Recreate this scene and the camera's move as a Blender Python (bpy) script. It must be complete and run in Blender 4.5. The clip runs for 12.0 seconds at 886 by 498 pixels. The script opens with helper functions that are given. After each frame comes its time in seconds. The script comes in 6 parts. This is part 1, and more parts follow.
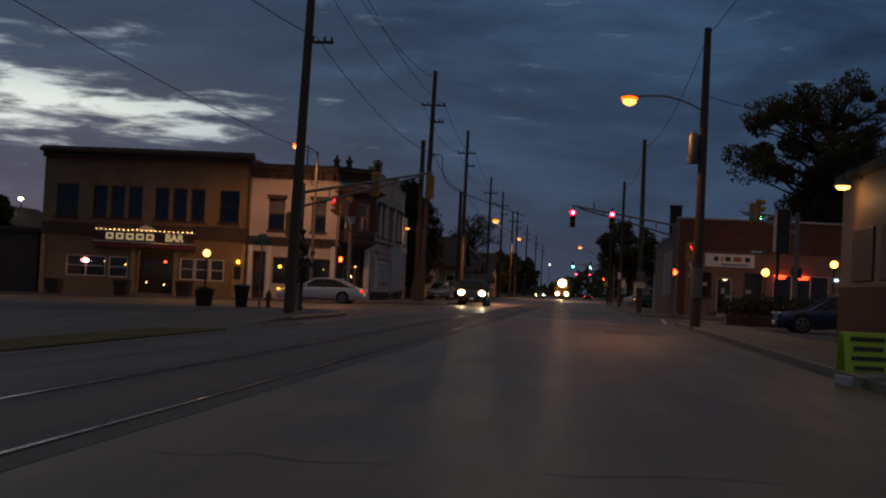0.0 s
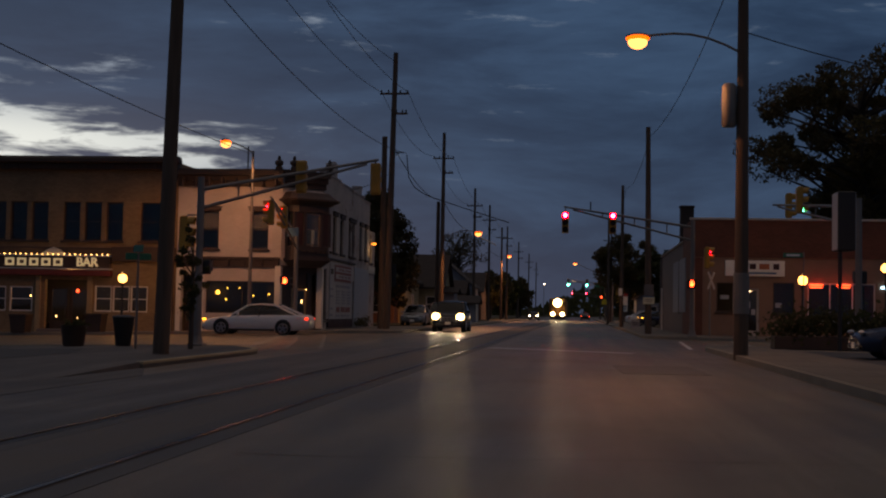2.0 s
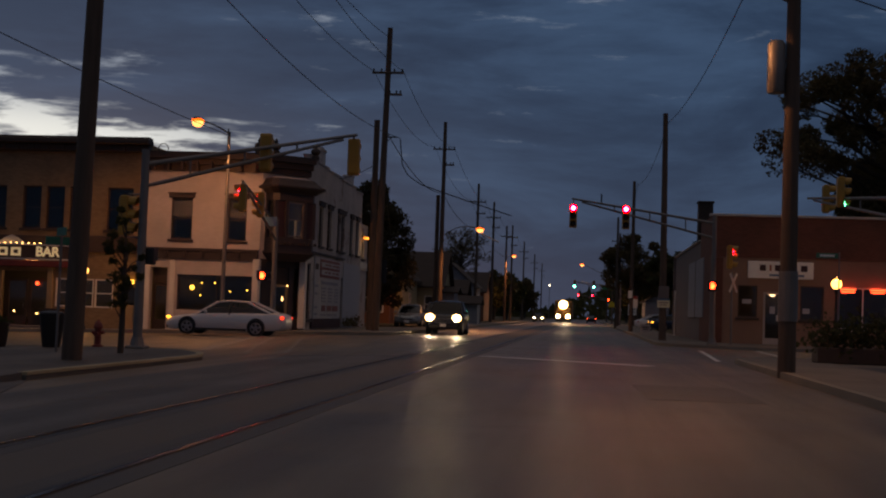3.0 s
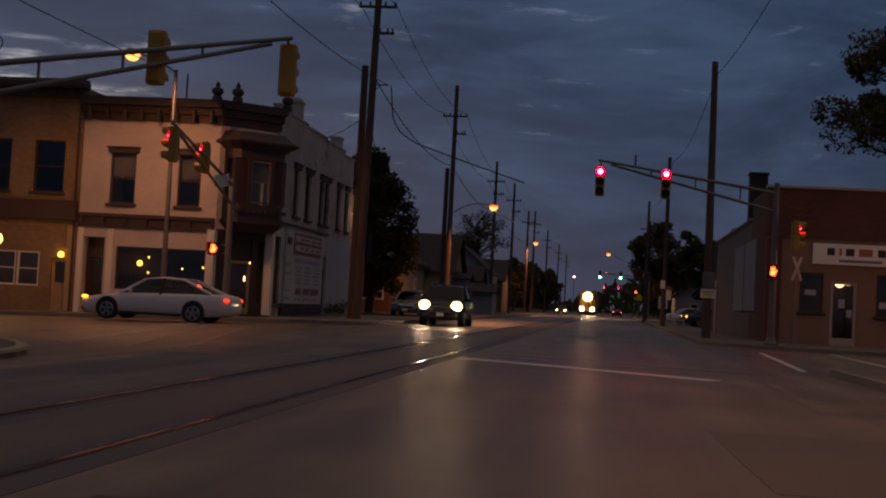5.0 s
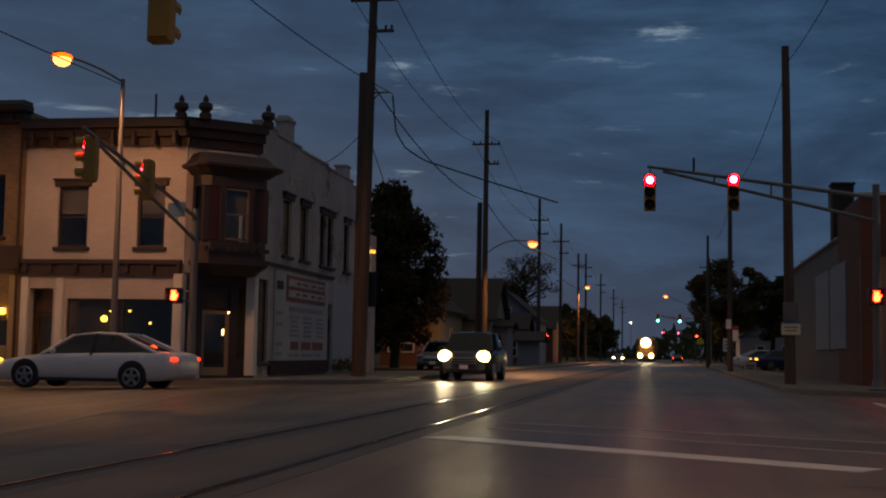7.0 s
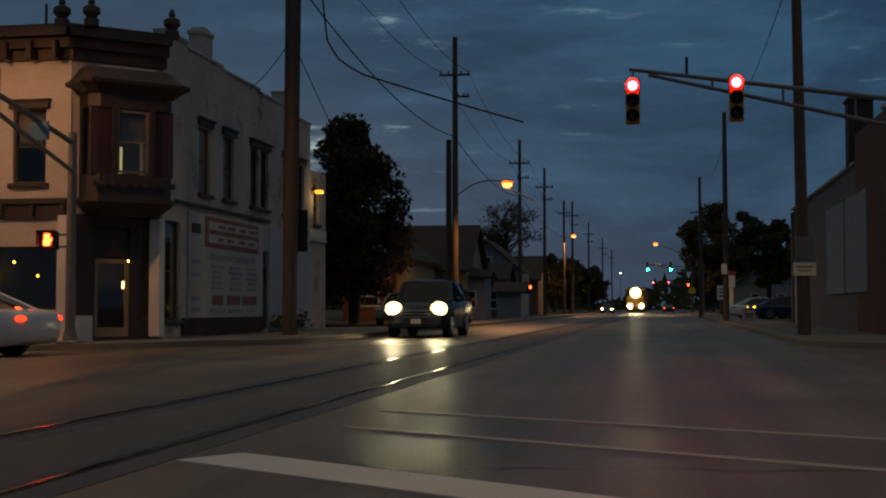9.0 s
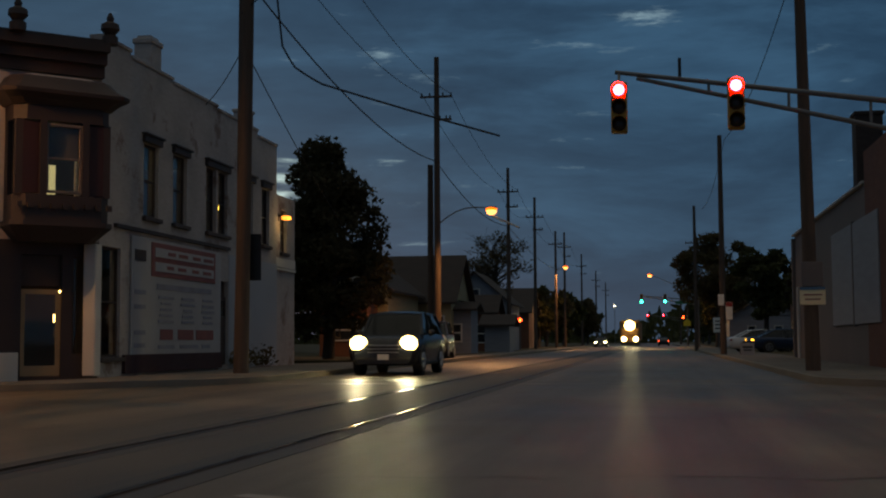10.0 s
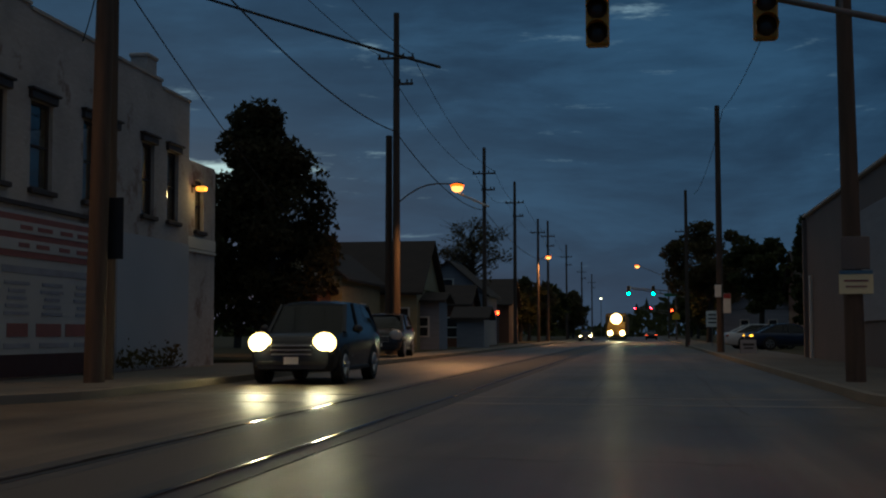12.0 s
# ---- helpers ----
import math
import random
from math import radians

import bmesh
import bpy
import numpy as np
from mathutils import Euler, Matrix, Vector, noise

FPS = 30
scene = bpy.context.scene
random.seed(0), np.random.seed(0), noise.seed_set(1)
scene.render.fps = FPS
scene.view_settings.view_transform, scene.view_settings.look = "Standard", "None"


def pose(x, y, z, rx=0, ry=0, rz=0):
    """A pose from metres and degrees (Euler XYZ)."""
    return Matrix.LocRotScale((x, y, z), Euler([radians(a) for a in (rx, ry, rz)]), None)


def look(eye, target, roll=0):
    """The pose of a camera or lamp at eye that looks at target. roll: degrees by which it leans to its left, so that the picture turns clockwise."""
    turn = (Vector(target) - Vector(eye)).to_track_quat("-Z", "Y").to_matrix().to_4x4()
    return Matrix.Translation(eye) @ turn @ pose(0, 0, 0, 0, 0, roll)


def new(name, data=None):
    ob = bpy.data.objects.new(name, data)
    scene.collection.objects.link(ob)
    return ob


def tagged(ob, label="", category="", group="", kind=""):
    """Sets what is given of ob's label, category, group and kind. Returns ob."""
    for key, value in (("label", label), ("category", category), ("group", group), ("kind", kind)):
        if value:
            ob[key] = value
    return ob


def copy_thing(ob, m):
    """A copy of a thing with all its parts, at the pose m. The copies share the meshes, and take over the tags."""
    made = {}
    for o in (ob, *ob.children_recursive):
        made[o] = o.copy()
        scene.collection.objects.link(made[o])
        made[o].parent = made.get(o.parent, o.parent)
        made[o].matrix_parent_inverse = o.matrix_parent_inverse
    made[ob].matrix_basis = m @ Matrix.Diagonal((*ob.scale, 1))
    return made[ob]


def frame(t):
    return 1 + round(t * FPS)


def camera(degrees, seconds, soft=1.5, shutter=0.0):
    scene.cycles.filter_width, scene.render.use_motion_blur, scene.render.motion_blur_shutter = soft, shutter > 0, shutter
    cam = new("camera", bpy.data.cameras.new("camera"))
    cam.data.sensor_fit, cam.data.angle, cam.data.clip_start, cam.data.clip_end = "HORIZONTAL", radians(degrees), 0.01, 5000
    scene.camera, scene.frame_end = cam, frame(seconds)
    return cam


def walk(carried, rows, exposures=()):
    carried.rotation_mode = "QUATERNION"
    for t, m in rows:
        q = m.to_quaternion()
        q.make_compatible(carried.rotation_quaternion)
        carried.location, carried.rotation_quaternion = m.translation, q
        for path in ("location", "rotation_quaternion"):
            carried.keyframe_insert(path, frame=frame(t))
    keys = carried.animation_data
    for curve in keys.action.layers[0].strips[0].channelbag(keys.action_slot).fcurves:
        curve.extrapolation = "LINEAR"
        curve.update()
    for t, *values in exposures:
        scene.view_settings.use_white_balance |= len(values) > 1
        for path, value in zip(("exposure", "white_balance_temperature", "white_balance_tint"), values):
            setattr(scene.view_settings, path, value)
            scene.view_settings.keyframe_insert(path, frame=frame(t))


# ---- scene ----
cam = camera(38.7, 12.0, soft=2.1)
PATH = [
    (0, (-0.069, -0.196, 1.143), (-0.294, 1.79, 1.204), 2.9),
    (0.5, (-0.052, 3.435, 1.205), (-0.333, 5.413, 1.286), 2.1),
    (1, (-0.065, 7.032, 1.207), (-0.334, 9.012, 1.276), 1.4),
    (1.5, (-0.069, 10.445, 1.208), (-0.322, 12.428, 1.269), 2.1),
    (2, (-0.141, 13.642, 1.158), (-0.359, 15.628, 1.257), 1.1),
    (2.5, (-0.186, 16.754, 1.177), (-0.427, 18.737, 1.28), 1.2),
    (3, (-0.256, 19.782, 1.202), (-0.484, 21.766, 1.301), 2.0),
    (5, (-0.341, 31.048, 1.059), (-0.609, 33.028, 1.142), 3.1),
    (5.5, (-0.369, 33.599, 1.048), (-0.669, 35.576, 1.111), 3.2),
    (6, (-0.369, 35.957, 1.028), (-0.718, 37.926, 1.074), 2.6),
    (6.5, (-0.318, 38.21, 1.011), (-0.672, 40.176, 1.105), 1.3),
    (7, (-0.347, 40.37, 0.985), (-0.703, 42.331, 1.149), 1.0),
    (7.5, (-0.293, 42.345, 0.962), (-0.591, 44.319, 1.083), 1.3),
    (9.5, (-0.334, 49.428, 0.905), (-0.683, 51.396, 0.998), -0.3),
    (10, (-0.266, 51.25, 0.918), (-0.598, 53.216, 1.064), -0.3),
    (10.5, (-0.282, 53.024, 0.911), (-0.653, 54.983, 1.073), 0.5),
    (11, (-0.303, 54.992, 0.916), (-0.654, 56.953, 1.083), 1.2),
    (11.5, (-0.33, 57.09, 0.978), (-0.648, 59.057, 1.149), 1.5),
    (12, (-0.35, 59.328, 1.054), (-0.663, 61.299, 1.188), -0.1),
]
TINTS = [(0, 0.25, 8050, 14), (1.5, 0.25, 8300, 18), (3, 0.25, 8550, 22), (5.0, 0.22, 9100, 29), (5.5, 0.22, 9150, 30), (6.4, 0.26, 9150, 29), (6.95, 0.4, 8000, 12), (7.3, 0.38, 7700, 3), (9.5, 0.42, 7900, -4), (10.2, 0.5, 7900, -5), (11.2, 0.3, 7300, -8), (12, 0.2, 6900, -9)]
walk(cam, [(t, look(eye, target, roll)) for t, eye, target, roll in PATH], TINTS)

# ---- sky: dusk, broken cloud with the last light low on the west side ----
world = bpy.data.worlds.new("dusk")
scene.world = world
world.use_nodes = True
wn, wl = world.node_tree.nodes, world.node_tree.links
wn.clear()

def wmath(op, a, b=None, clamp=False):
    n = wn.new("ShaderNodeMath")
    n.operation, n.use_clamp = op, clamp
    for i, v in enumerate((a, b)):
        if v is None:
            continue
        if isinstance(v, (int, float)):
            n.inputs[i].default_value = v
        else:
            wl.new(v, n.inputs[i])
    return n.outputs[0]


def wmix(fac, a, b):
    n = wn.new("ShaderNodeMix")
    n.data_type = "RGBA"
    for sock, v in ((n.inputs[0], fac), (n.inputs[6], a), (n.inputs[7], b)):
        if isinstance(v, (tuple, float, int)):
            sock.default_value = v
        else:
            wl.new(v, sock)
    return n.outputs[2]


def wramp(fac, stops):
    n = wn.new("ShaderNodeValToRGB")
    wl.new(fac, n.inputs[0])
    while len(n.color_ramp.elements) < len(stops):
        n.color_ramp.elements.new(0.5)
    for e, (p, v) in zip(n.color_ramp.elements, stops):
        e.position, e.color = p, (v, v, v, 1)
    return n.outputs[0]


SKY_STRENGTH = 1.0
tc = wn.new("ShaderNodeTexCoord")
sep = wn.new("ShaderNodeSeparateXYZ")
wl.new(tc.outputs["Generated"], sep.inputs[0])
dx, dy, dz = sep.outputs
azimuth = wmath("MULTIPLY", wmath("ARCTAN2", dx, dy), 180 / math.pi)
height = wmath("MULTIPLY", wmath("ARCSINE", dz), 180 / math.pi)


def cloud_noise(wide, tall, detail, rough, bend, shift):
    """Cloud texture whose features are wide by tall degrees."""
    comb, tex = wn.new("ShaderNodeCombineXYZ"), wn.new("ShaderNodeTexNoise")
    wl.new(wmath("DIVIDE", azimuth, wide), comb.inputs[0])
    wl.new(wmath("DIVIDE", height, tall), comb.inputs[1])
    comb.inputs[2].default_value = shift
    tex.inputs["Scale"].default_value, tex.inputs["Detail"].default_value = 1.0, detail
    tex.inputs["Roughness"].default_value, tex.inputs["Distortion"].default_value = rough, bend
    wl.new(comb.outputs[0], tex.inputs["Vector"])
    return tex.outputs[0]


def break_at(az, el, wide, tall):
    """Nearness to a break in the cloud, in degrees."""
    a = wmath("POWER", wmath("ABSOLUTE", wmath("DIVIDE", wmath("SUBTRACT", azimuth, az), wide)), 2.0)
    e = wmath("POWER", wmath("ABSOLUTE", wmath("DIVIDE", wmath("SUBTRACT", height, el), tall)), 2.0)
    return wmath("POWER", 2.718, wmath("MULTIPLY", wmath("ADD", a, e), -1.0))


big = cloud_noise(4.0, 0.72, 7.0, 0.58, 0.22, 3.7)
shade = cloud_noise(13.0, 3.6, 8.0, 0.6, 0.4, 1.3)
# nearness to the sunset's side
glow = break_at(-26.0, 7.0, 12.0, 1.75)
cover = wmath("ADD", big, wmath("MULTIPLY", glow, 0.33))
for az, el, wide, tall, lift in ((-26.5, 9.9, 5.0, 0.75, 0.17), (-25.5, 3.4, 5.0, 0.5, 0.14), (-12.5, 13.0, 1.6, 0.7, 0.27), (-0.1, 14.6, 2.6, 0.55, 0.25), (-21.1, 10.7, 1.3, 0.55, 0.2), (2.6, 10.1, 3.6, 0.26, 0.16), (-11.9, 4.4, 1.6, 0.22, 0.17), (-36.0, 8.0, 7.0, 3.0, 0.16)):
    cover = wmath("ADD", cover, wmath("MULTIPLY", break_at(az, el, wide, tall), lift))
gap = wramp(cover, [(0.645, 0.0), (0.7, 0.14), (0.765, 0.55), (0.83, 1.0)])
nishita = wn.new("ShaderNodeTexSky")
nishita.sky_type, nishita.sun_disc = "NISHITA", False
nishita.sun_elevation, nishita.sun_rotation = radians(1.0), radians(-24)
nish = wn.new("ShaderNodeVectorMath")
nish.operation = "SCALE"
wl.new(nishita.outputs[0], nish.inputs[0])
nish.inputs["Scale"].default_value = 0.002
mottle = wmath("ADD", wmath("MULTIPLY", shade, 0.8), wmath("MULTIPLY", big, 0.2))
cloud = wmix(wramp(mottle, [(0.35, 0.0), (0.49, 0.36), (0.64, 1.0)]), (0.0055, 0.0200, 0.055, 1), (0.0215, 0.061, 0.139, 1))
# paler sky overhead, out of view, added as fill for road and walls
thin = wmath("MULTIPLY", wmath("SUBTRACT", dz, 0.32), 1.1, True)
lean_west = break_at(-34.0, 9.0, 24.0, 9.0)
cloud = wmix(wmath("MULTIPLY", lean_west, 0.4, True), cloud, (0.045, 0.098, 0.185, 1))
cloud = wmix(thin, cloud, (0.21, 0.196, 0.19, 1))
cloud = wmix(wmath("MULTIPLY", glow, 0.3, True), cloud, (0.085, 0.115, 0.165, 1))
rim = wmath("POWER", wmath("SUBTRACT", 1.0, wmath("MAXIMUM", dz, 0.0)), 14.0)
cloud = wmix(wmath("MULTIPLY", rim, 0.7, True), cloud, (0.029, 0.053, 0.099, 1))
clear = wmix(glow, (0.17, 0.255, 0.37, 1), (0.56, 0.71, 0.79, 1))
both = wmix(gap, cloud, clear)
total = wn.new("ShaderNodeVectorMath")
total.operation = "ADD"
wl.new(both, total.inputs[0])
wl.new(nish.outputs[0], total.inputs[1])
bg = wn.new("ShaderNodeBackground")
bg.inputs["Strength"].default_value = SKY_STRENGTH
wl.new(total.outputs[0], bg.inputs["Color"])
wout = wn.new("ShaderNodeOutputWorld")
wl.new(bg.outputs[0], wout.inputs[0])

SODIUM = (1.0, 0.46, 0.20)
HEAD = (1.0, 0.88, 0.66)


def point_light(name, place, watts, colour, radius=0.12):
    d = bpy.data.lights.new(name, "POINT")
    d.energy, d.color, d.shadow_soft_size = watts, colour, radius
    ob = new(name, d)
    ob.location = place
    return ob


def spot_light(name, place, target, watts, colour, degrees=80, blend=0.6, radius=0.1):
    d = bpy.data.lights.new(name, "SPOT")
    d.energy, d.color, d.shadow_soft_size = watts, colour, radius
    d.spot_size, d.spot_blend = radians(degrees), blend
    ob = new(name, d)
    ob.matrix_world = look(place, target)
    return ob


# street lamps
spot_light("light_street_corner", (-17.4, 73.2, 8.85), (-17.6, 74.9, 0), 700, SODIUM, 160, 0.4)
spot_light("light_street_pole", (1.33, 48.1, 8.38), (1.2, 48.3, 0), 390, SODIUM, 160, 0.4)
spot_light("light_street_far", (-8.25, 113.0, 7.1), (-7.6, 113.0, 0), 1100, SODIUM, 160, 0.4)
spot_light("light_street_farther", (-10.4, 195.3, 8.95), (-9.9, 195.3, 0), 1200, SODIUM, 160, 0.4)
spot_light("light_street_end", (-1.0, 207, 8.5), (-1.0, 207, 0), 1200, SODIUM, 160, 0.4)
# headlamps of the waiting car and of the train
for hx in (-8.28, -6.92):
    spot_light("light_headlamp", (hx, 84.58, 0.86), (hx + 3.0, 62, 0.2), 120, HEAD, 40, 0.9, 0.1)
spot_light("light_train", (-4.2, 238.5, 3.1), (-2.5, 150, 0), 1500, HEAD, 30, 0.7, 0.2)
# inside the bar, the shops and the rooms above
point_light("light_bar_room", (-27.5, 82.0, 2.6), 60, (1.0, 0.62, 0.28), 0.3)
point_light("light_bar_porch", (-27.6, 79.0, 3.0), 30, (1.0, 0.66, 0.3), 0.1)
point_light("light_bay_room", (-15.6, 81.2, 6.6), 12, (1.0, 0.82, 0.5), 0.2)
point_light("light_shop_room", (9.5, 88.0, 2.8), 5, (1.0, 0.7, 0.4), 0.2)
point_light("light_globe_shop", (10.6, 76.6, 3.42), 70, (1.0, 0.5, 0.18), 0.15)
point_light("light_globe_bar", (-23.4, 75.9, 2.95), 30, (1.0, 0.5, 0.18), 0.15)
for nx in (12.65, 14.1):
    point_light("light_neon_bar", (nx, 84.1, 2.93), 5, (1.0, 0.07, 0.05), 0.2)
point_light("light_gooseneck", (6.85, 35.6, 4.2), 9, (1.0, 0.66, 0.28), 0.12)
point_light("light_side_wall", (-13.62, 96.75, 5.4), 8, (1.0, 0.72, 0.35), 0.1)

# ---- materials ----


def material(name, colour, rough=0.7, metal=0.0, vary=0.25, grain=40.0, patch=1.2, bump=0.15, spec=0.5, second=None, stretch=(1, 1, 1), rand=0.0, streak=0.0):
    """Two scales of colour change, fine relief and uneven gloss, in metres."""
    m = bpy.data.materials.new(name)
    m.use_nodes = True
    n, k = m.node_tree.nodes, m.node_tree.links
    p = n["Principled BSDF"]
    co = n.new("ShaderNodeTexCoord")
    mp = n.new("ShaderNodeMapping")
    mp.inputs["Scale"].default_value = stretch
    k.new(co.outputs["Object"], mp.inputs[0])
    fine, wide = n.new("ShaderNodeTexNoise"), n.new("ShaderNodeTexNoise")
    for t, s, d in ((fine, grain, 4), (wide, patch, 5)):
        t.inputs["Scale"].default_value, t.inputs["Detail"].default_value = s, d
        k.new(mp.outputs[0], t.inputs["Vector"])
    a = tuple(c * (1 - vary) for c in colour) + (1,)
    b = tuple(min(1, c * (1 + vary)) for c in (second or colour)) + (1,)
    mix = n.new("ShaderNodeMix")
    mix.data_type = "RGBA"
    mean = n.new("ShaderNodeMath")
    mean.operation = "MULTIPLY_ADD"
    k.new(fine.outputs[0], mean.inputs[0])
    mean.inputs[1].default_value = 0.4
    wide_r = n.new("ShaderNodeMapRange")
    wide_r.inputs[1].default_value, wide_r.inputs[2].default_value = 0.3, 0.7
    wide_r.inputs[3].default_value, wide_r.inputs[4].default_value = 0.0, 0.6
    k.new(wide.outputs[0], wide_r.inputs[0])
    k.new(wide_r.outputs[0], mean.inputs[2])
    k.new(mean.outputs[0], mix.inputs[0])
    mix.inputs[6].default_value, mix.inputs[7].default_value = a, b
    out = mix.outputs[2]
    if streak:
        # wear and oil along the lanes, and blotches of old repairs
        for scale, amount in (((1.5, 0.05, 1), streak), ((0.45, 0.22, 1), streak * 0.8)):
            mp2, nz, mr, mu = n.new("ShaderNodeMapping"), n.new("ShaderNodeTexNoise"), n.new("ShaderNodeMapRange"), n.new("ShaderNodeMix")
            mp2.inputs["Scale"].default_value = scale
            nz.inputs["Scale"].default_value, nz.inputs["Detail"].default_value, nz.inputs["Roughness"].default_value = 1.0, 6.0, 0.62
            k.new(co.outputs["Object"], mp2.inputs[0])
            k.new(mp2.outputs[0], nz.inputs["Vector"])
            mr.inputs[1].default_value, mr.inputs[2].default_value = 0.36, 0.64
            mr.inputs[3].default_value, mr.inputs[4].default_value = 1 - amount, 1 + amount * 0.6
            k.new(nz.outputs[0], mr.inputs[0])
            mu.data_type, mu.blend_type = "RGBA", "MULTIPLY"
            mu.inputs[0].default_value = 1.0
            k.new(out, mu.inputs[6])
            k.new(mr.outputs[0], mu.inputs[7])
            out = mu.outputs[2]
    if rand:
        info = n.new("ShaderNodeObjectInfo")
        hsv = n.new("ShaderNodeHueSaturation")
        rr = n.new("ShaderNodeMapRange")
        rr.inputs[3].default_value, rr.inputs[4].default_value = 1 - rand, 1 + rand
        k.new(info.outputs["Random"], rr.inputs[0])
        k.new(rr.outputs[0], hsv.inputs["Value"])
        k.new(out, hsv.inputs["Color"])
        out = hsv.outputs[0]
    k.new(out, p.inputs["Base Color"])
    rg = n.new("ShaderNodeMapRange")
    rg.inputs[3].default_value, rg.inputs[4].default_value = max(0.02, rough - 0.15), min(1, rough + 0.12)
    k.new(wide.outputs[0], rg.inputs[0])
    k.new(rg.outputs[0], p.inputs["Roughness"])
    p.inputs["Metallic"].default_value = metal
    p.inputs["Specular IOR Level"].default_value = spec
    if bump:
        bp = n.new("ShaderNodeBump")
        bp.inputs["Strength"].default_value, bp.inputs["Distance"].default_value = bump, 0.02
        k.new(fine.outputs[0], bp.inputs["Height"])
        k.new(bp.outputs[0], p.inputs["Normal"])
    return m


def glow_material(name, colour, strength):
    m = bpy.data.materials.new(name)
    m.use_nodes = True
    p = m.node_tree.nodes["Principled BSDF"]
    p.inputs["Base Color"].default_value = (*colour, 1)
    p.inputs["Emission Color"].default_value = (*colour, 1)
    p.inputs["Emission Strength"].default_value = strength
    return m


def glass_material(name, tint=(0.8, 0.85, 0.85), rough=0.03):
    m = bpy.data.materials.new(name)
    m.use_nodes = True
    p = m.node_tree.nodes["Principled BSDF"]
    p.inputs["Base Color"].default_value = (*tint, 1)
    p.inputs["Roughness"].default_value = rough
    p.inputs["Transmission Weight"].default_value = 1.0
    p.inputs["IOR"].default_value = 1.45
    return m


def masonry_material(name, colour, mortar, size=(0.21, 0.075), rough=0.85, vary=0.3, relief=0.2, odd=(0.78, 0.74, 0.72), flake=None):
    """Painted or bare brickwork on walls seen from far off."""
    m = material(name, colour, rough, 0, vary, 60, 0.7, relief)
    n, k = m.node_tree.nodes, m.node_tree.links
    p = n["Principled BSDF"]
    co = n.new("ShaderNodeTexCoord")
    sp, cb = n.new("ShaderNodeSeparateXYZ"), n.new("ShaderNodeCombineXYZ")
    add = n.new("ShaderNodeMath")
    k.new(co.outputs["Object"], sp.inputs[0])
    k.new(sp.outputs[0], add.inputs[0])
    k.new(sp.outputs[1], add.inputs[1])
    k.new(add.outputs[0], cb.inputs[0])
    k.new(sp.outputs[2], cb.inputs[1])
    br = n.new("ShaderNodeTexBrick")
    br.inputs["Scale"].default_value = 1.0
    br.inputs["Brick Width"].default_value, br.inputs["Row Height"].default_value = size
    br.inputs["Mortar Size"].default_value = 0.006
    br.inputs["Color1"].default_value, br.inputs["Color2"].default_value = (1, 1, 1, 1), (*odd, 1)
    br.inputs["Mortar"].default_value = (*mortar, 1)
    k.new(cb.outputs[0], br.inputs["Vector"])
    mul = n.new("ShaderNodeMix")
    mul.data_type, mul.blend_type = "RGBA", "MULTIPLY"
    mul.inputs[0].default_value = 1.0
    old = p.inputs["Base Color"].links[0].from_socket
    k.new(old, mul.inputs[6])
    k.new(br.outputs["Color"], mul.inputs[7])
    out = mul.outputs[2]
    if flake:
        # paint gone in patches, bare weathered brick below
        nz, rp, mx = n.new("ShaderNodeTexNoise"), n.new("ShaderNodeValToRGB"), n.new("ShaderNodeMix")
        nz.inputs["Scale"].default_value, nz.inputs["Detail"].default_value, nz.inputs["Roughness"].default_value = 0.75, 9.0, 0.68
        k.new(co.outputs["Object"], nz.inputs["Vector"])
        k.new(nz.outputs[0], rp.inputs[0])
        rp.color_ramp.elements[0].position, rp.color_ramp.elements[1].position = 0.56, 0.64
        mx.data_type = "RGBA"
        k.new(rp.outputs[0], mx.inputs[0])
        k.new(out, mx.inputs[6])
        mx.inputs[7].default_value = (*flake, 1)
        out = mx.outputs[2]
    k.new(out, p.inputs["Base Color"])
    return m


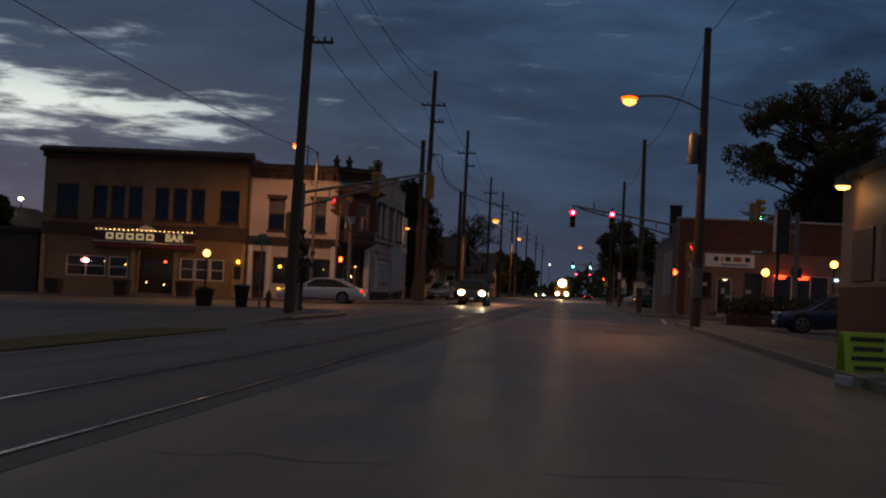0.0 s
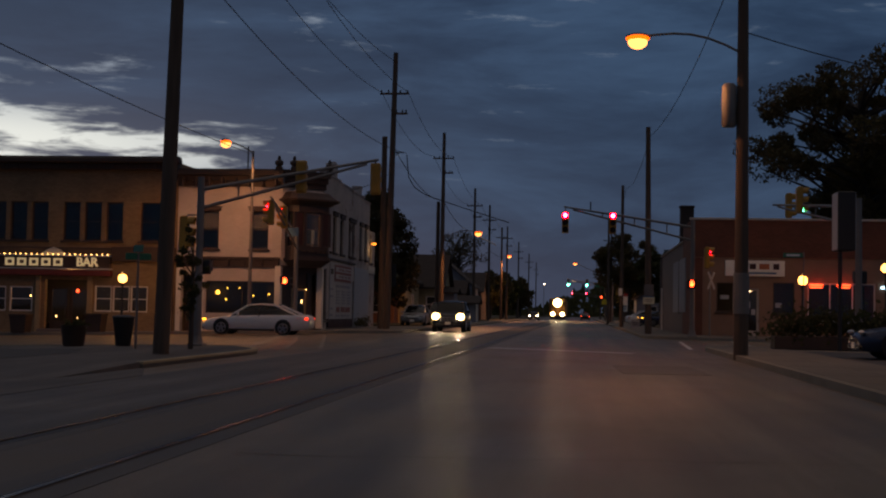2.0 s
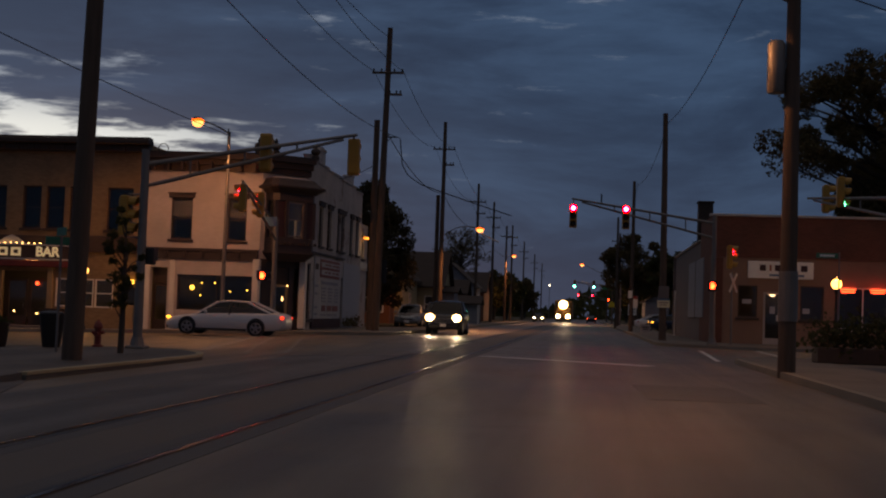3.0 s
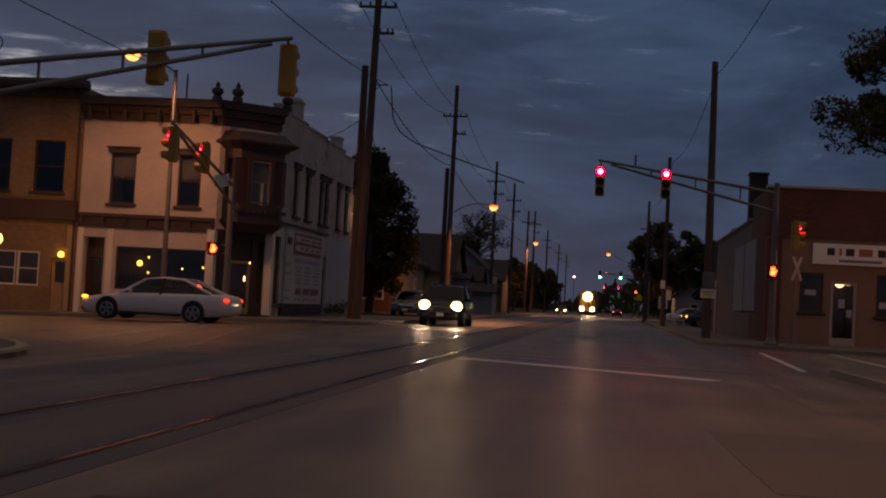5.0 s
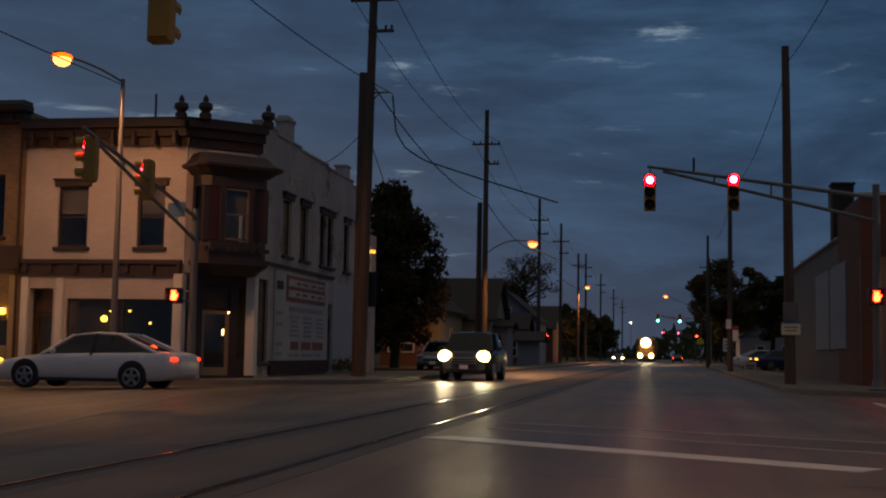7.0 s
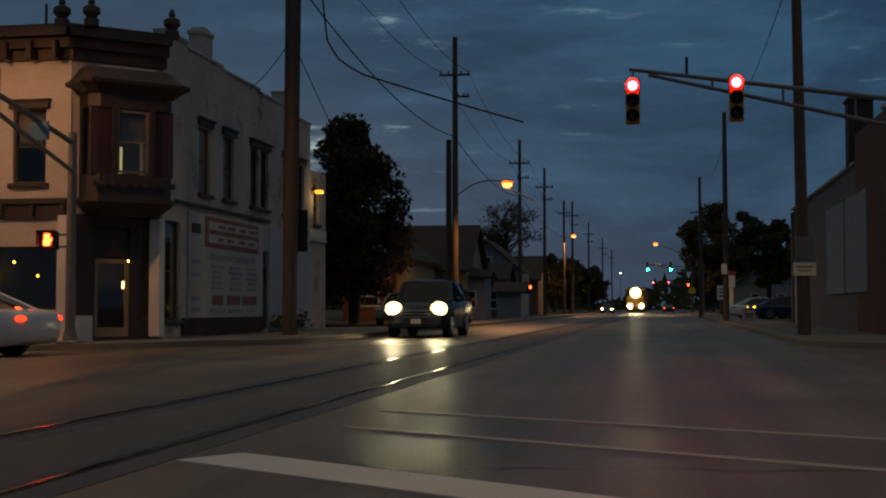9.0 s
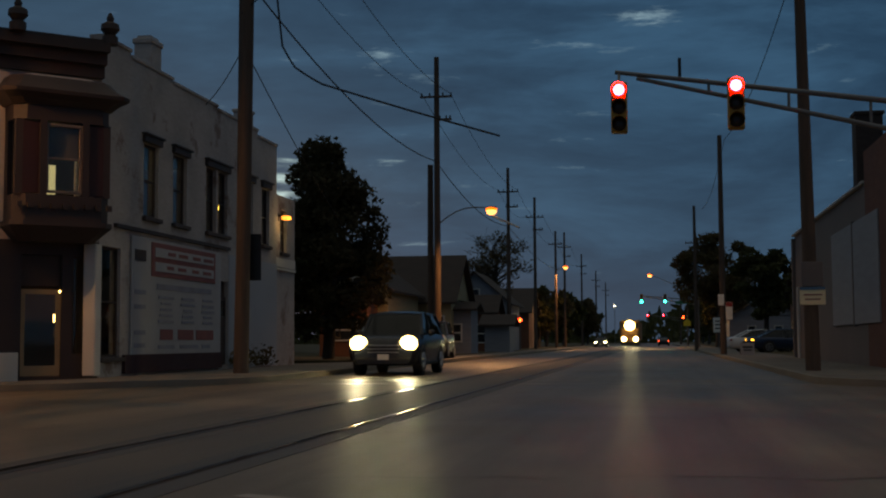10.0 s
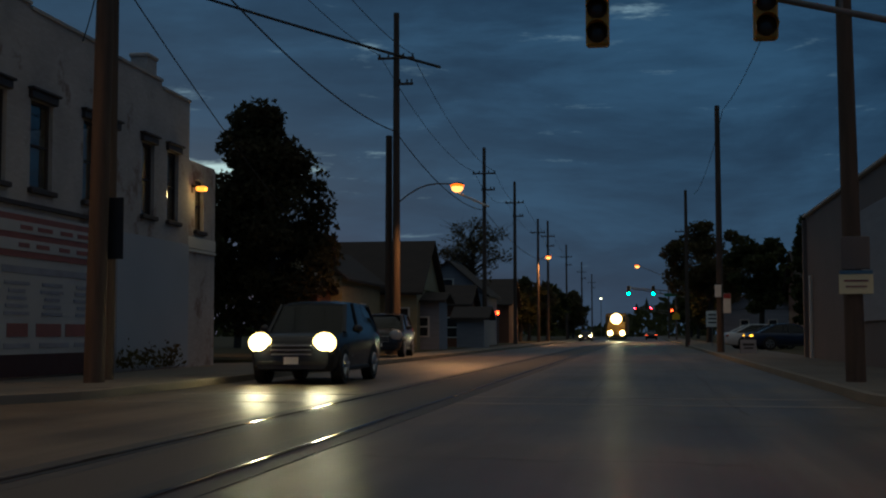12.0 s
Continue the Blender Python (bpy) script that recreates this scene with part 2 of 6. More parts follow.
M = {
    "road": material("worn_road", (0.15, 0.111, 0.068), 0.45, 0, 0.35, 55, 0.35, 0.4, 0.42, (0.17, 0.132, 0.09), streak=0.3),
    "track_bed": material("track_bed_asphalt", (0.075, 0.066, 0.058), 0.6, 0, 0.35, 70, 0.8, 0.4),
    "west_lane": material("west_lane_asphalt", (0.09, 0.083, 0.078), 0.6, 0, 0.35, 60, 0.4, 0.5, 0.4, (0.12, 0.112, 0.105), streak=0.27),
    "patch": material("road_patch_asphalt", (0.1, 0.08, 0.06), 0.6, 0, 0.35, 60, 0.5, 0.4),
    "paint": material("worn_road_paint", (0.80, 0.78, 0.72), 0.6, 0, 0.25, 25, 3.0, 0.1, 0.5, (0.5, 0.48, 0.45)),
    "repair": material("repair_asphalt", (0.105, 0.082, 0.058), 0.5, 0, 0.35, 60, 0.5, 0.4, 0.4, (0.13, 0.1, 0.072)),
    "thin_paint": material("almost_gone_road_paint", (0.52, 0.47, 0.40), 0.6, 0, 0.35, 25, 3.0, 0.1, 0.5, (0.30, 0.25, 0.2)),
    "faint_paint": material("scrubbed_road_paint", (0.38, 0.33, 0.27), 0.6, 0, 0.4, 25, 2.0, 0.1, 0.5, (0.2, 0.175, 0.145)),
    "rail": material("polished_rail_steel", (0.17, 0.13, 0.095), 0.2, 1.0, 0.35, 30, 2, 0.0),
    "rail_rust": material("dull_rail_steel", (0.07, 0.05, 0.036), 0.6, 0.6, 0.35, 30, 2, 0.1),
    "concrete": material("pavement_concrete", (0.15, 0.13, 0.106), 0.8, 0, 0.25, 45, 0.6, 0.25, rand=0.12),
    "kerb": material("kerb_concrete", (0.22, 0.192, 0.15), 0.8, 0, 0.3, 45, 0.9, 0.25),
    "painted_kerb": material("yellow_painted_kerb", (0.46, 0.37, 0.2), 0.8, 0, 0.3, 45, 0.9, 0.25, 0.4, (0.34, 0.3, 0.22)),
    "lot": material("lot_asphalt", (0.05, 0.05, 0.05), 0.75, 0, 0.35, 60, 0.5, 0.3),
    "forecourt": material("forecourt_asphalt", (0.085, 0.08, 0.075), 0.7, 0, 0.35, 60, 0.5, 0.3, 0.4, (0.115, 0.105, 0.095), streak=0.25),
    "dry_verge": material("dry_verge_grass", (0.13, 0.095, 0.045), 0.95, 0, 0.45, 35, 0.7, 0.8, 0.2, (0.10, 0.085, 0.04)),
    "grass": material("dry_grass", (0.055, 0.058, 0.026), 0.95, 0, 0.5, 35, 0.5, 0.8, 0.2, (0.085, 0.065, 0.035)),
    "wood_pole": material("weathered_pole_wood", (0.1, 0.072, 0.056), 0.85, 0, 0.35, 22, 1.5, 0.4, 0.3, stretch=(6, 6, 0.6)),
    "grey_metal": material("galvanised_metal", (0.19, 0.18, 0.17), 0.55, 0.4, 0.2, 30, 2, 0.05),
    "dark_metal": material("dark_painted_metal", (0.03, 0.03, 0.032), 0.5, 0.3, 0.25, 30, 2, 0.05),
    "signal_yellow": material("signal_yellow_paint", (0.42, 0.22, 0.03), 0.5, 0, 0.2, 30, 2, 0.05),
    "black": material("black_paint", (0.018, 0.018, 0.018), 0.5, 0, 0.2, 30, 2, 0.03),
    "tan_wall": masonry_material("tan_painted_brick", (0.26, 0.183, 0.108), (0.75, 0.72, 0.68)),
    "tan_trim": material("tan_trim_paint", (0.34, 0.25, 0.14), 0.7, 0, 0.2, 30, 1.5, 0.05),
    "brown_trim": material("dark_brown_paint", (0.055, 0.034, 0.025), 0.6, 0, 0.3, 30, 1.5, 0.08),
    "awning_red": material("dark_red_board", (0.16, 0.03, 0.022), 0.6, 0, 0.3, 30, 1.5, 0.05),
    "white_wall": masonry_material("white_painted_brick", (0.5, 0.45, 0.43), (0.9, 0.89, 0.88), vary=0.2, relief=0.07, odd=(0.93, 0.92, 0.91)),
    "flaking_wall": masonry_material("flaking_white_brick", (0.47, 0.43, 0.415), (0.9, 0.89, 0.88), vary=0.25, relief=0.1, odd=(0.9, 0.88, 0.86), flake=(0.25, 0.185, 0.16)),
    "blue_white_paint": material("blue_white_wall_paint", (0.44, 0.47, 0.52), 0.75, 0, 0.15, 30, 0.5, 0.06, 0.4, (0.38, 0.40, 0.44)),
    "white_trim": material("white_trim_paint", (0.66, 0.63, 0.58), 0.6, 0, 0.15, 30, 1.0, 0.05),
    "rose_trim": material("dark_rose_brown_paint", (0.044, 0.031, 0.03), 0.6, 0, 0.25, 30, 1.5, 0.05),
    "maroon": material("maroon_panel_paint", (0.045, 0.014, 0.015), 0.6, 0, 0.2, 30, 1.5, 0.05),
    "red_brick": masonry_material("red_brown_brick", (0.16, 0.062, 0.04), (1.0, 0.98, 0.95)),
    "soot_brick": masonry_material("soot_black_brick", (0.05, 0.036, 0.032), (0.9, 0.88, 0.86)),
    "pale_wall": material("dull_rendered_wall", (0.16, 0.138, 0.132), 0.85, 0, 0.2, 40, 0.6, 0.2),
    "tan_panel": material("tan_storefront_panel", (0.25, 0.15, 0.1), 0.6, 0, 0.2, 30, 1.0, 0.05),
    "cap": material("pale_coping_stone", (0.45, 0.42, 0.38), 0.7, 0, 0.2, 30, 1.0, 0.1),
    "roofing": material("dark_roofing", (0.035, 0.032, 0.03), 0.9, 0, 0.3, 30, 1.0, 0.2),
    "shingle": material("dark_shingles", (0.05, 0.036, 0.030), 0.9, 0, 0.35, 18, 1.0, 0.4, stretch=(1, 1, 3)),
    "siding_yellow": material("yellowed_siding", (0.34, 0.29, 0.17), 0.7, 0, 0.2, 20, 0.8, 0.2, stretch=(1, 1, 8)),
    "siding_grey": material("grey_siding", (0.24, 0.25, 0.28), 0.7, 0, 0.2, 20, 0.8, 0.2, stretch=(1, 1, 8)),
    "siding_dark": material("dark_grey_siding", (0.045, 0.042, 0.042), 0.8, 0, 0.25, 20, 0.8, 0.2, stretch=(1, 1, 8)),
    "siding_brown": material("brown_siding", (0.18, 0.07, 0.035), 0.75, 0, 0.25, 20, 0.8, 0.2, stretch=(1, 1, 8)),
    "glass": glass_material("window_glass"),
    "car_glass": glass_material("car_glass", (0.05, 0.055, 0.06)),
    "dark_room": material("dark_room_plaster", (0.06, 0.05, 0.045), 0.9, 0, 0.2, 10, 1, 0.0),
    "blind": material("sash_reflection_grey", (0.085, 0.08, 0.075), 0.9, 0, 0.15, 60, 2, 0.05),
    "board_white": material("white_sign_board", (0.46, 0.45, 0.45), 0.6, 0, 0.12, 30, 1.2, 0.03),
    "sign_red": material("red_sign_paint", (0.36, 0.045, 0.04), 0.6, 0, 0.2, 30, 2, 0.03),
    "sign_blue": material("blue_sign_paint", (0.07, 0.16, 0.26), 0.6, 0, 0.2, 30, 2, 0.03),
    "rust": material("rust_orange_sign_paint", (0.42, 0.13, 0.06), 0.6, 0, 0.2, 30, 2, 0.03),
    "faded_red": material("faded_red_sign_paint", (0.27, 0.10, 0.095), 0.7, 0, 0.25, 30, 2, 0.03),
    "faded_blue": material("faded_blue_sign_paint", (0.29, 0.29, 0.34), 0.7, 0, 0.25, 30, 2, 0.03),
    "sign_green": material("green_sign_sheet", (0.02, 0.16, 0.09), 0.4, 0, 0.1, 30, 2, 0.0),
    "sign_white": material("white_sign_sheet", (0.88, 0.85, 0.76), 0.4, 0, 0.1, 30, 2, 0.0),
    "sign_cream": material("cream_sign_sheet", (0.80, 0.70, 0.44), 0.4, 0, 0.1, 30, 2, 0.0),
    "sign_yellow": material("yellow_sign_sheet", (0.70, 0.55, 0.04), 0.4, 0, 0.1, 30, 2, 0.0),
    "lime": material("lime_plastic", (0.42, 0.62, 0.04), 0.5, 0, 0.12, 30, 2, 0.03),
    "wall_amber": glow_material("amber_wall_lamp", (1.0, 0.33, 0.05), 1.8),
    "leaf": material("dark_leaves", (0.065, 0.07, 0.034), 0.8, 0, 0.4, 3, 0.6, 0.0, 0.3, (0.075, 0.075, 0.025)),
    "leaf_brown": material("autumn_leaves", (0.27, 0.155, 0.085), 0.7, 0, 0.5, 3, 0.6, 0.0, 0.3, (0.07, 0.07, 0.025)),
    "leaf_dim": material("reddish_dark_leaves", (0.085, 0.064, 0.04), 0.8, 0, 0.4, 3, 0.6, 0.0, 0.2, (0.055, 0.052, 0.026)),
    "bark": material("tree_bark", (0.06, 0.048, 0.038), 0.9, 0, 0.35, 25, 2, 0.5, stretch=(3, 3, 0.7)),
    "tyre": material("tyre_rubber", (0.02, 0.02, 0.02), 0.85, 0, 0.2, 60, 3, 0.1),
    "rim": material("wheel_alloy", (0.42, 0.42, 0.43), 0.35, 1.0, 0.1, 30, 3, 0.0),
    "car_white": material("white_car_paint", (0.68, 0.67, 0.65), 0.25, 0, 0.05, 5, 1, 0.0),
    "car_dark": material("dark_car_paint", (0.03, 0.032, 0.038), 0.25, 0.2, 0.1, 5, 1, 0.0),
    "car_silver": material("silver_car_paint", (0.30, 0.32, 0.33), 0.3, 0.6, 0.1, 5, 1, 0.0),
    "car_blue": material("blue_car_paint", (0.025, 0.04, 0.08), 0.25, 0.2, 0.1, 5, 1, 0.0),
    "train": material("train_orange_paint", (0.32, 0.16, 0.05), 0.45, 0.1, 0.2, 10, 1, 0.05),
    "wire": material("cable_jacket", (0.015, 0.015, 0.016), 0.7, 0, 0.1, 10, 1, 0.0),
    "sodium": glow_material("sodium_lamp", (1.0, 0.13, 0.008), 2.0),
    "globe": glow_material("globe_lamp", (1.0, 0.5, 0.13), 4.5),
    "head": glow_material("headlamp", (1.0, 0.66, 0.25), 7.0),
    "head_core": glow_material("headlamp_core", (1.0, 0.84, 0.55), 40.0),
    "head_dim": glow_material("small_white_lamp", (1.0, 0.9, 0.7), 8.0),
    "tail": glow_material("tail_lamp", (1.0, 0.05, 0.02), 1.6),
    "tail_off": material("tail_lamp_lens", (0.25, 0.012, 0.01), 0.3, 0, 0.1, 5, 1, 0.0),
    "lens_off": material("lamp_lens", (0.5, 0.5, 0.5), 0.2, 0, 0.1, 5, 1, 0.0),
    "amber": glow_material("amber_lamp", (1.0, 0.45, 0.05), 3.0),
    "sig_red": glow_material("signal_red", (1.0, 0.05, 0.12), 26.0),
    "sig_red_dim": glow_material("signal_red_edge", (1.0, 0.001, 0.006), 34.0),
    "sig_green": glow_material("signal_green", (0.012, 1.0, 0.6), 20.0),
    "sig_off": material("signal_lens_dark", (0.03, 0.02, 0.015), 0.3, 0, 0.1, 5, 1, 0.0),
    "hand_red": glow_material("stop_symbol", (1.0, 0.06, 0.02), 14.0),
    "neon": glow_material("neon_red", (1.0, 0.085, 0.03), 4.0),
    "neon_pink": glow_material("neon_pink", (1.0, 0.25, 0.3), 4.0),
    "neon_blue": glow_material("neon_blue", (0.35, 0.7, 1.0), 3.0),
    "sign_letters": glow_material("lit_letters", (0.95, 0.82, 0.5), 0.2),
    "sodium_core": glow_material("sodium_arc", (1.0, 0.37, 0.11), 2.7),
    "bulb": glow_material("small_bulb", (1.0, 0.6, 0.22), 6.0),
    "shop_glow": glow_material("warm_yellow_glow", (1.0, 0.55, 0.08), 4.0),
    "wall_glow": glow_material("glowing_room_wall", (1.0, 0.82, 0.45), 0.35),
}
# leaves let some light through
for key in ("leaf", "leaf_brown", "leaf_dim"):
    nodes, links = M[key].node_tree.nodes, M[key].node_tree.links
    bsdf, target = nodes["Principled BSDF"], nodes["Material Output"].inputs["Surface"]
    through_leaf, both = nodes.new("ShaderNodeBsdfTranslucent"), nodes.new("ShaderNodeMixShader")
    links.new(bsdf.inputs["Base Color"].links[0].from_socket, through_leaf.inputs["Color"])
    both.inputs[0].default_value = 0.4
    links.new(bsdf.outputs[0], both.inputs[1])
    links.new(through_leaf.outputs[0], both.inputs[2])
    links.new(both.outputs[0], target)

# ---- builders ----


class Build:
    def __init__(self):
        self.bm = bmesh.new()

    def box(self, c, s, rz=0.0, bev=0.0, rx=0.0, ry=0.0):
        m = pose(*c, rx, ry, rz) @ Matrix.Diagonal((*s, 1))
        r = bmesh.ops.create_cube(self.bm, size=1, matrix=m)
        if bev:
            es = {e for v in r["verts"] for e in v.link_edges}
            bmesh.ops.bevel(self.bm, geom=list(es), offset=bev, segments=1, affect="EDGES")
        return self

    def tube(self, a, b, r0, r1=None, n=10):
        a, b = Vector(a), Vector(b)
        d = b - a
        m = Matrix.Translation((a + b) / 2) @ d.to_track_quat("Z", "Y").to_matrix().to_4x4()
        bmesh.ops.create_cone(self.bm, cap_ends=True, segments=n, radius1=r0, radius2=r0 if r1 is None else r1, depth=d.length, matrix=m)
        return self

    def ball(self, c, r, s=(1, 1, 1), n=12):
        bmesh.ops.create_uvsphere(self.bm, u_segments=n, v_segments=max(6, n // 2 + 2), radius=r, matrix=pose(*c) @ Matrix.Diagonal((*s, 1)))
        return self

    def prism(self, pts, z0, z1):
        lo = [self.bm.verts.new((x, y, z0)) for x, y in pts]
        hi = [self.bm.verts.new((x, y, z1)) for x, y in pts]
        n = len(pts)
        self.bm.faces.new(lo[::-1])
        self.bm.faces.new(hi)
        for i in range(n):
            self.bm.faces.new((lo[i], lo[(i + 1) % n], hi[(i + 1) % n], hi[i]))
        return self

    def lathe(self, c, prof, n=14):
        """A turned form round z through c: rows of (radius, height)."""
        rings = []
        for r, z in prof:
            rings.append([self.bm.verts.new((c[0] + r * math.cos(i * math.tau / n), c[1] + r * math.sin(i * math.tau / n), c[2] + z)) for i in range(n)])
        for a, b in zip(rings, rings[1:]):
            for i in range(n):
                self.bm.faces.new((a[i], a[(i + 1) % n], b[(i + 1) % n], b[i]))
        self.bm.faces.new(rings[0][::-1])
        self.bm.faces.new(rings[-1])
        return self

    def loft(self, rings, caps=True):
        vs = [[self.bm.verts.new(p) for p in ring] for ring in rings]
        n = len(vs[0])
        for a, b in zip(vs, vs[1:]):
            for i in range(n):
                self.bm.faces.new((a[i], a[(i + 1) % n], b[(i + 1) % n], b[i]))
        if caps:
            self.bm.faces.new(vs[0][::-1])
            self.bm.faces.new(vs[-1])
        return self

    def turn(self, m):
        bmesh.ops.transform(self.bm, matrix=m, verts=self.bm.verts)
        return self


def mesh_of(b, name, mat, smooth=False):
    bm = b.bm
    bmesh.ops.recalc_face_normals(bm, faces=bm.faces)
    if smooth:
        for f in bm.faces:
            f.smooth = True
    me = bpy.data.meshes.new(name)
    bm.to_mesh(me)
    bm.free()
    me.materials.append(M[mat])
    if smooth:
        me.set_sharp_from_angle(angle=radians(40))
    return me


def part(name, b, mat, parent, label="", smooth=False):
    ob = new(name, mesh_of(b, name, mat, smooth))
    ob.parent = parent
    if label:
        ob["label"] = label
    return ob


def thing(name, label, category, place=(0, 0, 0), rz=0.0, group="", kind=""):
    ob = new(name)
    ob.matrix_basis = pose(*place, 0, 0, rz)
    return tagged(ob, label, category, group, kind)


def single(name, b, mat, label, category, group="", kind="", smooth=False):
    return tagged(new(name, mesh_of(b, name, mat, smooth)), label, category, group, kind)


def setting(name, b, mat, label="", smooth=False, category=""):
    return tagged(new(name, mesh_of(b, name, mat, smooth)), label, category or name.split("_")[0], "", "structure")


def fall(x, y=80.0):
    """The ground falls gently towards the west end of the side street, and to the gutter of the near west side."""
    far = 0.0 if x > -11 else 0.026 * (x + 11)
    return far - 0.17 * min(1.0, max(0.0, (-5.2 - x) / 4.2)) * min(1.0, max(0.0, (70.0 - y) / 14.0))


def follow_ground(b):
    for co, no in (((-5.2, 0, 0), (1, 0, 0)), ((-9.4, 0, 0), (1, 0, 0)), ((-11.0, 0, 0), (1, 0, 0)), ((0, 56, 0), (0, 1, 0)), ((0, 70, 0), (0, 1, 0))):
        bmesh.ops.bisect_plane(b.bm, geom=b.bm.verts[:] + b.bm.edges[:] + b.bm.faces[:], plane_co=co, plane_no=no)
    bmesh.ops.triangulate(b.bm, faces=b.bm.faces[:])
    for v in b.bm.verts:
        v.co.z += fall(v.co.x, v.co.y)
    return b


# ---- ground, road, pavements ----
setting("ground", Build().box((0, 900, -0.9), (5000, 5000, 0.2)), "grass", "dark ground reaching to the horizon", category="ground")
EAST_S, EAST_N, WEST_S, WEST_N = 4.0, 2.95, -8.0, -9.2
NEAR_KERB, FAR_KERB, NEAR_WEST = 60.5, 75.3, 54.5
b = Build()
b.prism([(WEST_S - 1.9, -80), (EAST_S + 0.3, -80), (EAST_S + 0.3, NEAR_KERB - 3), (EAST_S + 6, NEAR_KERB + 0.3), (160, NEAR_KERB + 0.3), (160, FAR_KERB - 0.3), (EAST_N + 6, FAR_KERB - 0.3),
         (EAST_N + 0.3, FAR_KERB + 4), (EAST_N + 0.3, 900), (WEST_N - 0.3, 900), (WEST_N - 0.3, FAR_KERB + 4), (WEST_N - 5, FAR_KERB - 0.3), (-160, FAR_KERB - 0.3), (-160, NEAR_WEST + 0.3), (WEST_S - 7.5, NEAR_WEST + 0.3), (WEST_S - 1.9, NEAR_WEST - 6)], -0.5, 0.0)
follow_ground(b)
setting("road", b, "road", "worn grey asphalt road, slightly shiny", category="road")


def corner(x0, y0, sx, sy, r=4.0, far_x=160, far_y=900, inset=0.0):
    """A block's outline: kerb lines x0 and y0, rounded between, going off to the sides sx and sy."""
    x0, y0 = x0 + sx * inset, y0 + sy * inset
    r -= inset
    pts = [(x0, y0 + sy * (r + k)) for k in (0,)]
    for i in range(9):
        a = i / 8 * math.pi / 2
        pts.append((x0 + sx * r * (1 - math.cos(a)), y0 + sy * r * (1 - math.sin(a))))
    pts = [(x0, far_y)] + pts[1:] + [(sx * far_x, y0), (sx * far_x, far_y)]
    return pts


BLOCKS = (("pavement_north_west", WEST_N, FAR_KERB, -1, 1, 900, 4.0), ("pavement_north_east", EAST_N, FAR_KERB, 1, 1, 900, 4.0),
          ("pavement_south_west", WEST_S - 1.35, NEAR_WEST, -1, -1, 39.7, 6.0), ("pavement_south_east", EAST_S, NEAR_KERB, 1, -1, -80, 4.0))
for name, x0, y0, sx, sy, fy, rad in BLOCKS:
    outer, inner = corner(x0, y0, sx, sy, rad, 160, fy), corner(x0, y0, sx, sy, rad, 160, fy, 0.18)
    setting(name, follow_ground(Build().prism(inner, -0.6, 0.13)), "forecourt" if name == "pavement_south_west" else "concrete", "dark asphalt pavement behind a kerb" if name == "pavement_south_west" else "grey concrete pavement behind a kerb", category="pavement")
    old_paint = name == "pavement_south_west"
    b, lower = Build(), Build()
    for (p, q), (p2, q2) in zip(zip(outer[:-2], outer[1:-1]), zip(inner[:-2], inner[1:-1])):
        b.prism([p, q, q2, p2], 0.085 if old_paint else -0.5, 0.14)
        lower.prism([tuple(Vector(u).lerp(Vector(v), 0.12)) for u, v in ((p, p2), (q, q2))] + [q2, p2], -0.5, 0.085)
    kerb = setting("kerb_" + name[9:], follow_ground(b), "painted_kerb" if old_paint else "kerb", "worn kerb with old yellow paint" if old_paint else "worn concrete kerb", category="kerb")
    # lower face darker than the painted top, slightly set back
    if old_paint:
        part("kerb_face", follow_ground(lower), "forecourt", kerb, "dark dirty kerb face")
# unpaved strip and parking ground behind the near west pavement
setting("verge", follow_ground(Build().box((-9.2, -14, -0.02), (1.5, 86, 0.13))), "dry_verge", "strip of dry grass beside the road", category="verge")
setting("parking_ground", follow_ground(Build().prism([(-13.2, 39.8), (-13.2, 45), (-14.5, 49.5), (-150, 49.5), (-150, 39.8)], 0.0, 0.137)), "lot", "dark asphalt parking ground", category="ground")
setting("east_parking_ground", Build().prism([(6.6, 38.6), (6.6, 53.5), (60, 53.5), (60, 38.6)], 0.0, 0.137), "lot", "dark asphalt parking ground", category="ground")
setting("yard", Build().prism([(-11.5, 103), (-11.5, 600), (-150, 600), (-150, 103)], -0.6, 0.14).turn(Matrix.Identity(4)), "grass", "rough grass yard between houses", category="ground")
setting("east_yard", Build().prism([(6.2, 112), (6.2, 600), (150, 600), (150, 112)], -0.2, 0.14), "grass", "rough grass yard between houses", category="ground")

setting("forecourt", follow_ground(Build().prism([(-8.05, -80), (-8.05, 36.0), (-9.3, 39.6), (-160, 39.6), (-160, -80)], -0.5, 0.011)), "forecourt", "dark asphalt forecourt level with the road", category="ground")
rb = Build().loft([[(x, 35.2, 0.0), (x, 35.2, 0.012), (x, 39.66, 0.134), (x, 39.66, 0.0)] for x in (-9.42, -160)])
setting("forecourt_ramp", follow_ground(rb), "forecourt", "dark asphalt rising gently to the pavement", category="ground")
# darker asphalt on the west lane, up to the tracks
setting("west_lane", follow_ground(Build().box((-6.645, -12, 0.0), (2.86, 130, 0.005))), "west_lane", "dark bluish asphalt lane west of the tracks", category="road")

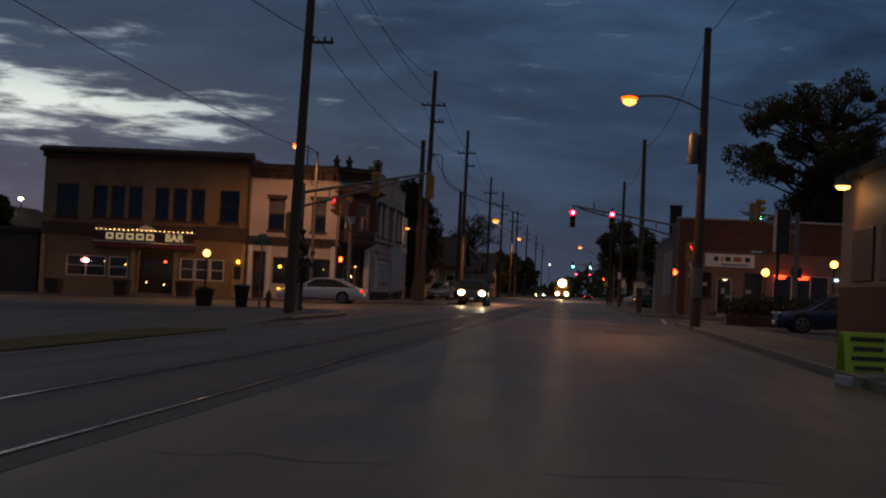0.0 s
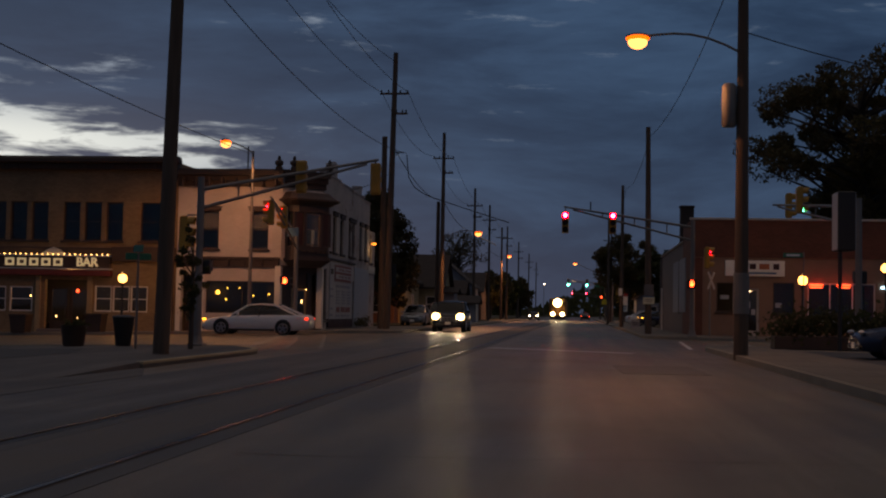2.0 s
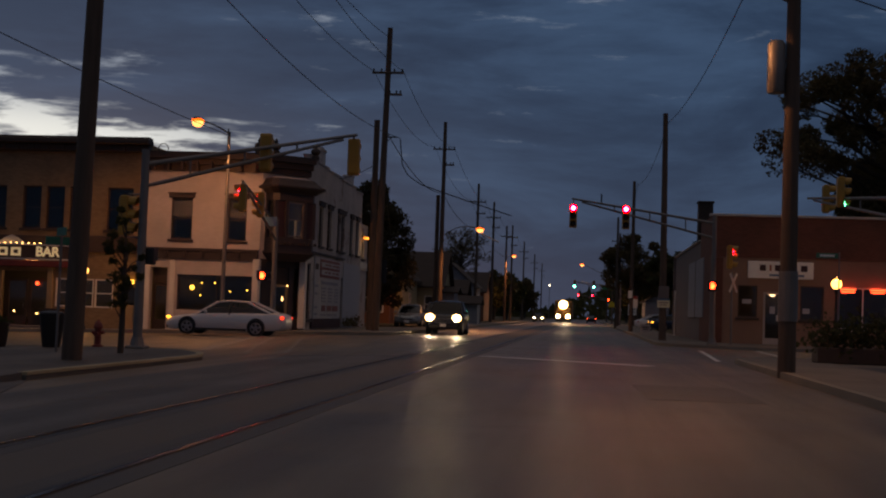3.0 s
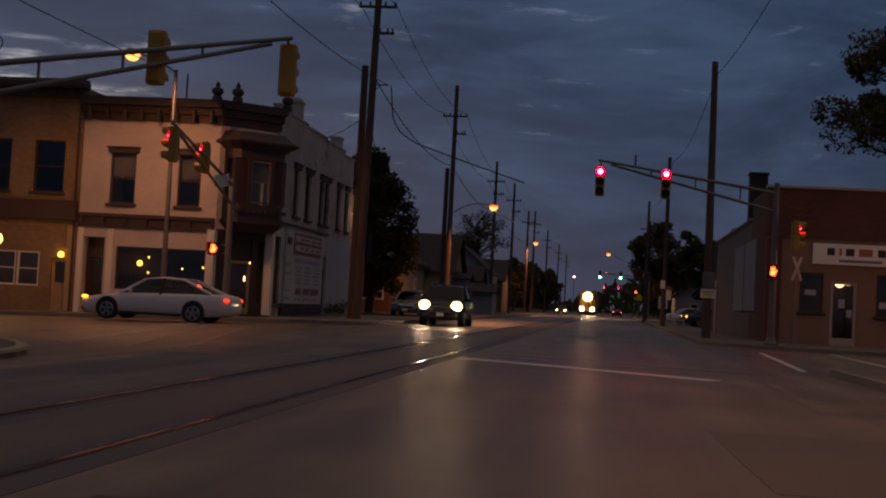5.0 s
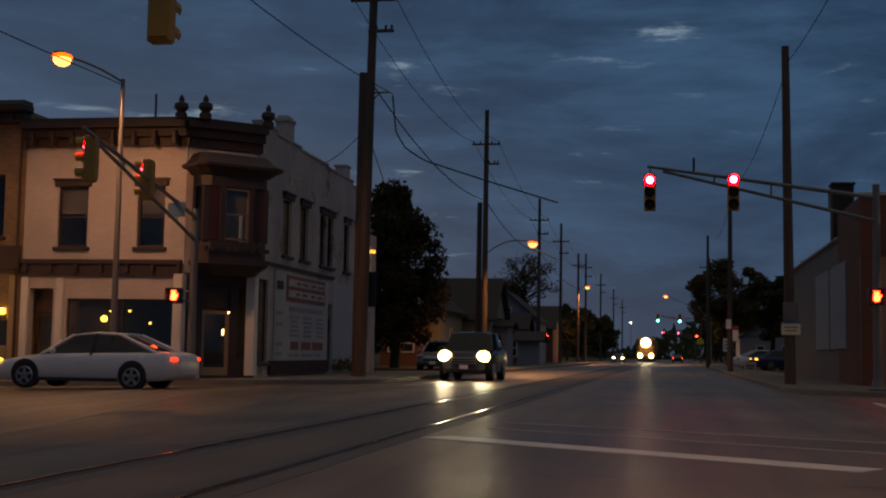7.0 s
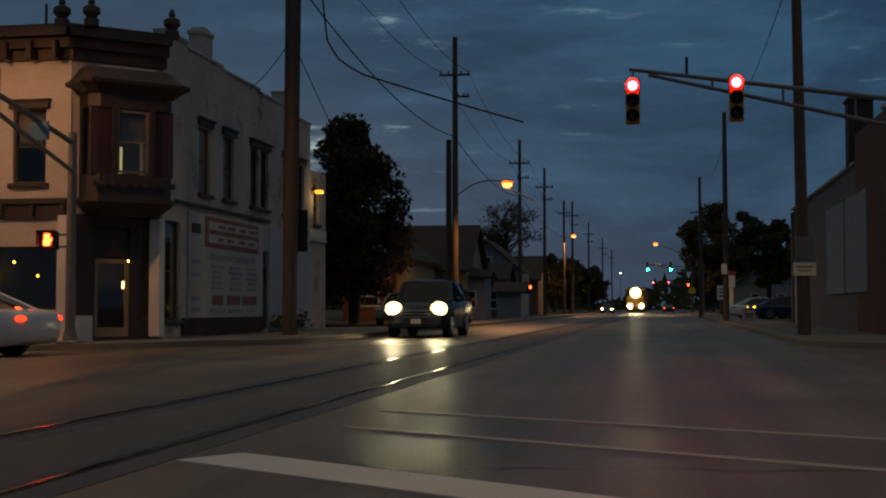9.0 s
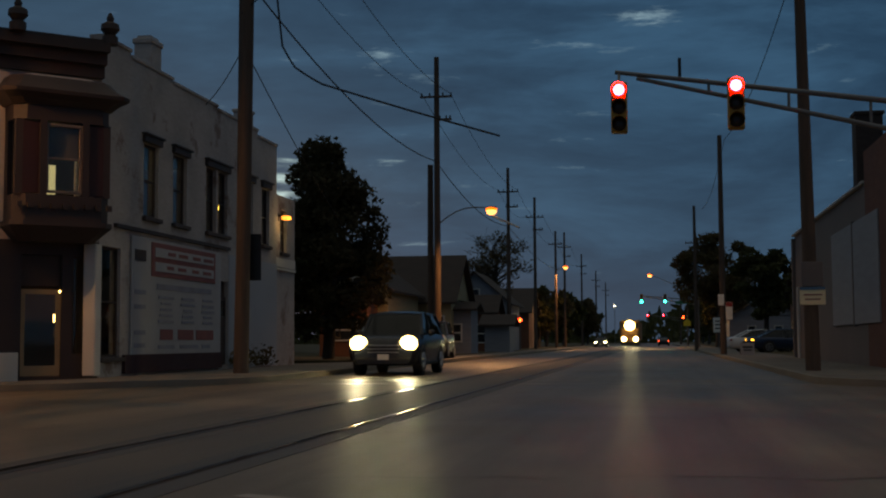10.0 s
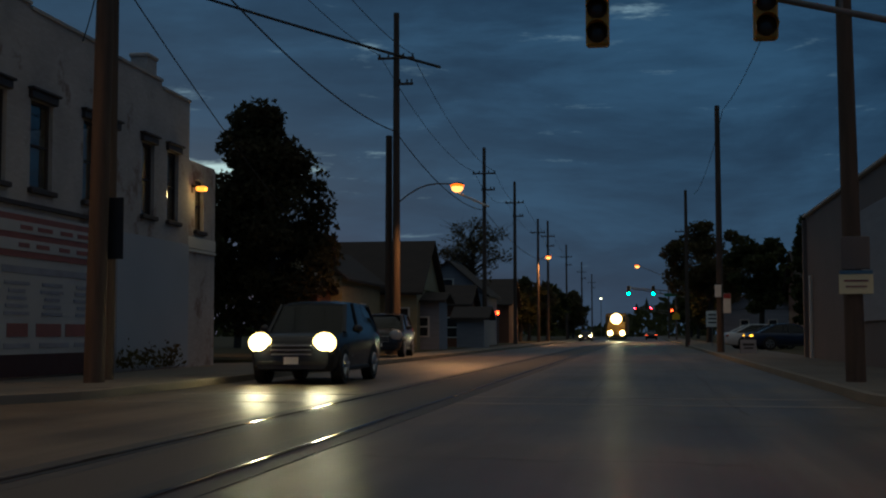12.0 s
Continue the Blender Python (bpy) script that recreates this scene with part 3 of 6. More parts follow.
# the street railway
RAILS = (-3.5, -4.93)
setting("track_bed", Build().box((-4.215, 200, 0.0), (1.25, 560, 0.007)), "patch", "grey asphalt strip between the rails", category="track")
for rx in RAILS:
    side = 1 if rx > -4 else -1
    crown = [(rx + u, 0.002 + 0.014 * (1 - (u / 0.04) ** 2)) for u in (-0.04, -0.03, -0.015, 0.0, 0.015, 0.03, 0.04)]
    ring = [(rx - 0.04, -0.03)] + crown + [(rx + 0.04, -0.03)]
    stretch_y = (-80, 20, 50, 80, 120, 200, 480)
    rail = setting("rail", Build().loft([[(px, y, pz) for px, pz in ring] for y in stretch_y]), "rail_rust", "street rail set flush in the road, dull with a polished top", smooth=True, category="rail")
    strip = [(rx - 0.024, 0.004)] + [(rx + u, 0.0185 - 0.0003 * (u / 0.024) ** 2) for u in (-0.024, -0.012, 0.0, 0.012, 0.024)] + [(rx + 0.024, 0.004)]
    part("running_surface", Build().loft([[(px, y, pz) for px, pz in strip] for y in stretch_y]), "rail", rail, "polished steel running surface", smooth=True)
    setting("rail_surround", Build().box((rx + side * 0.16, 200, 0.0), (0.24, 560, 0.0085)), "track_bed", "dark tarred strip along the rail", category="track")
    setting("rail_surround", Build().box((rx - side * 0.21, 200, 0.0), (0.2, 560, 0.0095)), "track_bed", "dark tarred strip along the rail", category="track")
    setting("flangeway", Build().box((rx - side * 0.075, 200, 0.003), (0.06, 560, 0.008)), "black", "dark groove beside the rail", category="rail")


def stripe(a, b_, w, mat="paint", name="road_marking"):
    a, b_ = Vector(a), Vector(b_)
    d = (b_ - a).normalized()
    n = Vector((-d.y, d.x)) * w / 2
    bl = Build().prism([tuple(a + n), tuple(a - n), tuple(b_ - n), tuple(b_ + n)], -0.02, 0.006)
    return setting(name, follow_ground(bl), mat, "worn white line painted on the road", category="road marking")


for a, q, w in (((-3.05, 55.05), (1.42, 52.25), 0.5), ((-2.75, 58.6), (2.4, 56.2), 0.13), ((-2.7, 57.05), (2.2, 54.3), 0.12), ((3.7, 58.2), (4.3, 71), 0.15), ((6.6, 62), (6.9, 74), 0.15),
                ((-11.4, 55.6), (-14.2, 74.5), 0.32), ((-9.9, 55.0), (-12.6, 69.0), 0.14), ((-8.7, 54.8), (-11.4, 69.0), 0.12), ((-8.9, 78.3), (-5.4, 78.4), 0.15), ((-3.2, 78.4), (2.7, 77.9), 0.13), ((-9.0, 81.0), (-5.3, 81.0), 0.3), ((-3.2, 80.4), (2.7, 79.9), 0.1)):
    stripe(a, q, w, "faint_paint" if a[0] < -8.5 else "thin_paint" if w < 0.14 else "paint")

# ---- walls with openings ----


def wall(length, height, holes, thick=0.3, base=0.0):
    """A wall along +x from the origin, its face on y=0, its body towards +y, with holes (u0, u1, z0, z1) through it."""
    us = sorted({0.0, length, *[h[0] for h in holes], *[h[1] for h in holes]})
    zs = sorted({base, height, *[h[2] for h in holes], *[h[3] for h in holes]})
    nu, nz = len(us) - 1, len(zs) - 1

    def solid(i, j):
        if not (0 <= i < nu and 0 <= j < nz):
            return False
        u, z = (us[i] + us[i + 1]) / 2, (zs[j] + zs[j + 1]) / 2
        return not any(h[0] < u < h[1] and h[2] < z < h[3] for h in holes)

    b = Build()
    known = {}

    def vert(i, j, k):
        if (i, j, k) not in known:
            known[i, j, k] = b.bm.verts.new((us[i], k * thick, zs[j]))
        return known[i, j, k]

    for i in range(nu):
        for j in range(nz):
            if not solid(i, j):
                continue
            for k in (0, 1):
                b.bm.faces.new([vert(i, j, k), vert(i + 1, j, k), vert(i + 1, j + 1, k), vert(i, j + 1, k)])
            for di, dj, p, q in ((-1, 0, (0, 0), (0, 1)), (1, 0, (1, 0), (1, 1)), (0, -1, (0, 0), (1, 0)), (0, 1, (0, 1), (1, 1))):
                if not solid(i + di, j + dj):
                    b.bm.faces.new([vert(i + p[0], j + p[1], 0), vert(i + q[0], j + q[1], 0), vert(i + q[0], j + q[1], 1), vert(i + p[0], j + p[1], 1)])
    return b


def at_wall(x, y, rz):
    return pose(x, y, 0, 0, 0, rz)


def window(parent, m, u0, u1, z0, z1, trim="white_trim", depth=0.12, bars=(0, 1), hood="", sill=True, blind=0.0, label=""):
    """A sash window in an opening of a wall whose frame of reference is m."""
    w, h, cu, cz = u1 - u0, z1 - z0, (u0 + u1) / 2, (z0 + z1) / 2
    top = new("window")
    top.parent = parent
    if label:
        top["label"] = label
    fb = Build()
    t = 0.07
    for u in (u0 + t / 2, u1 - t / 2):
        fb.box((u, depth, cz), (t, 0.07, h))
    for z in (z0 + t / 2, z1 - t / 2):
        fb.box((cu, depth, z), (w - 2 * t, 0.07, t))
    nu, nz = bars
    for i in range(nu):
        fb.box((u0 + w * (i + 1) / (nu + 1), depth, cz), (0.06, 0.066, h - 2 * t))
    for i in range(nz):
        fb.box((cu, depth - 0.004, z0 + h * (i + 1) / (nz + 1)), (w - 2 * t, 0.06, 0.05))
    part("window_frame", fb.turn(m), trim, top)
    pane = part("pane", Build().box((cu, depth + 0.03, cz), (w - t, 0.008, h - t)).turn(m), "glass", top)
    pane.visible_shadow = False
    if sill:
        part("window_sill", Build().box((cu, -0.03, z0 - 0.06), (w + 0.2, 0.18, 0.12), bev=0.015).turn(m), trim if not hood else hood, top)
    if hood:
        part("window_hood", Build().box((cu, -0.02, z1 + 0.11), (w + 0.22, 0.16, 0.2), bev=0.02).box((cu, -0.05, z1 + 0.235), (w + 0.32, 0.22, 0.06), bev=0.01).turn(m), hood, top)
    # grey sheet behind the upper sash gives its reflection as colour
    if blind:
        part("blind", Build().box((cu, depth + 0.12, z1 - h * blind / 2), (w - 0.02, 0.015, h * blind)).turn(m), "blind", top, "dull grey sheet standing in for the upper sash's reflection")
    return top


def door(parent, m, u0, u1, z0, z1, mat="brown_trim", glass=0.6, depth=0.15):
    w, h, cu = u1 - u0, z1 - z0, (u0 + u1) / 2
    top = new("door")
    top.parent = parent
    db = Build()
    lo = z0 + h * (1 - glass) * 0.8
    db.box((u0 + 0.06, depth, (z0 + z1) / 2), (0.12, 0.05, h)).box((u1 - 0.06, depth, (z0 + z1) / 2), (0.12, 0.05, h))
    db.box((cu, depth, z1 - 0.06), (w - 0.24, 0.05, 0.12)).box((cu, depth, (z0 + lo) / 2), (w - 0.24, 0.05, lo - z0))
    part("door_leaf", db.turn(m), mat, top)
    pane = part("pane", Build().box((cu, depth, (lo + z1 - 0.12) / 2), (w - 0.24, 0.01, z1 - 0.12 - lo)).turn(m), "glass", top)
    pane.visible_shadow = False
    part("door_handle", Build().tube((u1 - 0.17, depth - 0.07, z0 + 0.95), (u1 - 0.17, depth - 0.07, z0 + 1.2), 0.012, n=6).turn(m), "grey_metal", top)
    return top


FRONT = 79.3

# ---- the bar: tan two-storey brick building ----
BX0, BX1 = -35.7, -21.72
bar = thing("bar_building", "tan painted brick two-storey bar with dark cornice", "building", (0, 0, 0))
mb = at_wall(BX0, FRONT, 0)
U = lambda x: x - BX0
up = [(-34.8, -33.3), (-32.3, -31.35), (-31.1, -30.15), (-29.9, -28.95), (-28.1, -27.15), (-26.9, -25.95), (-25.7, -24.75), (-23.78, -22.45)]
holes = [(U(a), U(c), 4.62, 6.72) for a, c in up]
low = [(-33.9, -31.2, 0.75, 2.1), (-31.0, -29.7, 0.75, 2.1), (-26.2, -25.25, 0.8, 2.2), (-25.2, -24.25, 0.8, 2.2), (-24.2, -23.25, 0.8, 2.2)]
holes += [(U(a), U(c), z0, z1) for a, c, z0, z1 in low]
holes += [(U(-29.0), U(-26.6), -0.3, 2.5), (U(-22.75), U(-21.95), -0.25, 1.95)]
part("front_wall", wall(BX1 - BX0, 8.45, holes, 0.3, -0.9).turn(mb), "tan_wall", bar)
for (a, c) in up:
    window(bar, mb, U(a), U(c), 4.62, 6.72, "brown_trim", 0.14, (0, 1), sill=True)
for a, c, z0, z1 in low:
    window(bar, mb, U(a), U(c), z0, z1, "white_trim", 0.06, (0 if c - a < 2 else 1, 1), sill=False)
for a in (-28.9, -27.75):
    door(bar, mb, U(a), U(a + 1.05), -0.3, 2.1, "brown_trim", 0.7, 0.5)
part("doorstep", Build().box((-27.8, FRONT - 0.3, fall(-27.8) + 0.19), (2.7, 0.62, 0.16), bev=0.02), "pale_wall", bar, "pale stone doorstep")
door(bar, mb, U(-22.75), U(-21.95), -0.25, 1.95, "tan_trim", 0.3)
part("side_wall", Build().box((BX0 + 0.15, 92, 4.0), (0.3, 25, 9.8)), "tan_wall", bar)
part("side_wall", Build().box((BX1 - 0.15, 90.5, 4.3), (0.28, 22, 9.2)), "tan_wall", bar)
part("rear_wall", Build().box(((BX0 + BX1) / 2, 104.6, 4.0), (BX1 - BX0, 0.3, 9.8)), "tan_wall", bar)
part("roof", Build().box(((BX0 + BX1) / 2, 92, 8.3), (BX1 - BX0 - 0.7, 24.6, 0.2)), "roofing", bar)
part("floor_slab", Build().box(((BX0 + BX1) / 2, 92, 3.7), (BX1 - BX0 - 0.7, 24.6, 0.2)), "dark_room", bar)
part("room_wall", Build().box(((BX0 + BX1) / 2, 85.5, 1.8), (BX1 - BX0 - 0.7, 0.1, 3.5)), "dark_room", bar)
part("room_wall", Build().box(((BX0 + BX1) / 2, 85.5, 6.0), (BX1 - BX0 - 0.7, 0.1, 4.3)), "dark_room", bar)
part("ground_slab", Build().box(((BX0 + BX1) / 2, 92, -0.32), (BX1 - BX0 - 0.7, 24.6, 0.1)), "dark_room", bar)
cb = Build().box(((BX0 + BX1) / 2, FRONT - 0.12, 8.62), (BX1 - BX0 + 0.1, 0.5, 0.34), bev=0.04)
cb.box(((BX0 + BX1) / 2, FRONT - 0.3, 8.93), (BX1 - BX0 + 0.3, 0.85, 0.28), bev=0.05).box(((BX0 + BX1) / 2, FRONT - 0.2, 9.12), (BX1 - BX0 + 0.2, 0.6, 0.1))
part("cornice", cb, "brown_trim", bar, "dark painted cornice along the roof edge")
for i in range(18):
    part("bracket", Build().box((BX0 + 0.4 + i * 0.776, FRONT - 0.28, 8.62), (0.14, 0.34, 0.3), bev=0.02), "brown_trim", bar)
part("belt_board", Build().box((-33.85, FRONT - 0.1, 3.85), (3.6, 0.2, 0.72), bev=0.02), "brown_trim", bar)
part("belt_board", Build().box((-23.5, FRONT - 0.1, 3.9), (3.5, 0.2, 0.8), bev=0.02), "brown_trim", bar)
part("belt_board", Build().box((-28.65, FRONT - 0.06, 4.05), (6.7, 0.12, 0.4), bev=0.02), "brown_trim", bar)
for x in (-35.5, -29.35, -26.45, -21.95):
    part("pilaster", Build().box((x, FRONT - 0.07, 1.3), (0.28, 0.14, 4.0), bev=0.02), "tan_trim", bar)
part("gutter", Build().tube((-21.85, FRONT - 0.1, -0.2), (-21.85, FRONT - 0.1, 8.4), 0.05, n=8), "brown_trim", bar)
part("wall_lamp", Build().box((-22.3, FRONT - 0.12, 2.12), (0.16, 0.24, 0.2), bev=0.03), "shop_glow", bar, "small yellow wall lamp over the side door")
# the low doorway pair glow in place of lamp-lit objects
for x, z in ((-27.9, 2.75), (-27.5, 0.4), (-28.7, 0.5), (-33.0, 1.9), (-31.6, 1.75), (-30.2, 1.6), (-26.9, 0.9)):
    part("bulb", Build().ball((x, FRONT + 0.9, z), 0.05, n=8), "bulb", bar)

# its lit name board
sign = thing("bar_sign", "lit bar sign with cream letters on a dark board", "sign", (-28.6, FRONT - 0.02, 3.43))
part("board", Build().box((0, -0.17, 0.0), (6.6, 0.28, 0.62), bev=0.02), "brown_trim", sign)
part("board_rim", Build().box((0, -0.2, 0.35), (6.75, 0.36, 0.07)).box((0, -0.2, -0.35), (6.75, 0.36, 0.07)), "board_white", sign)
part("lower_board", Build().box((0, -0.2, -0.58), (6.75, 0.4, 0.3), bev=0.02), "awning_red", sign)
part("crest", Build().prism([(-0.75, 0), (0.75, 0), (0.35, 0.28), (0, 0.42), (-0.35, 0.28)], 0, 0.12).turn(pose(0.1, -0.1, 0.4, 90)), "board_white", sign)
# the first word stands as plain blocks
for i in range(5):
    x = -2.3 + i * 0.68
    lb = Build()
    for u in (-0.19, 0.19):
        lb.box((x + u, -0.325, 0), (0.14, 0.03, 0.42), bev=0.008)
    for z in (-0.15, 0.15):
        lb.box((x, -0.325, z), (0.26, 0.03, 0.12), bev=0.008)
    part("letter_block", lb, "sign_letters", sign, "cream lit letter shape")
cu = bpy.data.curves.new("word", "FONT")
cu.body, cu.size, cu.extrude, cu.offset = "BAR", 0.66, 0.015, 0.022
cu.align_x, cu.align_y = "CENTER", "CENTER"
tmp = bpy.data.objects.new("word", cu)
scene.collection.objects.link(tmp)
bpy.context.view_layer.update()
wm = bpy.data.meshes.new_from_object(tmp.evaluated_get(bpy.context.evaluated_depsgraph_get()))
bpy.data.objects.remove(tmp)
wm.transform(pose(2.05, -0.33, 0, 90))
wm.materials.clear()
wm.materials.append(M["sign_letters"])
word = new("word", wm)
word.parent = sign
word["label"] = "cream lit letters reading BAR"
for i in range(22):
    part("bulb", Build().ball((-3.2 + i * 0.305, -0.36, 0.42), 0.032, n=6), "bulb", sign)
neon = thing("neon_sign", "small glowing pink and white neon window sign", "neon sign", (-32.6, FRONT - 0.05, 1.75))
part("tube_loop", Build().ball((0, 0, 0), 0.3, (1, 0.08, 0.45), 14), "neon_pink", neon)
part("tube_loop", Build().ball((0.15, -0.03, -0.02), 0.16, (1, 0.1, 0.6), 10), "head_dim", neon)
single("neon_sign", Build().ball((-27.3, FRONT + 0.35, 1.9), 0.09, (1, 0.4, 1), 8), "neon", "small red neon light in the doorway", "neon sign")

# ---- the corner building: white painted brick, oriel over a cut corner ----
WX0, WX1, SIDE = -21.7, -16.05, -14.15
cornr = thing("corner_building", "white painted brick corner building with dark cornice and oriel", "building")
mw = at_wall(WX0, FRONT, 0)
U2 = lambda x: x - WX0
wh = [(U2(-20.5), U2(-19.43), 4.28, 6.3), (U2(-17.68), U2(-16.72), 4.28, 6.3)]
shopw = (U2(-20.05), U2(-16.15), 0.86, 2.57)
holes = wh + [shopw, (U2(-21.4), U2(-20.55), -0.2, 2.9)]
part("front_wall", wall(WX1 - WX0 + 0.05, 7.65, holes, 0.3, -0.6).turn(mw), "white_wall", cornr)
for u0, u1, z0, z1 in wh:
    window(cornr, mw, u0, u1, z0, z1, "rose_trim", 0.12, (0, 1), "rose_trim", True, 0.45)
window(cornr, mw, *shopw, "rose_trim", 0.1, (1, 0), "", False, label="wide dark shop window")
door(cornr, mw, U2(-21.4), U2(-20.55), -0.2, 2.1, "brown_trim", 0.7, 0.5)
part("transom", Build().box((U2(-20.97), 0.45, 2.5), (0.85, 0.04, 0.75)).turn(mw), "brown_trim", cornr)
part("belt_course", Build().box(((WX0 + WX1) / 2, FRONT - 0.08, 3.78), (WX1 - WX0, 0.16, 0.16), bev=0.02).box(((WX0 + WX1) / 2, FRONT - 0.04, 3.5), (WX1 - WX0, 0.08, 0.4)), "rose_trim", cornr)
for x in (-21.55, -20.3, -16.1):
    part("pilaster", Build().box((x, FRONT - 0.05, 1.5), (0.26, 0.1, 3.5), bev=0.02), "white_trim", cornr)
for i in range(7):
    part("bracket", Build().box((WX0 + 0.2 + i * 0.9, FRONT - 0.14, 3.55), (0.12, 0.24, 0.28), bev=0.02), "rose_trim", cornr)
# the cut corner
CUT0, CUT1 = Vector((WX1, FRONT)), Vector((SIDE, 81.2))
cv = CUT1 - CUT0
ang = math.degrees(math.atan2(cv.y, cv.x))
mc = at_wall(CUT0.x, CUT0.y, ang)
L = cv.length
part("corner_wall", wall(L, 3.45, [(0.75, 1.75, 0.1, 3.1), (2.0, L - 0.25, 0.6, 3.1)], 0.25, -0.3).turn(mc), "rose_trim", cornr, "dark painted entrance wall")
part("corner_wall", wall(L, 7.65, [(0.6, 2.1, 4.5, 6.4)], 0.25, 3.45).turn(mc), "white_wall", cornr)
door(cornr, mc, 0.75, 1.75, 0.12, 2.25, "tan_trim", 0.85, 0.1)
part("door_base", Build().box((0.36, -0.03, 0.35), (0.66, 0.06, 0.7), bev=0.01).turn(mc), "white_trim", cornr)
part("transom", Build().box((1.25, 0.12, 2.7), (1.0, 0.05, 0.75)).turn(mc), "brown_trim", cornr)
window(cornr, mc, 2.0, L - 0.25, 0.6, 3.1, "brown_trim", 0.1, (0, 0), "", False)
part("column", Build().box((SIDE - 0.05, 80.95, 1.75), (0.34, 0.36, 3.3), bev=0.03), "white_trim", cornr)
part("column", Build().box((WX1 - 0.05, FRONT - 0.05, 1.7), (0.34, 0.34, 3.4), bev=0.03), "white_trim", cornr)
part("door_bulb", Build().ball((-14.9, 80.6, 2.2), 0.05, n=8), "bulb", cornr)
part("exit_lamp", Build().box((-15.2, 80.95, 1.55), (0.05, 0.05, 0.2)), "bulb", cornr)
# oriel
mo = pose((CUT0.x + CUT1.x) / 2 + 0.085, (CUT0.y + CUT1.y) / 2 + 0.085, -0.06, 0, 0, ang)
ow, od = 2.36, 0.92
oriel = new("oriel")
oriel.parent = cornr
oriel["label"] = "dark rose painted oriel bay over the corner door"


def oring(w, d, z):
    return [(-w / 2, 0.2, z), (-w / 2, -d + 0.25, z), (-w / 2 + 0.25, -d, z), (w / 2 - 0.25, -d, z), (w / 2, -d + 0.25, z), (w / 2, 0.2, z)]


for z0, z1 in ((3.85, 4.55), (6.35, 6.75)):
    part("oriel_band", Build().loft([oring(ow, od, z0), oring(ow, od, z1)]).turn(mo), "rose_trim", oriel)
for u in (-ow / 2 + 0.1, -0.52, 0.52, ow / 2 - 0.1):
    part("oriel_post", Build().box((u, -od + (0.16 if abs(u) > 1 else 0.08), 5.45), (0.17, 0.17, 1.8)).turn(mo), "rose_trim", oriel)
for s in (-1, 1):
    part("oriel_cheek", Build().box((s * (ow / 2 - 0.06), 0.0, 5.45), (0.12, 0.5, 1.8)).turn(mo), "rose_trim", oriel)
part("oriel_base", Build().loft([oring(ow - 0.5, od - 0.3, 3.45), oring(ow + 0.16, od + 0.08, 3.8), oring(ow + 0.16, od + 0.08, 3.92)]).turn(mo), "rose_trim", oriel)
part("oriel_cornice", Build().loft([oring(ow + 0.12, od + 0.06, 6.72), oring(ow + 0.36, od + 0.2, 6.84), oring(ow + 0.74, od + 0.4, 6.95), oring(ow + 0.78, od + 0.42, 7.04), oring(ow + 0.7, od + 0.38, 7.07)]).turn(mo), "rose_trim", oriel)
part("oriel_roof", Build().loft([oring(ow + 0.66, od + 0.36, 7.06), oring(ow + 0.34, od + 0.12, 7.24), oring(ow + 0.1, od - 0.08, 7.44)]).turn(mo), "rose_trim", oriel, "dark hipped bay roof")
part("oriel_flashing", Build().loft([oring(ow - 0.3, od - 0.2, 7.4), oring(ow - 0.4, od - 0.3, 7.52)]).turn(mo), "cap", oriel, "pale weathered flashing strip")
for u in (-0.8, 0.8):
    part("shutter_panel", Build().box((u, -od + 0.1, 5.45), (0.4, 0.05, 1.75), bev=0.01).turn(mo), "maroon", oriel)
for i in range(9):
    part("dentil", Build().box((-1.1 + i * 0.275, -od - 0.05, 4.28), (0.12, 0.1, 0.14)).turn(mo), "rose_trim", oriel)
window(cornr, mo @ pose(0, -od + 0.02, 0), -0.45, 0.45, 4.6, 6.3, "pale_wall", 0.05, (0, 1), "", False, 0.5)
# room wall emits a little, in place of lamplight falling on it
part("lit_panel", Build().box((0.12, 0.9, 5.15), (0.5, 0.02, 0.75)).turn(mo), "wall_glow", cornr, "wall inside the bay, lamplight given as its own glow")
# main cornice round the corner


def cornice_run(b, a, c_, z, out, h):
    a, c_ = Vector(a), Vector(c_)
    d = (c_ - a).normalized()
    n = Vector((d.y, -d.x))
    b.prism([tuple(a - n * 0.3), tuple(a + n * out), tuple(c_ + n * out), tuple(c_ - n * 0.3)], z, z + h)


runs = (((WX0 - 0.02, FRONT), (WX1 + 0.15, FRONT)), ((WX1 - 0.1, FRONT - 0.1), (SIDE + 0.1, 81.1)))
for (a, c_) in runs:
    for z, o, h in ((7.62, 0.1, 0.3), (7.92, 0.3, 0.28), (8.2, 0.55, 0.22), (8.42, 0.4, 0.12)):
        cb = Build()
        cornice_run(cb, a, c_, z + (0.003 if a[0] > -17 else 0), o, h)
        part("cornice_band", cb, "brown_trim", cornr, "heavy dark cornice moulding")
for i in range(8):
    part("bracket", Build().box((WX0 + 0.35 + i * 0.72, FRONT - 0.28, 7.85), (0.16, 0.4, 0.5), bev=0.03), "brown_trim", cornr)
for x, y in ((-16.15, FRONT - 0.3), (-15.35, FRONT - 0.2), (SIDE + 0.35, 80.9)):
    part("finial", Build().lathe((x, y, 8.45), [(0.2, 0), (0.2, 0.2), (0.13, 0.25), (0.24, 0.38), (0.22, 0.52), (0.08, 0.6), (0.1, 0.68), (0.03, 0.82)]), "brown_trim", cornr, smooth=True)
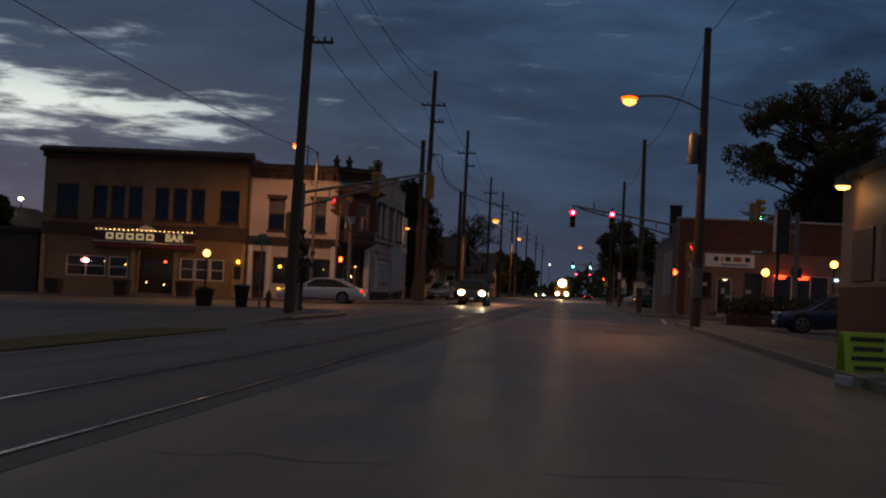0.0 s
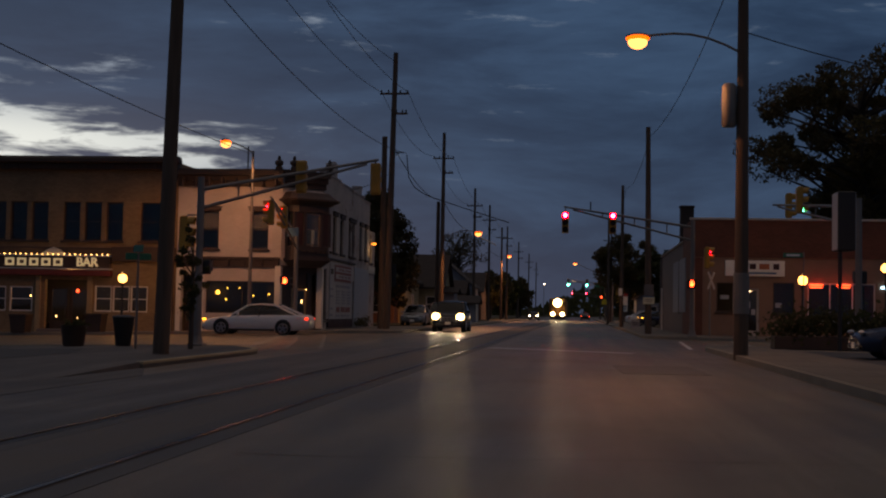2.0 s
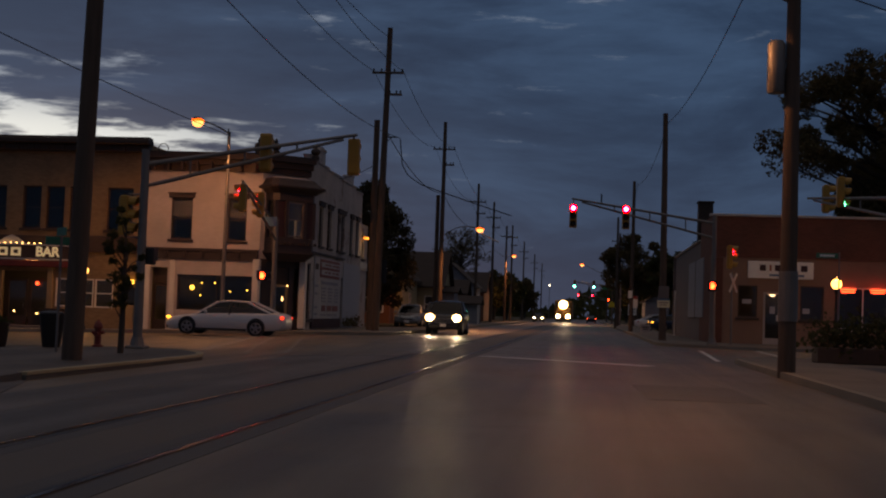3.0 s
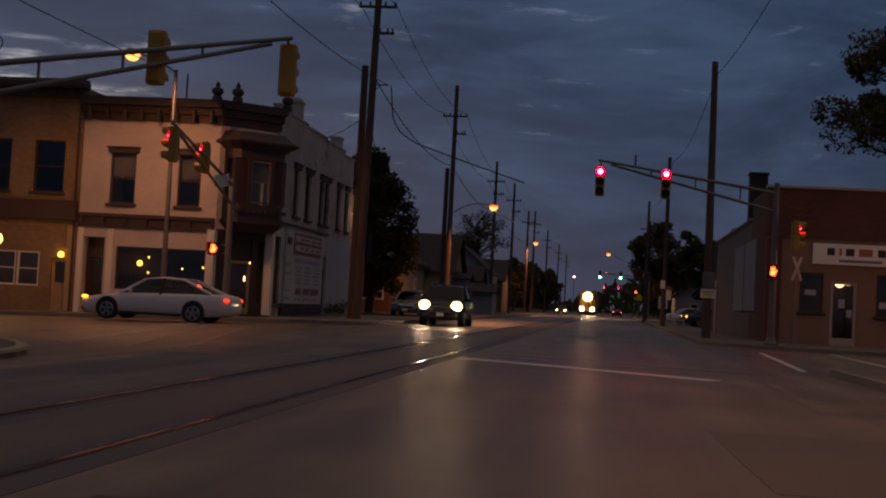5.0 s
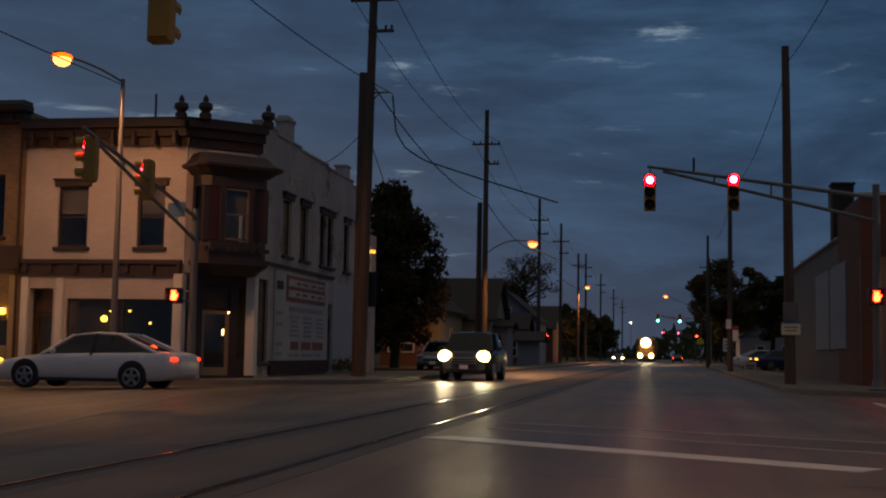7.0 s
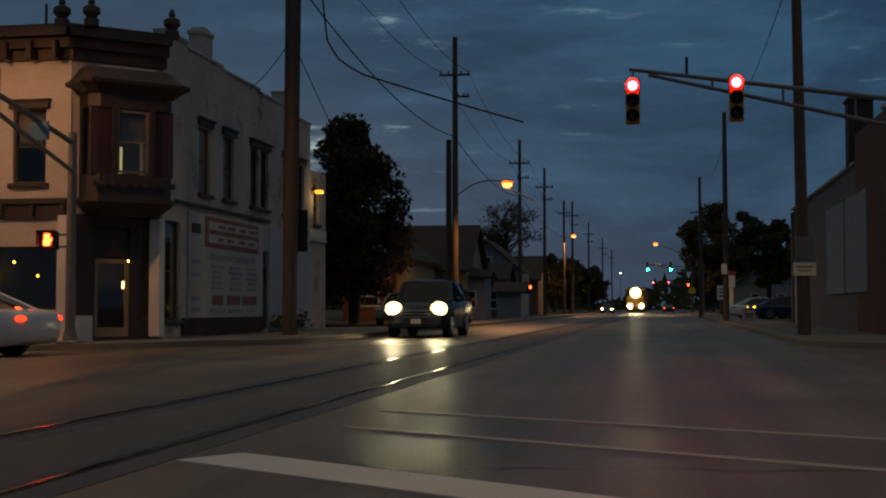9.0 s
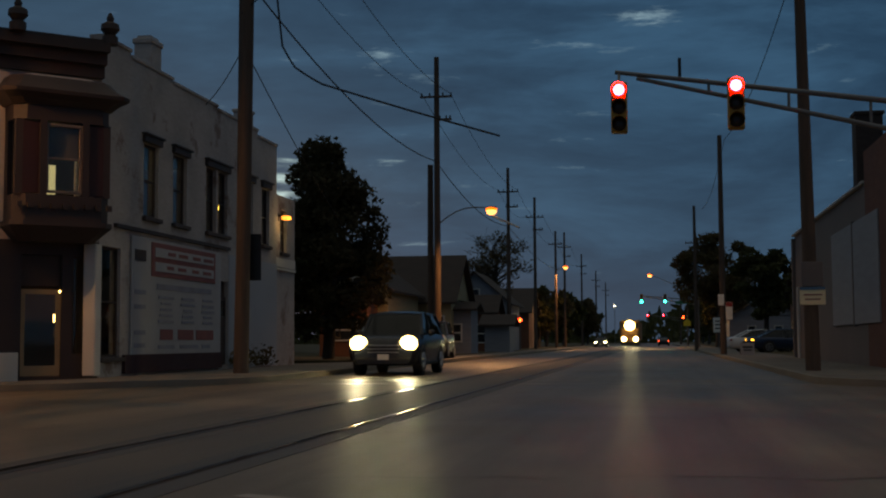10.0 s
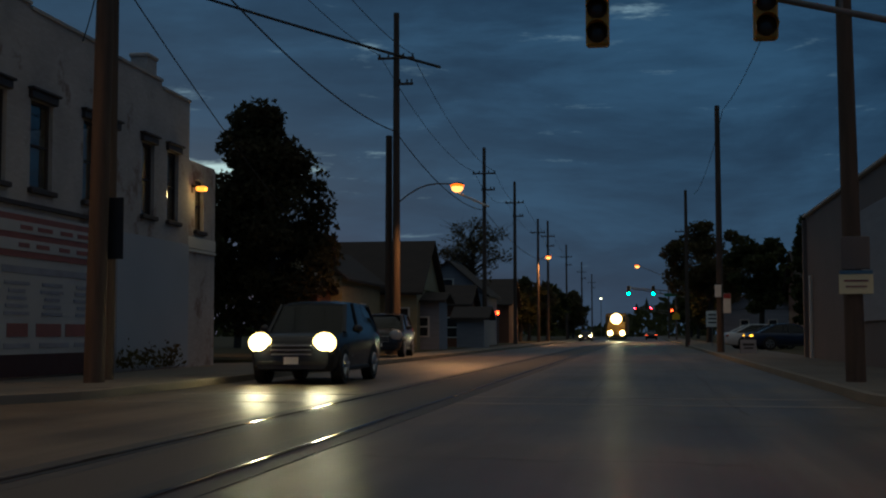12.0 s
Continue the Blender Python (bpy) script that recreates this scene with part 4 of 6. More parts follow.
# long side wall to the street, with its stepped parapet
ms = at_wall(SIDE, 81.2, 90)
V = lambda y: y - 81.2
side_w = [(83.95, 85.0), (86.1, 87.2), (88.85, 89.75), (89.95, 90.85), (92.6, 93.5), (94.5, 95.4)]
holes = [(V(a), V(c), 4.4, 6.45) for a, c in side_w] + [(V(81.3), V(82.5), 0.55, 3.4), (V(90.15), V(90.95), 0.2, 2.9)]
part("side_wall", wall(15.1, 8.1, holes, 0.3, -0.2).turn(ms), "flaking_wall", cornr)
for y0, y1, z in ((81.2, 83.0, 8.75), (83.0, 86.0, 8.6), (86.0, 89.8, 8.5), (89.8, 94.0, 8.4), (94.0, 96.3, 8.2)):
    part("parapet", Build().box((V((y0 + y1) / 2), 0.15, (8.1 + z) / 2), (y1 - y0, 0.3, z - 8.1)).turn(ms), "flaking_wall", cornr)
    part("parapet_cap", Build().box((V((y0 + y1) / 2), 0.15, z + 0.04), (y1 - y0, 0.4, 0.08)).turn(ms), "flaking_wall", cornr)
part("chimney", Build().box((V(84.9), 0.32, 8.95), (0.75, 0.5, 1.1)).box((V(84.9), 0.32, 9.45), (0.86, 0.6, 0.16), bev=0.03).box((V(84.9), 0.32, 9.57), (0.6, 0.4, 0.1)).turn(ms), "flaking_wall", cornr)
part("chimney", Build().box((V(93.6), 0.4, 8.7), (0.7, 0.5, 0.7)).box((V(93.6), 0.4, 9.05), (0.8, 0.6, 0.12), bev=0.03).turn(ms), "flaking_wall", cornr)
for a, c in side_w:
    window(cornr, ms, V(a), V(c), 4.4, 6.45, "rose_trim", 0.14, (0, 1), "rose_trim", True, 0.4 if a > 93 else 0)
window(cornr, ms, V(81.3), V(82.5), 0.55, 3.4, "rose_trim", 0.12, (0, 1), "", True)
door(cornr, ms, V(90.15), V(90.95), 0.2, 2.4, "brown_trim", 0.1, 0.1)
part("transom", Build().box((V(90.55), 0.15, 2.65), (0.8, 0.04, 0.5)).turn(ms), "brown_trim", cornr)
part("painted_facing", Build().box((V(93.65), -0.012, 1.95), (5.3, 0.024, 3.7), bev=0.004).turn(ms), "blue_white_paint", cornr, "smooth pale bluish paint on the lower wall")
part("side_belt", Build().box((V(86.5), -0.05, 3.98), (8.9, 0.1, 0.1)).turn(ms), "rose_trim", cornr)
part("foot_board", Build().box((V(86.4), -0.05, 0.36), (7.5, 0.1, 0.5)).turn(ms), "maroon", cornr)
rear = at_wall(SIDE - 0.06, 96.3, 90)
part("rear_wing", wall(2.5, 6.45, [(0.7, 1.5, 4.3, 5.9)], 0.3, -0.2).turn(rear), "flaking_wall", cornr)
window(cornr, rear, 0.7, 1.5, 4.3, 5.9, "rose_trim", 0.14, (0, 1))
part("wing_band", Build().box((1.25, -0.03, 3.9), (2.5, 0.06, 0.35)).box((1.25, -0.04, 3.65), (2.5, 0.08, 0.08)).turn(rear), "white_trim", cornr)
part("rear_wall", Build().box((-18, 98.7, 3.1), (7.6, 0.3, 6.6)), "flaking_wall", cornr)
part("rear_wall", Build().box((-18, 96.2, 5.0), (7.6, 0.25, 6.2)), "flaking_wall", cornr)
part("roof", Build().box((-18.0, 88.6, 7.5), (7.0, 14.6, 0.2)), "roofing", cornr)
part("wing_roof", Build().box((-18.0, 97.4, 6.3), (7.2, 2.2, 0.2)), "roofing", cornr)
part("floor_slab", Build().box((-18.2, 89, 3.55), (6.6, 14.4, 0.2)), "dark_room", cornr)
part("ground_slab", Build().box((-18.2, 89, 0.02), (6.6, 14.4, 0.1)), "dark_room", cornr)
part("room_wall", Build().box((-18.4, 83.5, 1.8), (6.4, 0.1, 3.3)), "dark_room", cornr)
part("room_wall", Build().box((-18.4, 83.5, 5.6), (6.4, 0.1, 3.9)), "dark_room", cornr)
part("aerial", Build().tube((-19.2, 84, 7.6), (-19.2, 84, 10.4), 0.04, n=6).tube((-19.2, 84, 9.2), (-19.7, 84, 7.6), 0.025, n=6).tube((-19.2, 84, 9.2), (-18.7, 84, 7.6), 0.025, n=6), "dark_metal", cornr)
wl2 = thing("wall_lamp", "lit bracket lamp on the white side wall", "wall lamp", (SIDE - 0.06, 96.75, 5.6))
part("bracket", Build().box((0.12, 0, 0.06), (0.3, 0.1, 0.06)).box((-0.02, 0, 0), (0.05, 0.16, 0.3)), "dark_metal", wl2)
part("lamp_lens", Build().box((0.3, 0, -0.03), (0.3, 0.26, 0.14), bev=0.03), "wall_amber", wl2)
# hanging glowing balls standing in for reflections in the shop window
for x, y, z in ((-20.5, 83.1, 2.0), (-19.5, 81.5, 2.23), (-18.85, 81.6, 2.24), (-18.0, 81.4, 1.83), (-17.2, 81.7, 1.92), (-19.8, 82.3, 1.6)):
    pl = thing("pendant_lamp", "small warm glowing ball standing in for a window reflection", "pendant lamp", (x, y, z), group="shop pendants")
    part("shade", Build().ball((0, 0, 0), 0.12 if x < -20 else 0.04, n=10), "shop_glow", pl)
    part("cord", Build().tube((0, 0, 0.05), (0, 0, 3.44 - z), 0.008, n=5), "black", pl)

up_lamp = thing("pendant_lamp", "small warm pendant lamp in the upper room", "pendant lamp", (-16.0, 95.4, 5.85))
part("shade", Build().ball((0, 0, 0), 0.12, n=10), "shop_glow", up_lamp)
part("cord", Build().tube((0, 0, 0.1), (0, 0, 1.55), 0.008, n=5), "black", up_lamp)

# painted boards on the side wall
bd = thing("painted_board", "large white board with red and blue lettering bars", "sign board", (SIDE, 86.4, 0))
part("board", Build().box((-0.0 + 0.035, 0.2, 2.2), (0.05, 7.0, 3.2), bev=0.01), "board_white", bd)
part("red_panel", Build().box((0.075, 0.55, 3.25), (0.03, 5.1, 0.95), bev=0.005), "faded_red", bd)
for z in (3.45, 3.05):
    part("panel_bar", Build().box((0.1, 0.55, z), (0.02, 4.7, 0.26), bev=0.005), "board_white", bd)
for y0, w in ((-1.5, 0.7), (-0.6, 0.9), (0.5, 0.8), (1.5, 1.0)):
    part("writing_bar", Build().box((0.115, y0 + 0.9, 3.45), (0.01, w * 0.8, 0.1)), "faded_red", bd)
    part("writing_bar", Build().box((0.115, y0 + 0.8, 3.05), (0.01, w * 0.7, 0.1)), "faded_red", bd)
part("writing_bar", Build().box((0.07, 0.6, 2.5), (0.012, 4.4, 0.16)), "faded_blue", bd)
for r in range(5):
    for c in range(3):
        part("writing_bar", Build().box((0.07, -0.9 + c * 1.7, 2.2 - r * 0.17), (0.012, 1.15 - 0.13 * ((r * 3 + c * 5) % 4), 0.08)), "faded_blue", bd)
for y0, w in ((-1.3, 0.95), (0.2, 1.25), (1.8, 1.5)):
    part("writing_bar", Build().box((0.07, y0 + 0.45, 1.15), (0.012, w, 0.3)), "faded_red", bd)
for y0, w in ((-1.2, 1.2), (0.6, 1.5), (2.0, 0.7)):
    part("writing_bar", Build().box((0.07, y0 + 0.35, 0.8), (0.012, w, 0.11)), "faded_blue", bd)
for z in (3.3, 2.3, 1.9, 1.2, 0.85):
    part("writing_bar", Build().box((0.07, -2.75, z), (0.012, 0.75, 0.3 if z > 3 else 0.12)), "brown_trim" if z > 3 else "faded_blue", bd)

# ---- the brick shop on the east corner ----


def curve_tube(pts, r, n=8):
    b = Build()
    for a, c in zip(pts, pts[1:]):
        b.tube(a, c, r, n=n)
    return b


EX, EY = 5.92, 84.45
shop = thing("corner_shop", "low red brick corner shop with tan shopfront", "building")
me_ = at_wall(EX, EY, 0)
W = lambda x: x - EX
holes = [(W(7.3), W(8.25), 1.45, 3.05), (W(8.55), W(9.6), 0.1, 2.75), (W(10.35), W(11.5), 1.4, 3.1), (W(12.2), W(15.8), 1.0, 3.1)]
part("front_wall", wall(10.6, 4.45, holes, 0.3, -0.2).turn(me_), "tan_panel", shop)
part("upper_wall", Build().box((5.3, 0.1, 5.48), (10.6, 0.36, 2.06)).turn(me_), "red_brick", shop)
part("corner_pier", Build().box((0.3, -0.03, 2.1), (0.62, 0.1, 4.6)).turn(me_), "red_brick", shop)
part("coping", Build().box((5.3, 0.08, 6.56), (10.8, 0.5, 0.12), bev=0.02).turn(me_), "cap", shop, "pale stone coping catching the light")
window(shop, me_, W(7.3), W(8.25), 1.45, 3.05, "brown_trim", 0.1, (0, 0))
window(shop, me_, W(10.35), W(11.5), 1.4, 3.1, "brown_trim", 0.1, (0, 0))
window(shop, me_, W(12.2), W(15.8), 1.0, 3.1, "white_trim", 0.1, (2, 0))
door(shop, me_, W(8.55), W(9.6), 0.12, 2.75, "cap", 0.85, 0.12)
part("window_note", Build().box((W(7.75), 0.09, 2.25), (0.45, 0.01, 0.22)).turn(me_), "board_white", shop)
part("side_wall", Build().box((EX + 0.15, 87.5, 3.2), (0.3, 5.6, 6.6)), "red_brick", shop)
part("side_wall", Build().box((EX + 0.18, 100.2, 2.75), (0.3, 19.8, 5.6)), "pale_wall", shop)
part("side_coping", Build().box((EX + 0.15, 100.2, 5.6), (0.5, 19.8, 0.1), bev=0.02), "cap", shop)
for y0, y1 in ((88.0, 92.6), (92.75, 97.5)):
    part("boarded_opening", Build().box((EX, (y0 + y1) / 2, 2.98), (0.1, y1 - y0, 3.2), bev=0.02), "siding_grey", shop, "pale grey boarded window opening")
part("boarded_opening", Build().box((EX, 92.68, 2.98), (0.14, 0.12, 3.3), bev=0.01), "pale_wall", shop)
part("downpipe", Build().tube((EX - 0.1, 108, 0.1), (EX - 0.1, 108, 3.2), 0.07, n=8), "white_trim", shop)
part("rear_wall", Build().box((12, 110, 2.7), (12.4, 0.3, 5.5)), "pale_wall", shop)
part("east_wall", Build().box((16.4, 97, 3.0), (0.3, 25, 6.0)), "red_brick", shop)
part("roof", Build().box((11.2, 97.2, 5.4), (10.2, 25.2, 0.15)), "roofing", shop)
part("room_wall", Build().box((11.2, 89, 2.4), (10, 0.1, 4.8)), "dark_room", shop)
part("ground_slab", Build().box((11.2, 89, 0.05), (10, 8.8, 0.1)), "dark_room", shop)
part("chimney", Build().box((6.2, 91.2, 6.7), (0.8, 0.8, 2.2), bev=0.02).box((6.2, 91.2, 7.78), (0.9, 0.9, 0.12), bev=0.02), "soot_brick", shop, "square soot-black brick chimney")
for x in (8.5, 11.7):
    part("bulb", Build().ball((x, EY + 0.5, 2.0 + 0.3 * (x > 11)), 0.035, n=8), "bulb", shop)
fs = thing("shop_sign", "white shop sign board with dark red lettering bars", "sign", (9.35, EY, 3.85))
part("board", Build().box((0, -0.09, 0), (3.2, 0.14, 0.86), bev=0.02), "sign_white", fs)
for x, w, mt in ((-0.88, 0.3, "maroon"), (-0.5, 0.1, "rust"), (-0.12, 0.34, "maroon"), (0.5, 0.54, "rust"), (1.14, 0.32, "maroon")):
    part("writing_bar", Build().box((x, -0.17, 0.1), (w, 0.02, 0.3), bev=0.006), mt, fs)
for x, z, w, h in ((9.0, 1.85, 0.26, 0.36), (9.3, 1.45, 0.22, 0.3), (10.65, 1.85, 0.34, 0.26)):
    single("paper_notice", Build().box((x, EY + 0.02, z), (w, 0.008, h)), "board_white", "pale paper notice taped to the glass", "notice")
part("writing_bar", Build().box((0.3, -0.17, -0.26), (1.7, 0.02, 0.1)), "sign_blue", fs)
ns = thing("street_name_sign", "green street name sign with pale bars", "street sign", (9.7, 74.0, 4.1))
part("blade", Build().box((0, 0, 0), (0.9, 0.03, 0.22), bev=0.01), "sign_green", ns)
part("writing_bar", Build().box((0, -0.02, 0), (0.6, 0.012, 0.09)), "sign_white", ns)
part("stem", Build().tube((0.5, 0, -4.0), (0.5, 0, 0.15), 0.03, n=8), "grey_metal", ns)
for x in (12.65, 14.1):
    nb = thing("neon_window_sign", "red glowing neon bar in the shop window", "neon sign", (x, EY - 0.05, 2.93), group="neon bars")
    part("tube", Build().box((0, -0.02, 0.06), (0.75, 0.05, 0.07), bev=0.02).box((0, -0.02, -0.06), (0.65, 0.05, 0.07), bev=0.02), "neon", nb)
single("neon_dot", Build().ball((16.2, EY - 0.1, 2.9), 0.12, (1.4, 0.4, 0.7), 8), "neon_blue", "small blue-white neon light beside the window", "neon sign")
pr = thing("planter_hedge", "dark shrubs in a low dark brown planter", "planter", (8.3, 56.5, 0.13))
part("planter_wall", Build().box((0, 0, 0.22), (4.2, 1.0, 0.44), bev=0.03), "brown_trim", pr)

# ---- low building beside the near parking ground ----
nearb = thing("garage_building", "tan rendered building with brick base and lit gooseneck lamp", "building")
GX = 7.4
part("front_wall", Build().box((GX + 3.3, 37.9, 3.25), (6.6, 0.3, 3.1)), "tan_panel", nearb)
part("brick_base", Build().box((GX + 3.3, 37.88, 0.9), (6.64, 0.4, 1.65)), "red_brick", nearb)
part("side_wall", Build().box((GX + 0.15, 26.9, 3.25), (0.3, 21.7, 3.1)), "tan_panel", nearb)
part("side_base", Build().box((GX + 0.13, 26.9, 0.9), (0.4, 21.9, 1.65)), "red_brick", nearb)
part("east_wall", Build().box((GX + 6.45, 26.9, 2.4), (0.3, 21.7, 4.8)), "tan_panel", nearb)
part("rear_wall", Build().box((GX + 3.3, 15.95, 2.4), (6.6, 0.3, 4.8)), "tan_panel", nearb)
part("roof", Build().box((GX + 3.3, 27.0, 4.9), (7.0, 23.0, 0.25), bev=0.03), "roofing", nearb)
for wy in (35.0, 31.5, 28.0):
    part("dark_window", Build().box((GX - 0.02, wy, 2.6), (0.06, 2.6, 1.45), bev=0.02), "brown_trim", nearb)
gl = thing("gooseneck_lamp", "lit gooseneck lamp with shallow metal shade", "wall lamp", (GX, 35.6, 4.7))
part("arm", curve_tube([(0, 0, 0), (-0.05, 0, 0.25), (-0.45, 0, 0.3), (-0.5, 0, 0.05)], 0.02, 6), "dark_metal", gl)
part("shade", Build().lathe((-0.5, 0, -0.2), [(0.3, 0), (0.27, 0.03), (0.1, 0.16), (0.05, 0.26)]), "dark_metal", gl)
part("bulb", Build().ball((-0.5, 0, -0.22), 0.2, (1, 1, 0.45), 12), "globe", gl)
af = thing("sandwich_board", "lime green folding pavement sign with dark writing bars", "sign", (3.96, 18.5, 0.02), 8)
for s in (-1, 1):
    hinge = pose(0, s * 0.16, 0.47) @ pose(0, 0, 0, s * 14)
    panel = part("panel", Build().box((0, 0, 0.03), (0.68, 0.03, 0.58), bev=0.01).turn(hinge), "lime", af)
    for i in range(4):
        part("writing_bar", Build().box((0, s * 0.02, 0.22 - i * 0.14), (0.5 - 0.07 * (i % 2), 0.012, 0.06)).turn(hinge), "brown_trim", af)
for fx in (-0.28, 0.28):
    part("foot", Build().box((fx, 0, 0.08), (0.07, 0.62, 0.16), bev=0.02), "board_white", af)
bs = thing("blade_sign", "tall dark box sign with pale sides on a pole", "sign", (8.28, 55.45, 0.13))
part("post", Build().tube((-0.12, 0, 0), (-0.12, 0, 3.3), 0.07, n=10), "dark_metal", bs)
part("box", Build().box((0, 0, 4.17), (0.56, 0.9, 1.9), bev=0.03), "black", bs)
for a in (-1, 1):
    part("face", Build().box((a * 0.285, 0, 4.17), (0.02, 0.84, 1.84), bev=0.006), "board_white", bs, "pale sign face")

# ---- poles ----


def utility_pole(x, y, h, r=0.17, arms=(), short=0.0, old=(-0.42, 0.3), label="tall weathered wooden utility pole", lean=(0, 0)):
    p = thing("utility_pole", label, "utility pole", (x, y, fall(x, y) + 0.1), group="utility poles")
    top = (lean[0], lean[1], h - 0.1 - fall(x, y))
    part("pole", Build().tube((0, 0, -0.3), top, r, r * 0.66, 12), "wood_pole", p, smooth=True)
    for z, length, off in arms:
        part("crossarm", Build().box((off, -0.12, z), (length, 0.09, 0.11), bev=0.01), "wood_pole", p)
        for s in (-1, -0.45, 0.45, 1):
            part("insulator", Build().lathe((off + s * (length / 2 - 0.08), -0.12, z + 0.05), [(0.02, 0), (0.05, 0.04), (0.03, 0.08), (0.055, 0.1), (0.03, 0.16)], 8), "dark_metal", p)
    if short:
        ox, oy = old
        part("old_pole", Build().tube((ox, oy, -0.3), (ox + 0.02, oy, short), r * 0.9, r * 0.75, 12), "wood_pole", p, "sawn-off older pole strapped alongside", smooth=True)
    return p


def cobra(p, base, tip, mat="sodium", sag=0.45):
    """A lamp arm with its head, as parts of the pole p, in the pole's own coordinates."""
    a, t = Vector(base), Vector(tip)
    pts = [a.lerp(t, i / 6) + Vector((0, 0, sag * math.sin(i / 6 * math.pi) * (1 - 0.3 * i / 6))) for i in range(7)]
    part("lamp_arm", curve_tube(pts, 0.035), "grey_metal", p)
    d = (t - a)
    rz = math.degrees(math.atan2(d.y, d.x))
    head = part("lamp_head", Build().ball((0, 0, 0), 0.36, (1, 0.42, 0.3), 14).turn(pose(*t, 0, 0, rz)), "grey_metal", p, smooth=True)
    part("lens", Build().ball((0.02, 0, -0.05), 0.33, (1, 0.8, 0.3), 14).turn(pose(*t, 0, 0, rz)), mat, head, "glowing orange sodium lens", smooth=True)
    part("arc_tube", Build().ball((0.02, 0, -0.15), 0.27, (1, 0.9, 0.72), 16).turn(pose(*t, 0, 0, rz)), "sodium_core", head, "glaring pale core", smooth=True)


utility_pole(-10.62, 44.5, 14.0, 0.21, ((9.85, 1.1, 0.6),), lean=(0.26, 0))
pb = utility_pole(-10.7, 82.1, 15.4, 0.2, ((13.0, 1.6, 0.2), (11.9, 0.9, 0.5)), 10.9, (-0.62, 1.9), lean=(0.22, 0))
part("sign_plate", Build().box((0.2, 0.24, 3.0), (0.5, 0.02, 1.2), bev=0.008), "dark_metal", pb, "bare grey back of a tall street sign")
part("bracket", Build().tube((0, -0.1, 9.75), (0.8, -0.1, 9.75), 0.03, n=6).tube((0, -0.1, 9.3), (0.5, -0.1, 9.72), 0.02, n=6), "dark_metal", pb)
pc = utility_pole(-11.36, 115.2, 15.7, 0.2, ((13.5, 1.7, 0.0), (12.3, 0.9, 0.35)), 10.0)
cobra(pc, (0.1, 0, 6.9), (3.1, -2.2, 7.4))
part("lamp_stay", Build().tube((3.2, -2.3, 7.0), (4.55, -2.7, 6.36), 0.045, n=8), "white_trim", pc, "thin metal stay below the lamp")
for x, y, h in ((-11.7, 150, 14.6), (-11.6, 171, 14.6), (-11.8, 213, 14.8), (-11.9, 252, 14.6), (-11.9, 300, 14.6), (-12, 350, 14.6)):
    p = utility_pole(x, y, h, 0.18, ((h - 2.0, 1.7, 0.0), (h - 3.2, 1.0, 0.3)))
pe = utility_pole(-11.6, 196, 13.5, 0.18, ((11.9, 1.6, 0),))
cobra(pe, (0.1, -0.1, 8.9), (1.15, -0.6, 9.3), sag=0.15)
r1 = utility_pole(4.15, 48.25, 11.5, 0.2, (), label="wooden utility pole with transformer and lamp arm")
cobra(r1, (0, 0, 8.2), (-2.82, -0.15, 8.65), sag=0.35)
part("transformer", Build().lathe((-0.36, 0, 6.2), [(0.17, 0), (0.2, 0.05), (0.2, 1.1), (0.14, 1.18)], 14), "grey_metal", r1, "grey can transformer", smooth=True)
part("band", Build().tube((0, 0, 1.15), (0, 0, 2.25), 0.212, 0.208, 14), "grey_metal", r1, "pale notice sleeve round the pole")
r2 = utility_pole(3.58, 84.06, 11.6, 0.19, (), lean=(-0.12, 0), label="wooden utility pole with two parking signs")
part("sign_plate", Build().box((0.0, -0.24, 1.87), (0.62, 0.02, 0.38), bev=0.01), "sign_cream", r2, "pale parking sign")
part("writing_bar", Build().box((0.0, -0.255, 1.93), (0.44, 0.01, 0.035)).box((0.0, -0.255, 1.82), (0.38, 0.01, 0.03)), "faded_red", r2)
part("sign_plate", Build().box((0.0, -0.24, 2.45), (0.52, 0.02, 0.62), bev=0.01), "pale_wall", r2, "faded grey sign")
part("sign_header", Build().box((0.0, -0.255, 2.09), (0.6, 0.012, 0.07)), "sign_blue", r2)
r4 = utility_pole(3.32, 122, 12.2, 0.18)
part("sign_plate", Build().box((-0.1, -0.24, 3.0), (0.32, 0.02, 0.6), bev=0.01), "sign_white", r4)
part("sign_plate", Build().box((0.32, -0.24, 2.4), (0.36, 0.02, 0.95), bev=0.01), "sign_white", r4)
part("sign_head", Build().box((0.32, -0.256, 2.75), (0.34, 0.01, 0.24)), "sign_red", r4)
for x, y, h in ((2.95, 158, 12.1), (4.0, 190, 12.5), (4.2, 240, 12.5), (4.3, 300, 12.5)):
    utility_pole(x, y, h, 0.17, () if y < 180 else ((h - 1.2, 2.2, 0), (h - 2.2, 2.2, 0)))

# wires, sagging from pole to pole


def wire(a, c, sag, r=0.018, label="thin black overhead cable between poles", n=14):
    a, c = Vector(a), Vector(c)
    cd = bpy.data.curves.new("overhead_wire", "CURVE")
    cd.dimensions, cd.bevel_depth, cd.bevel_resolution = "3D", r, 1
    sp = cd.splines.new("POLY")
    sp.points.add(n)
    for i in range(n + 1):
        k = i / n
        q = a.lerp(c, k)
        sp.points[i].co = (q.x, q.y, q.z - 4 * sag * k * (1 - k), 1)
    cd.materials.append(M["wire"])
    return tagged(new("overhead_wire", cd), label, "overhead wire", "overhead wires")


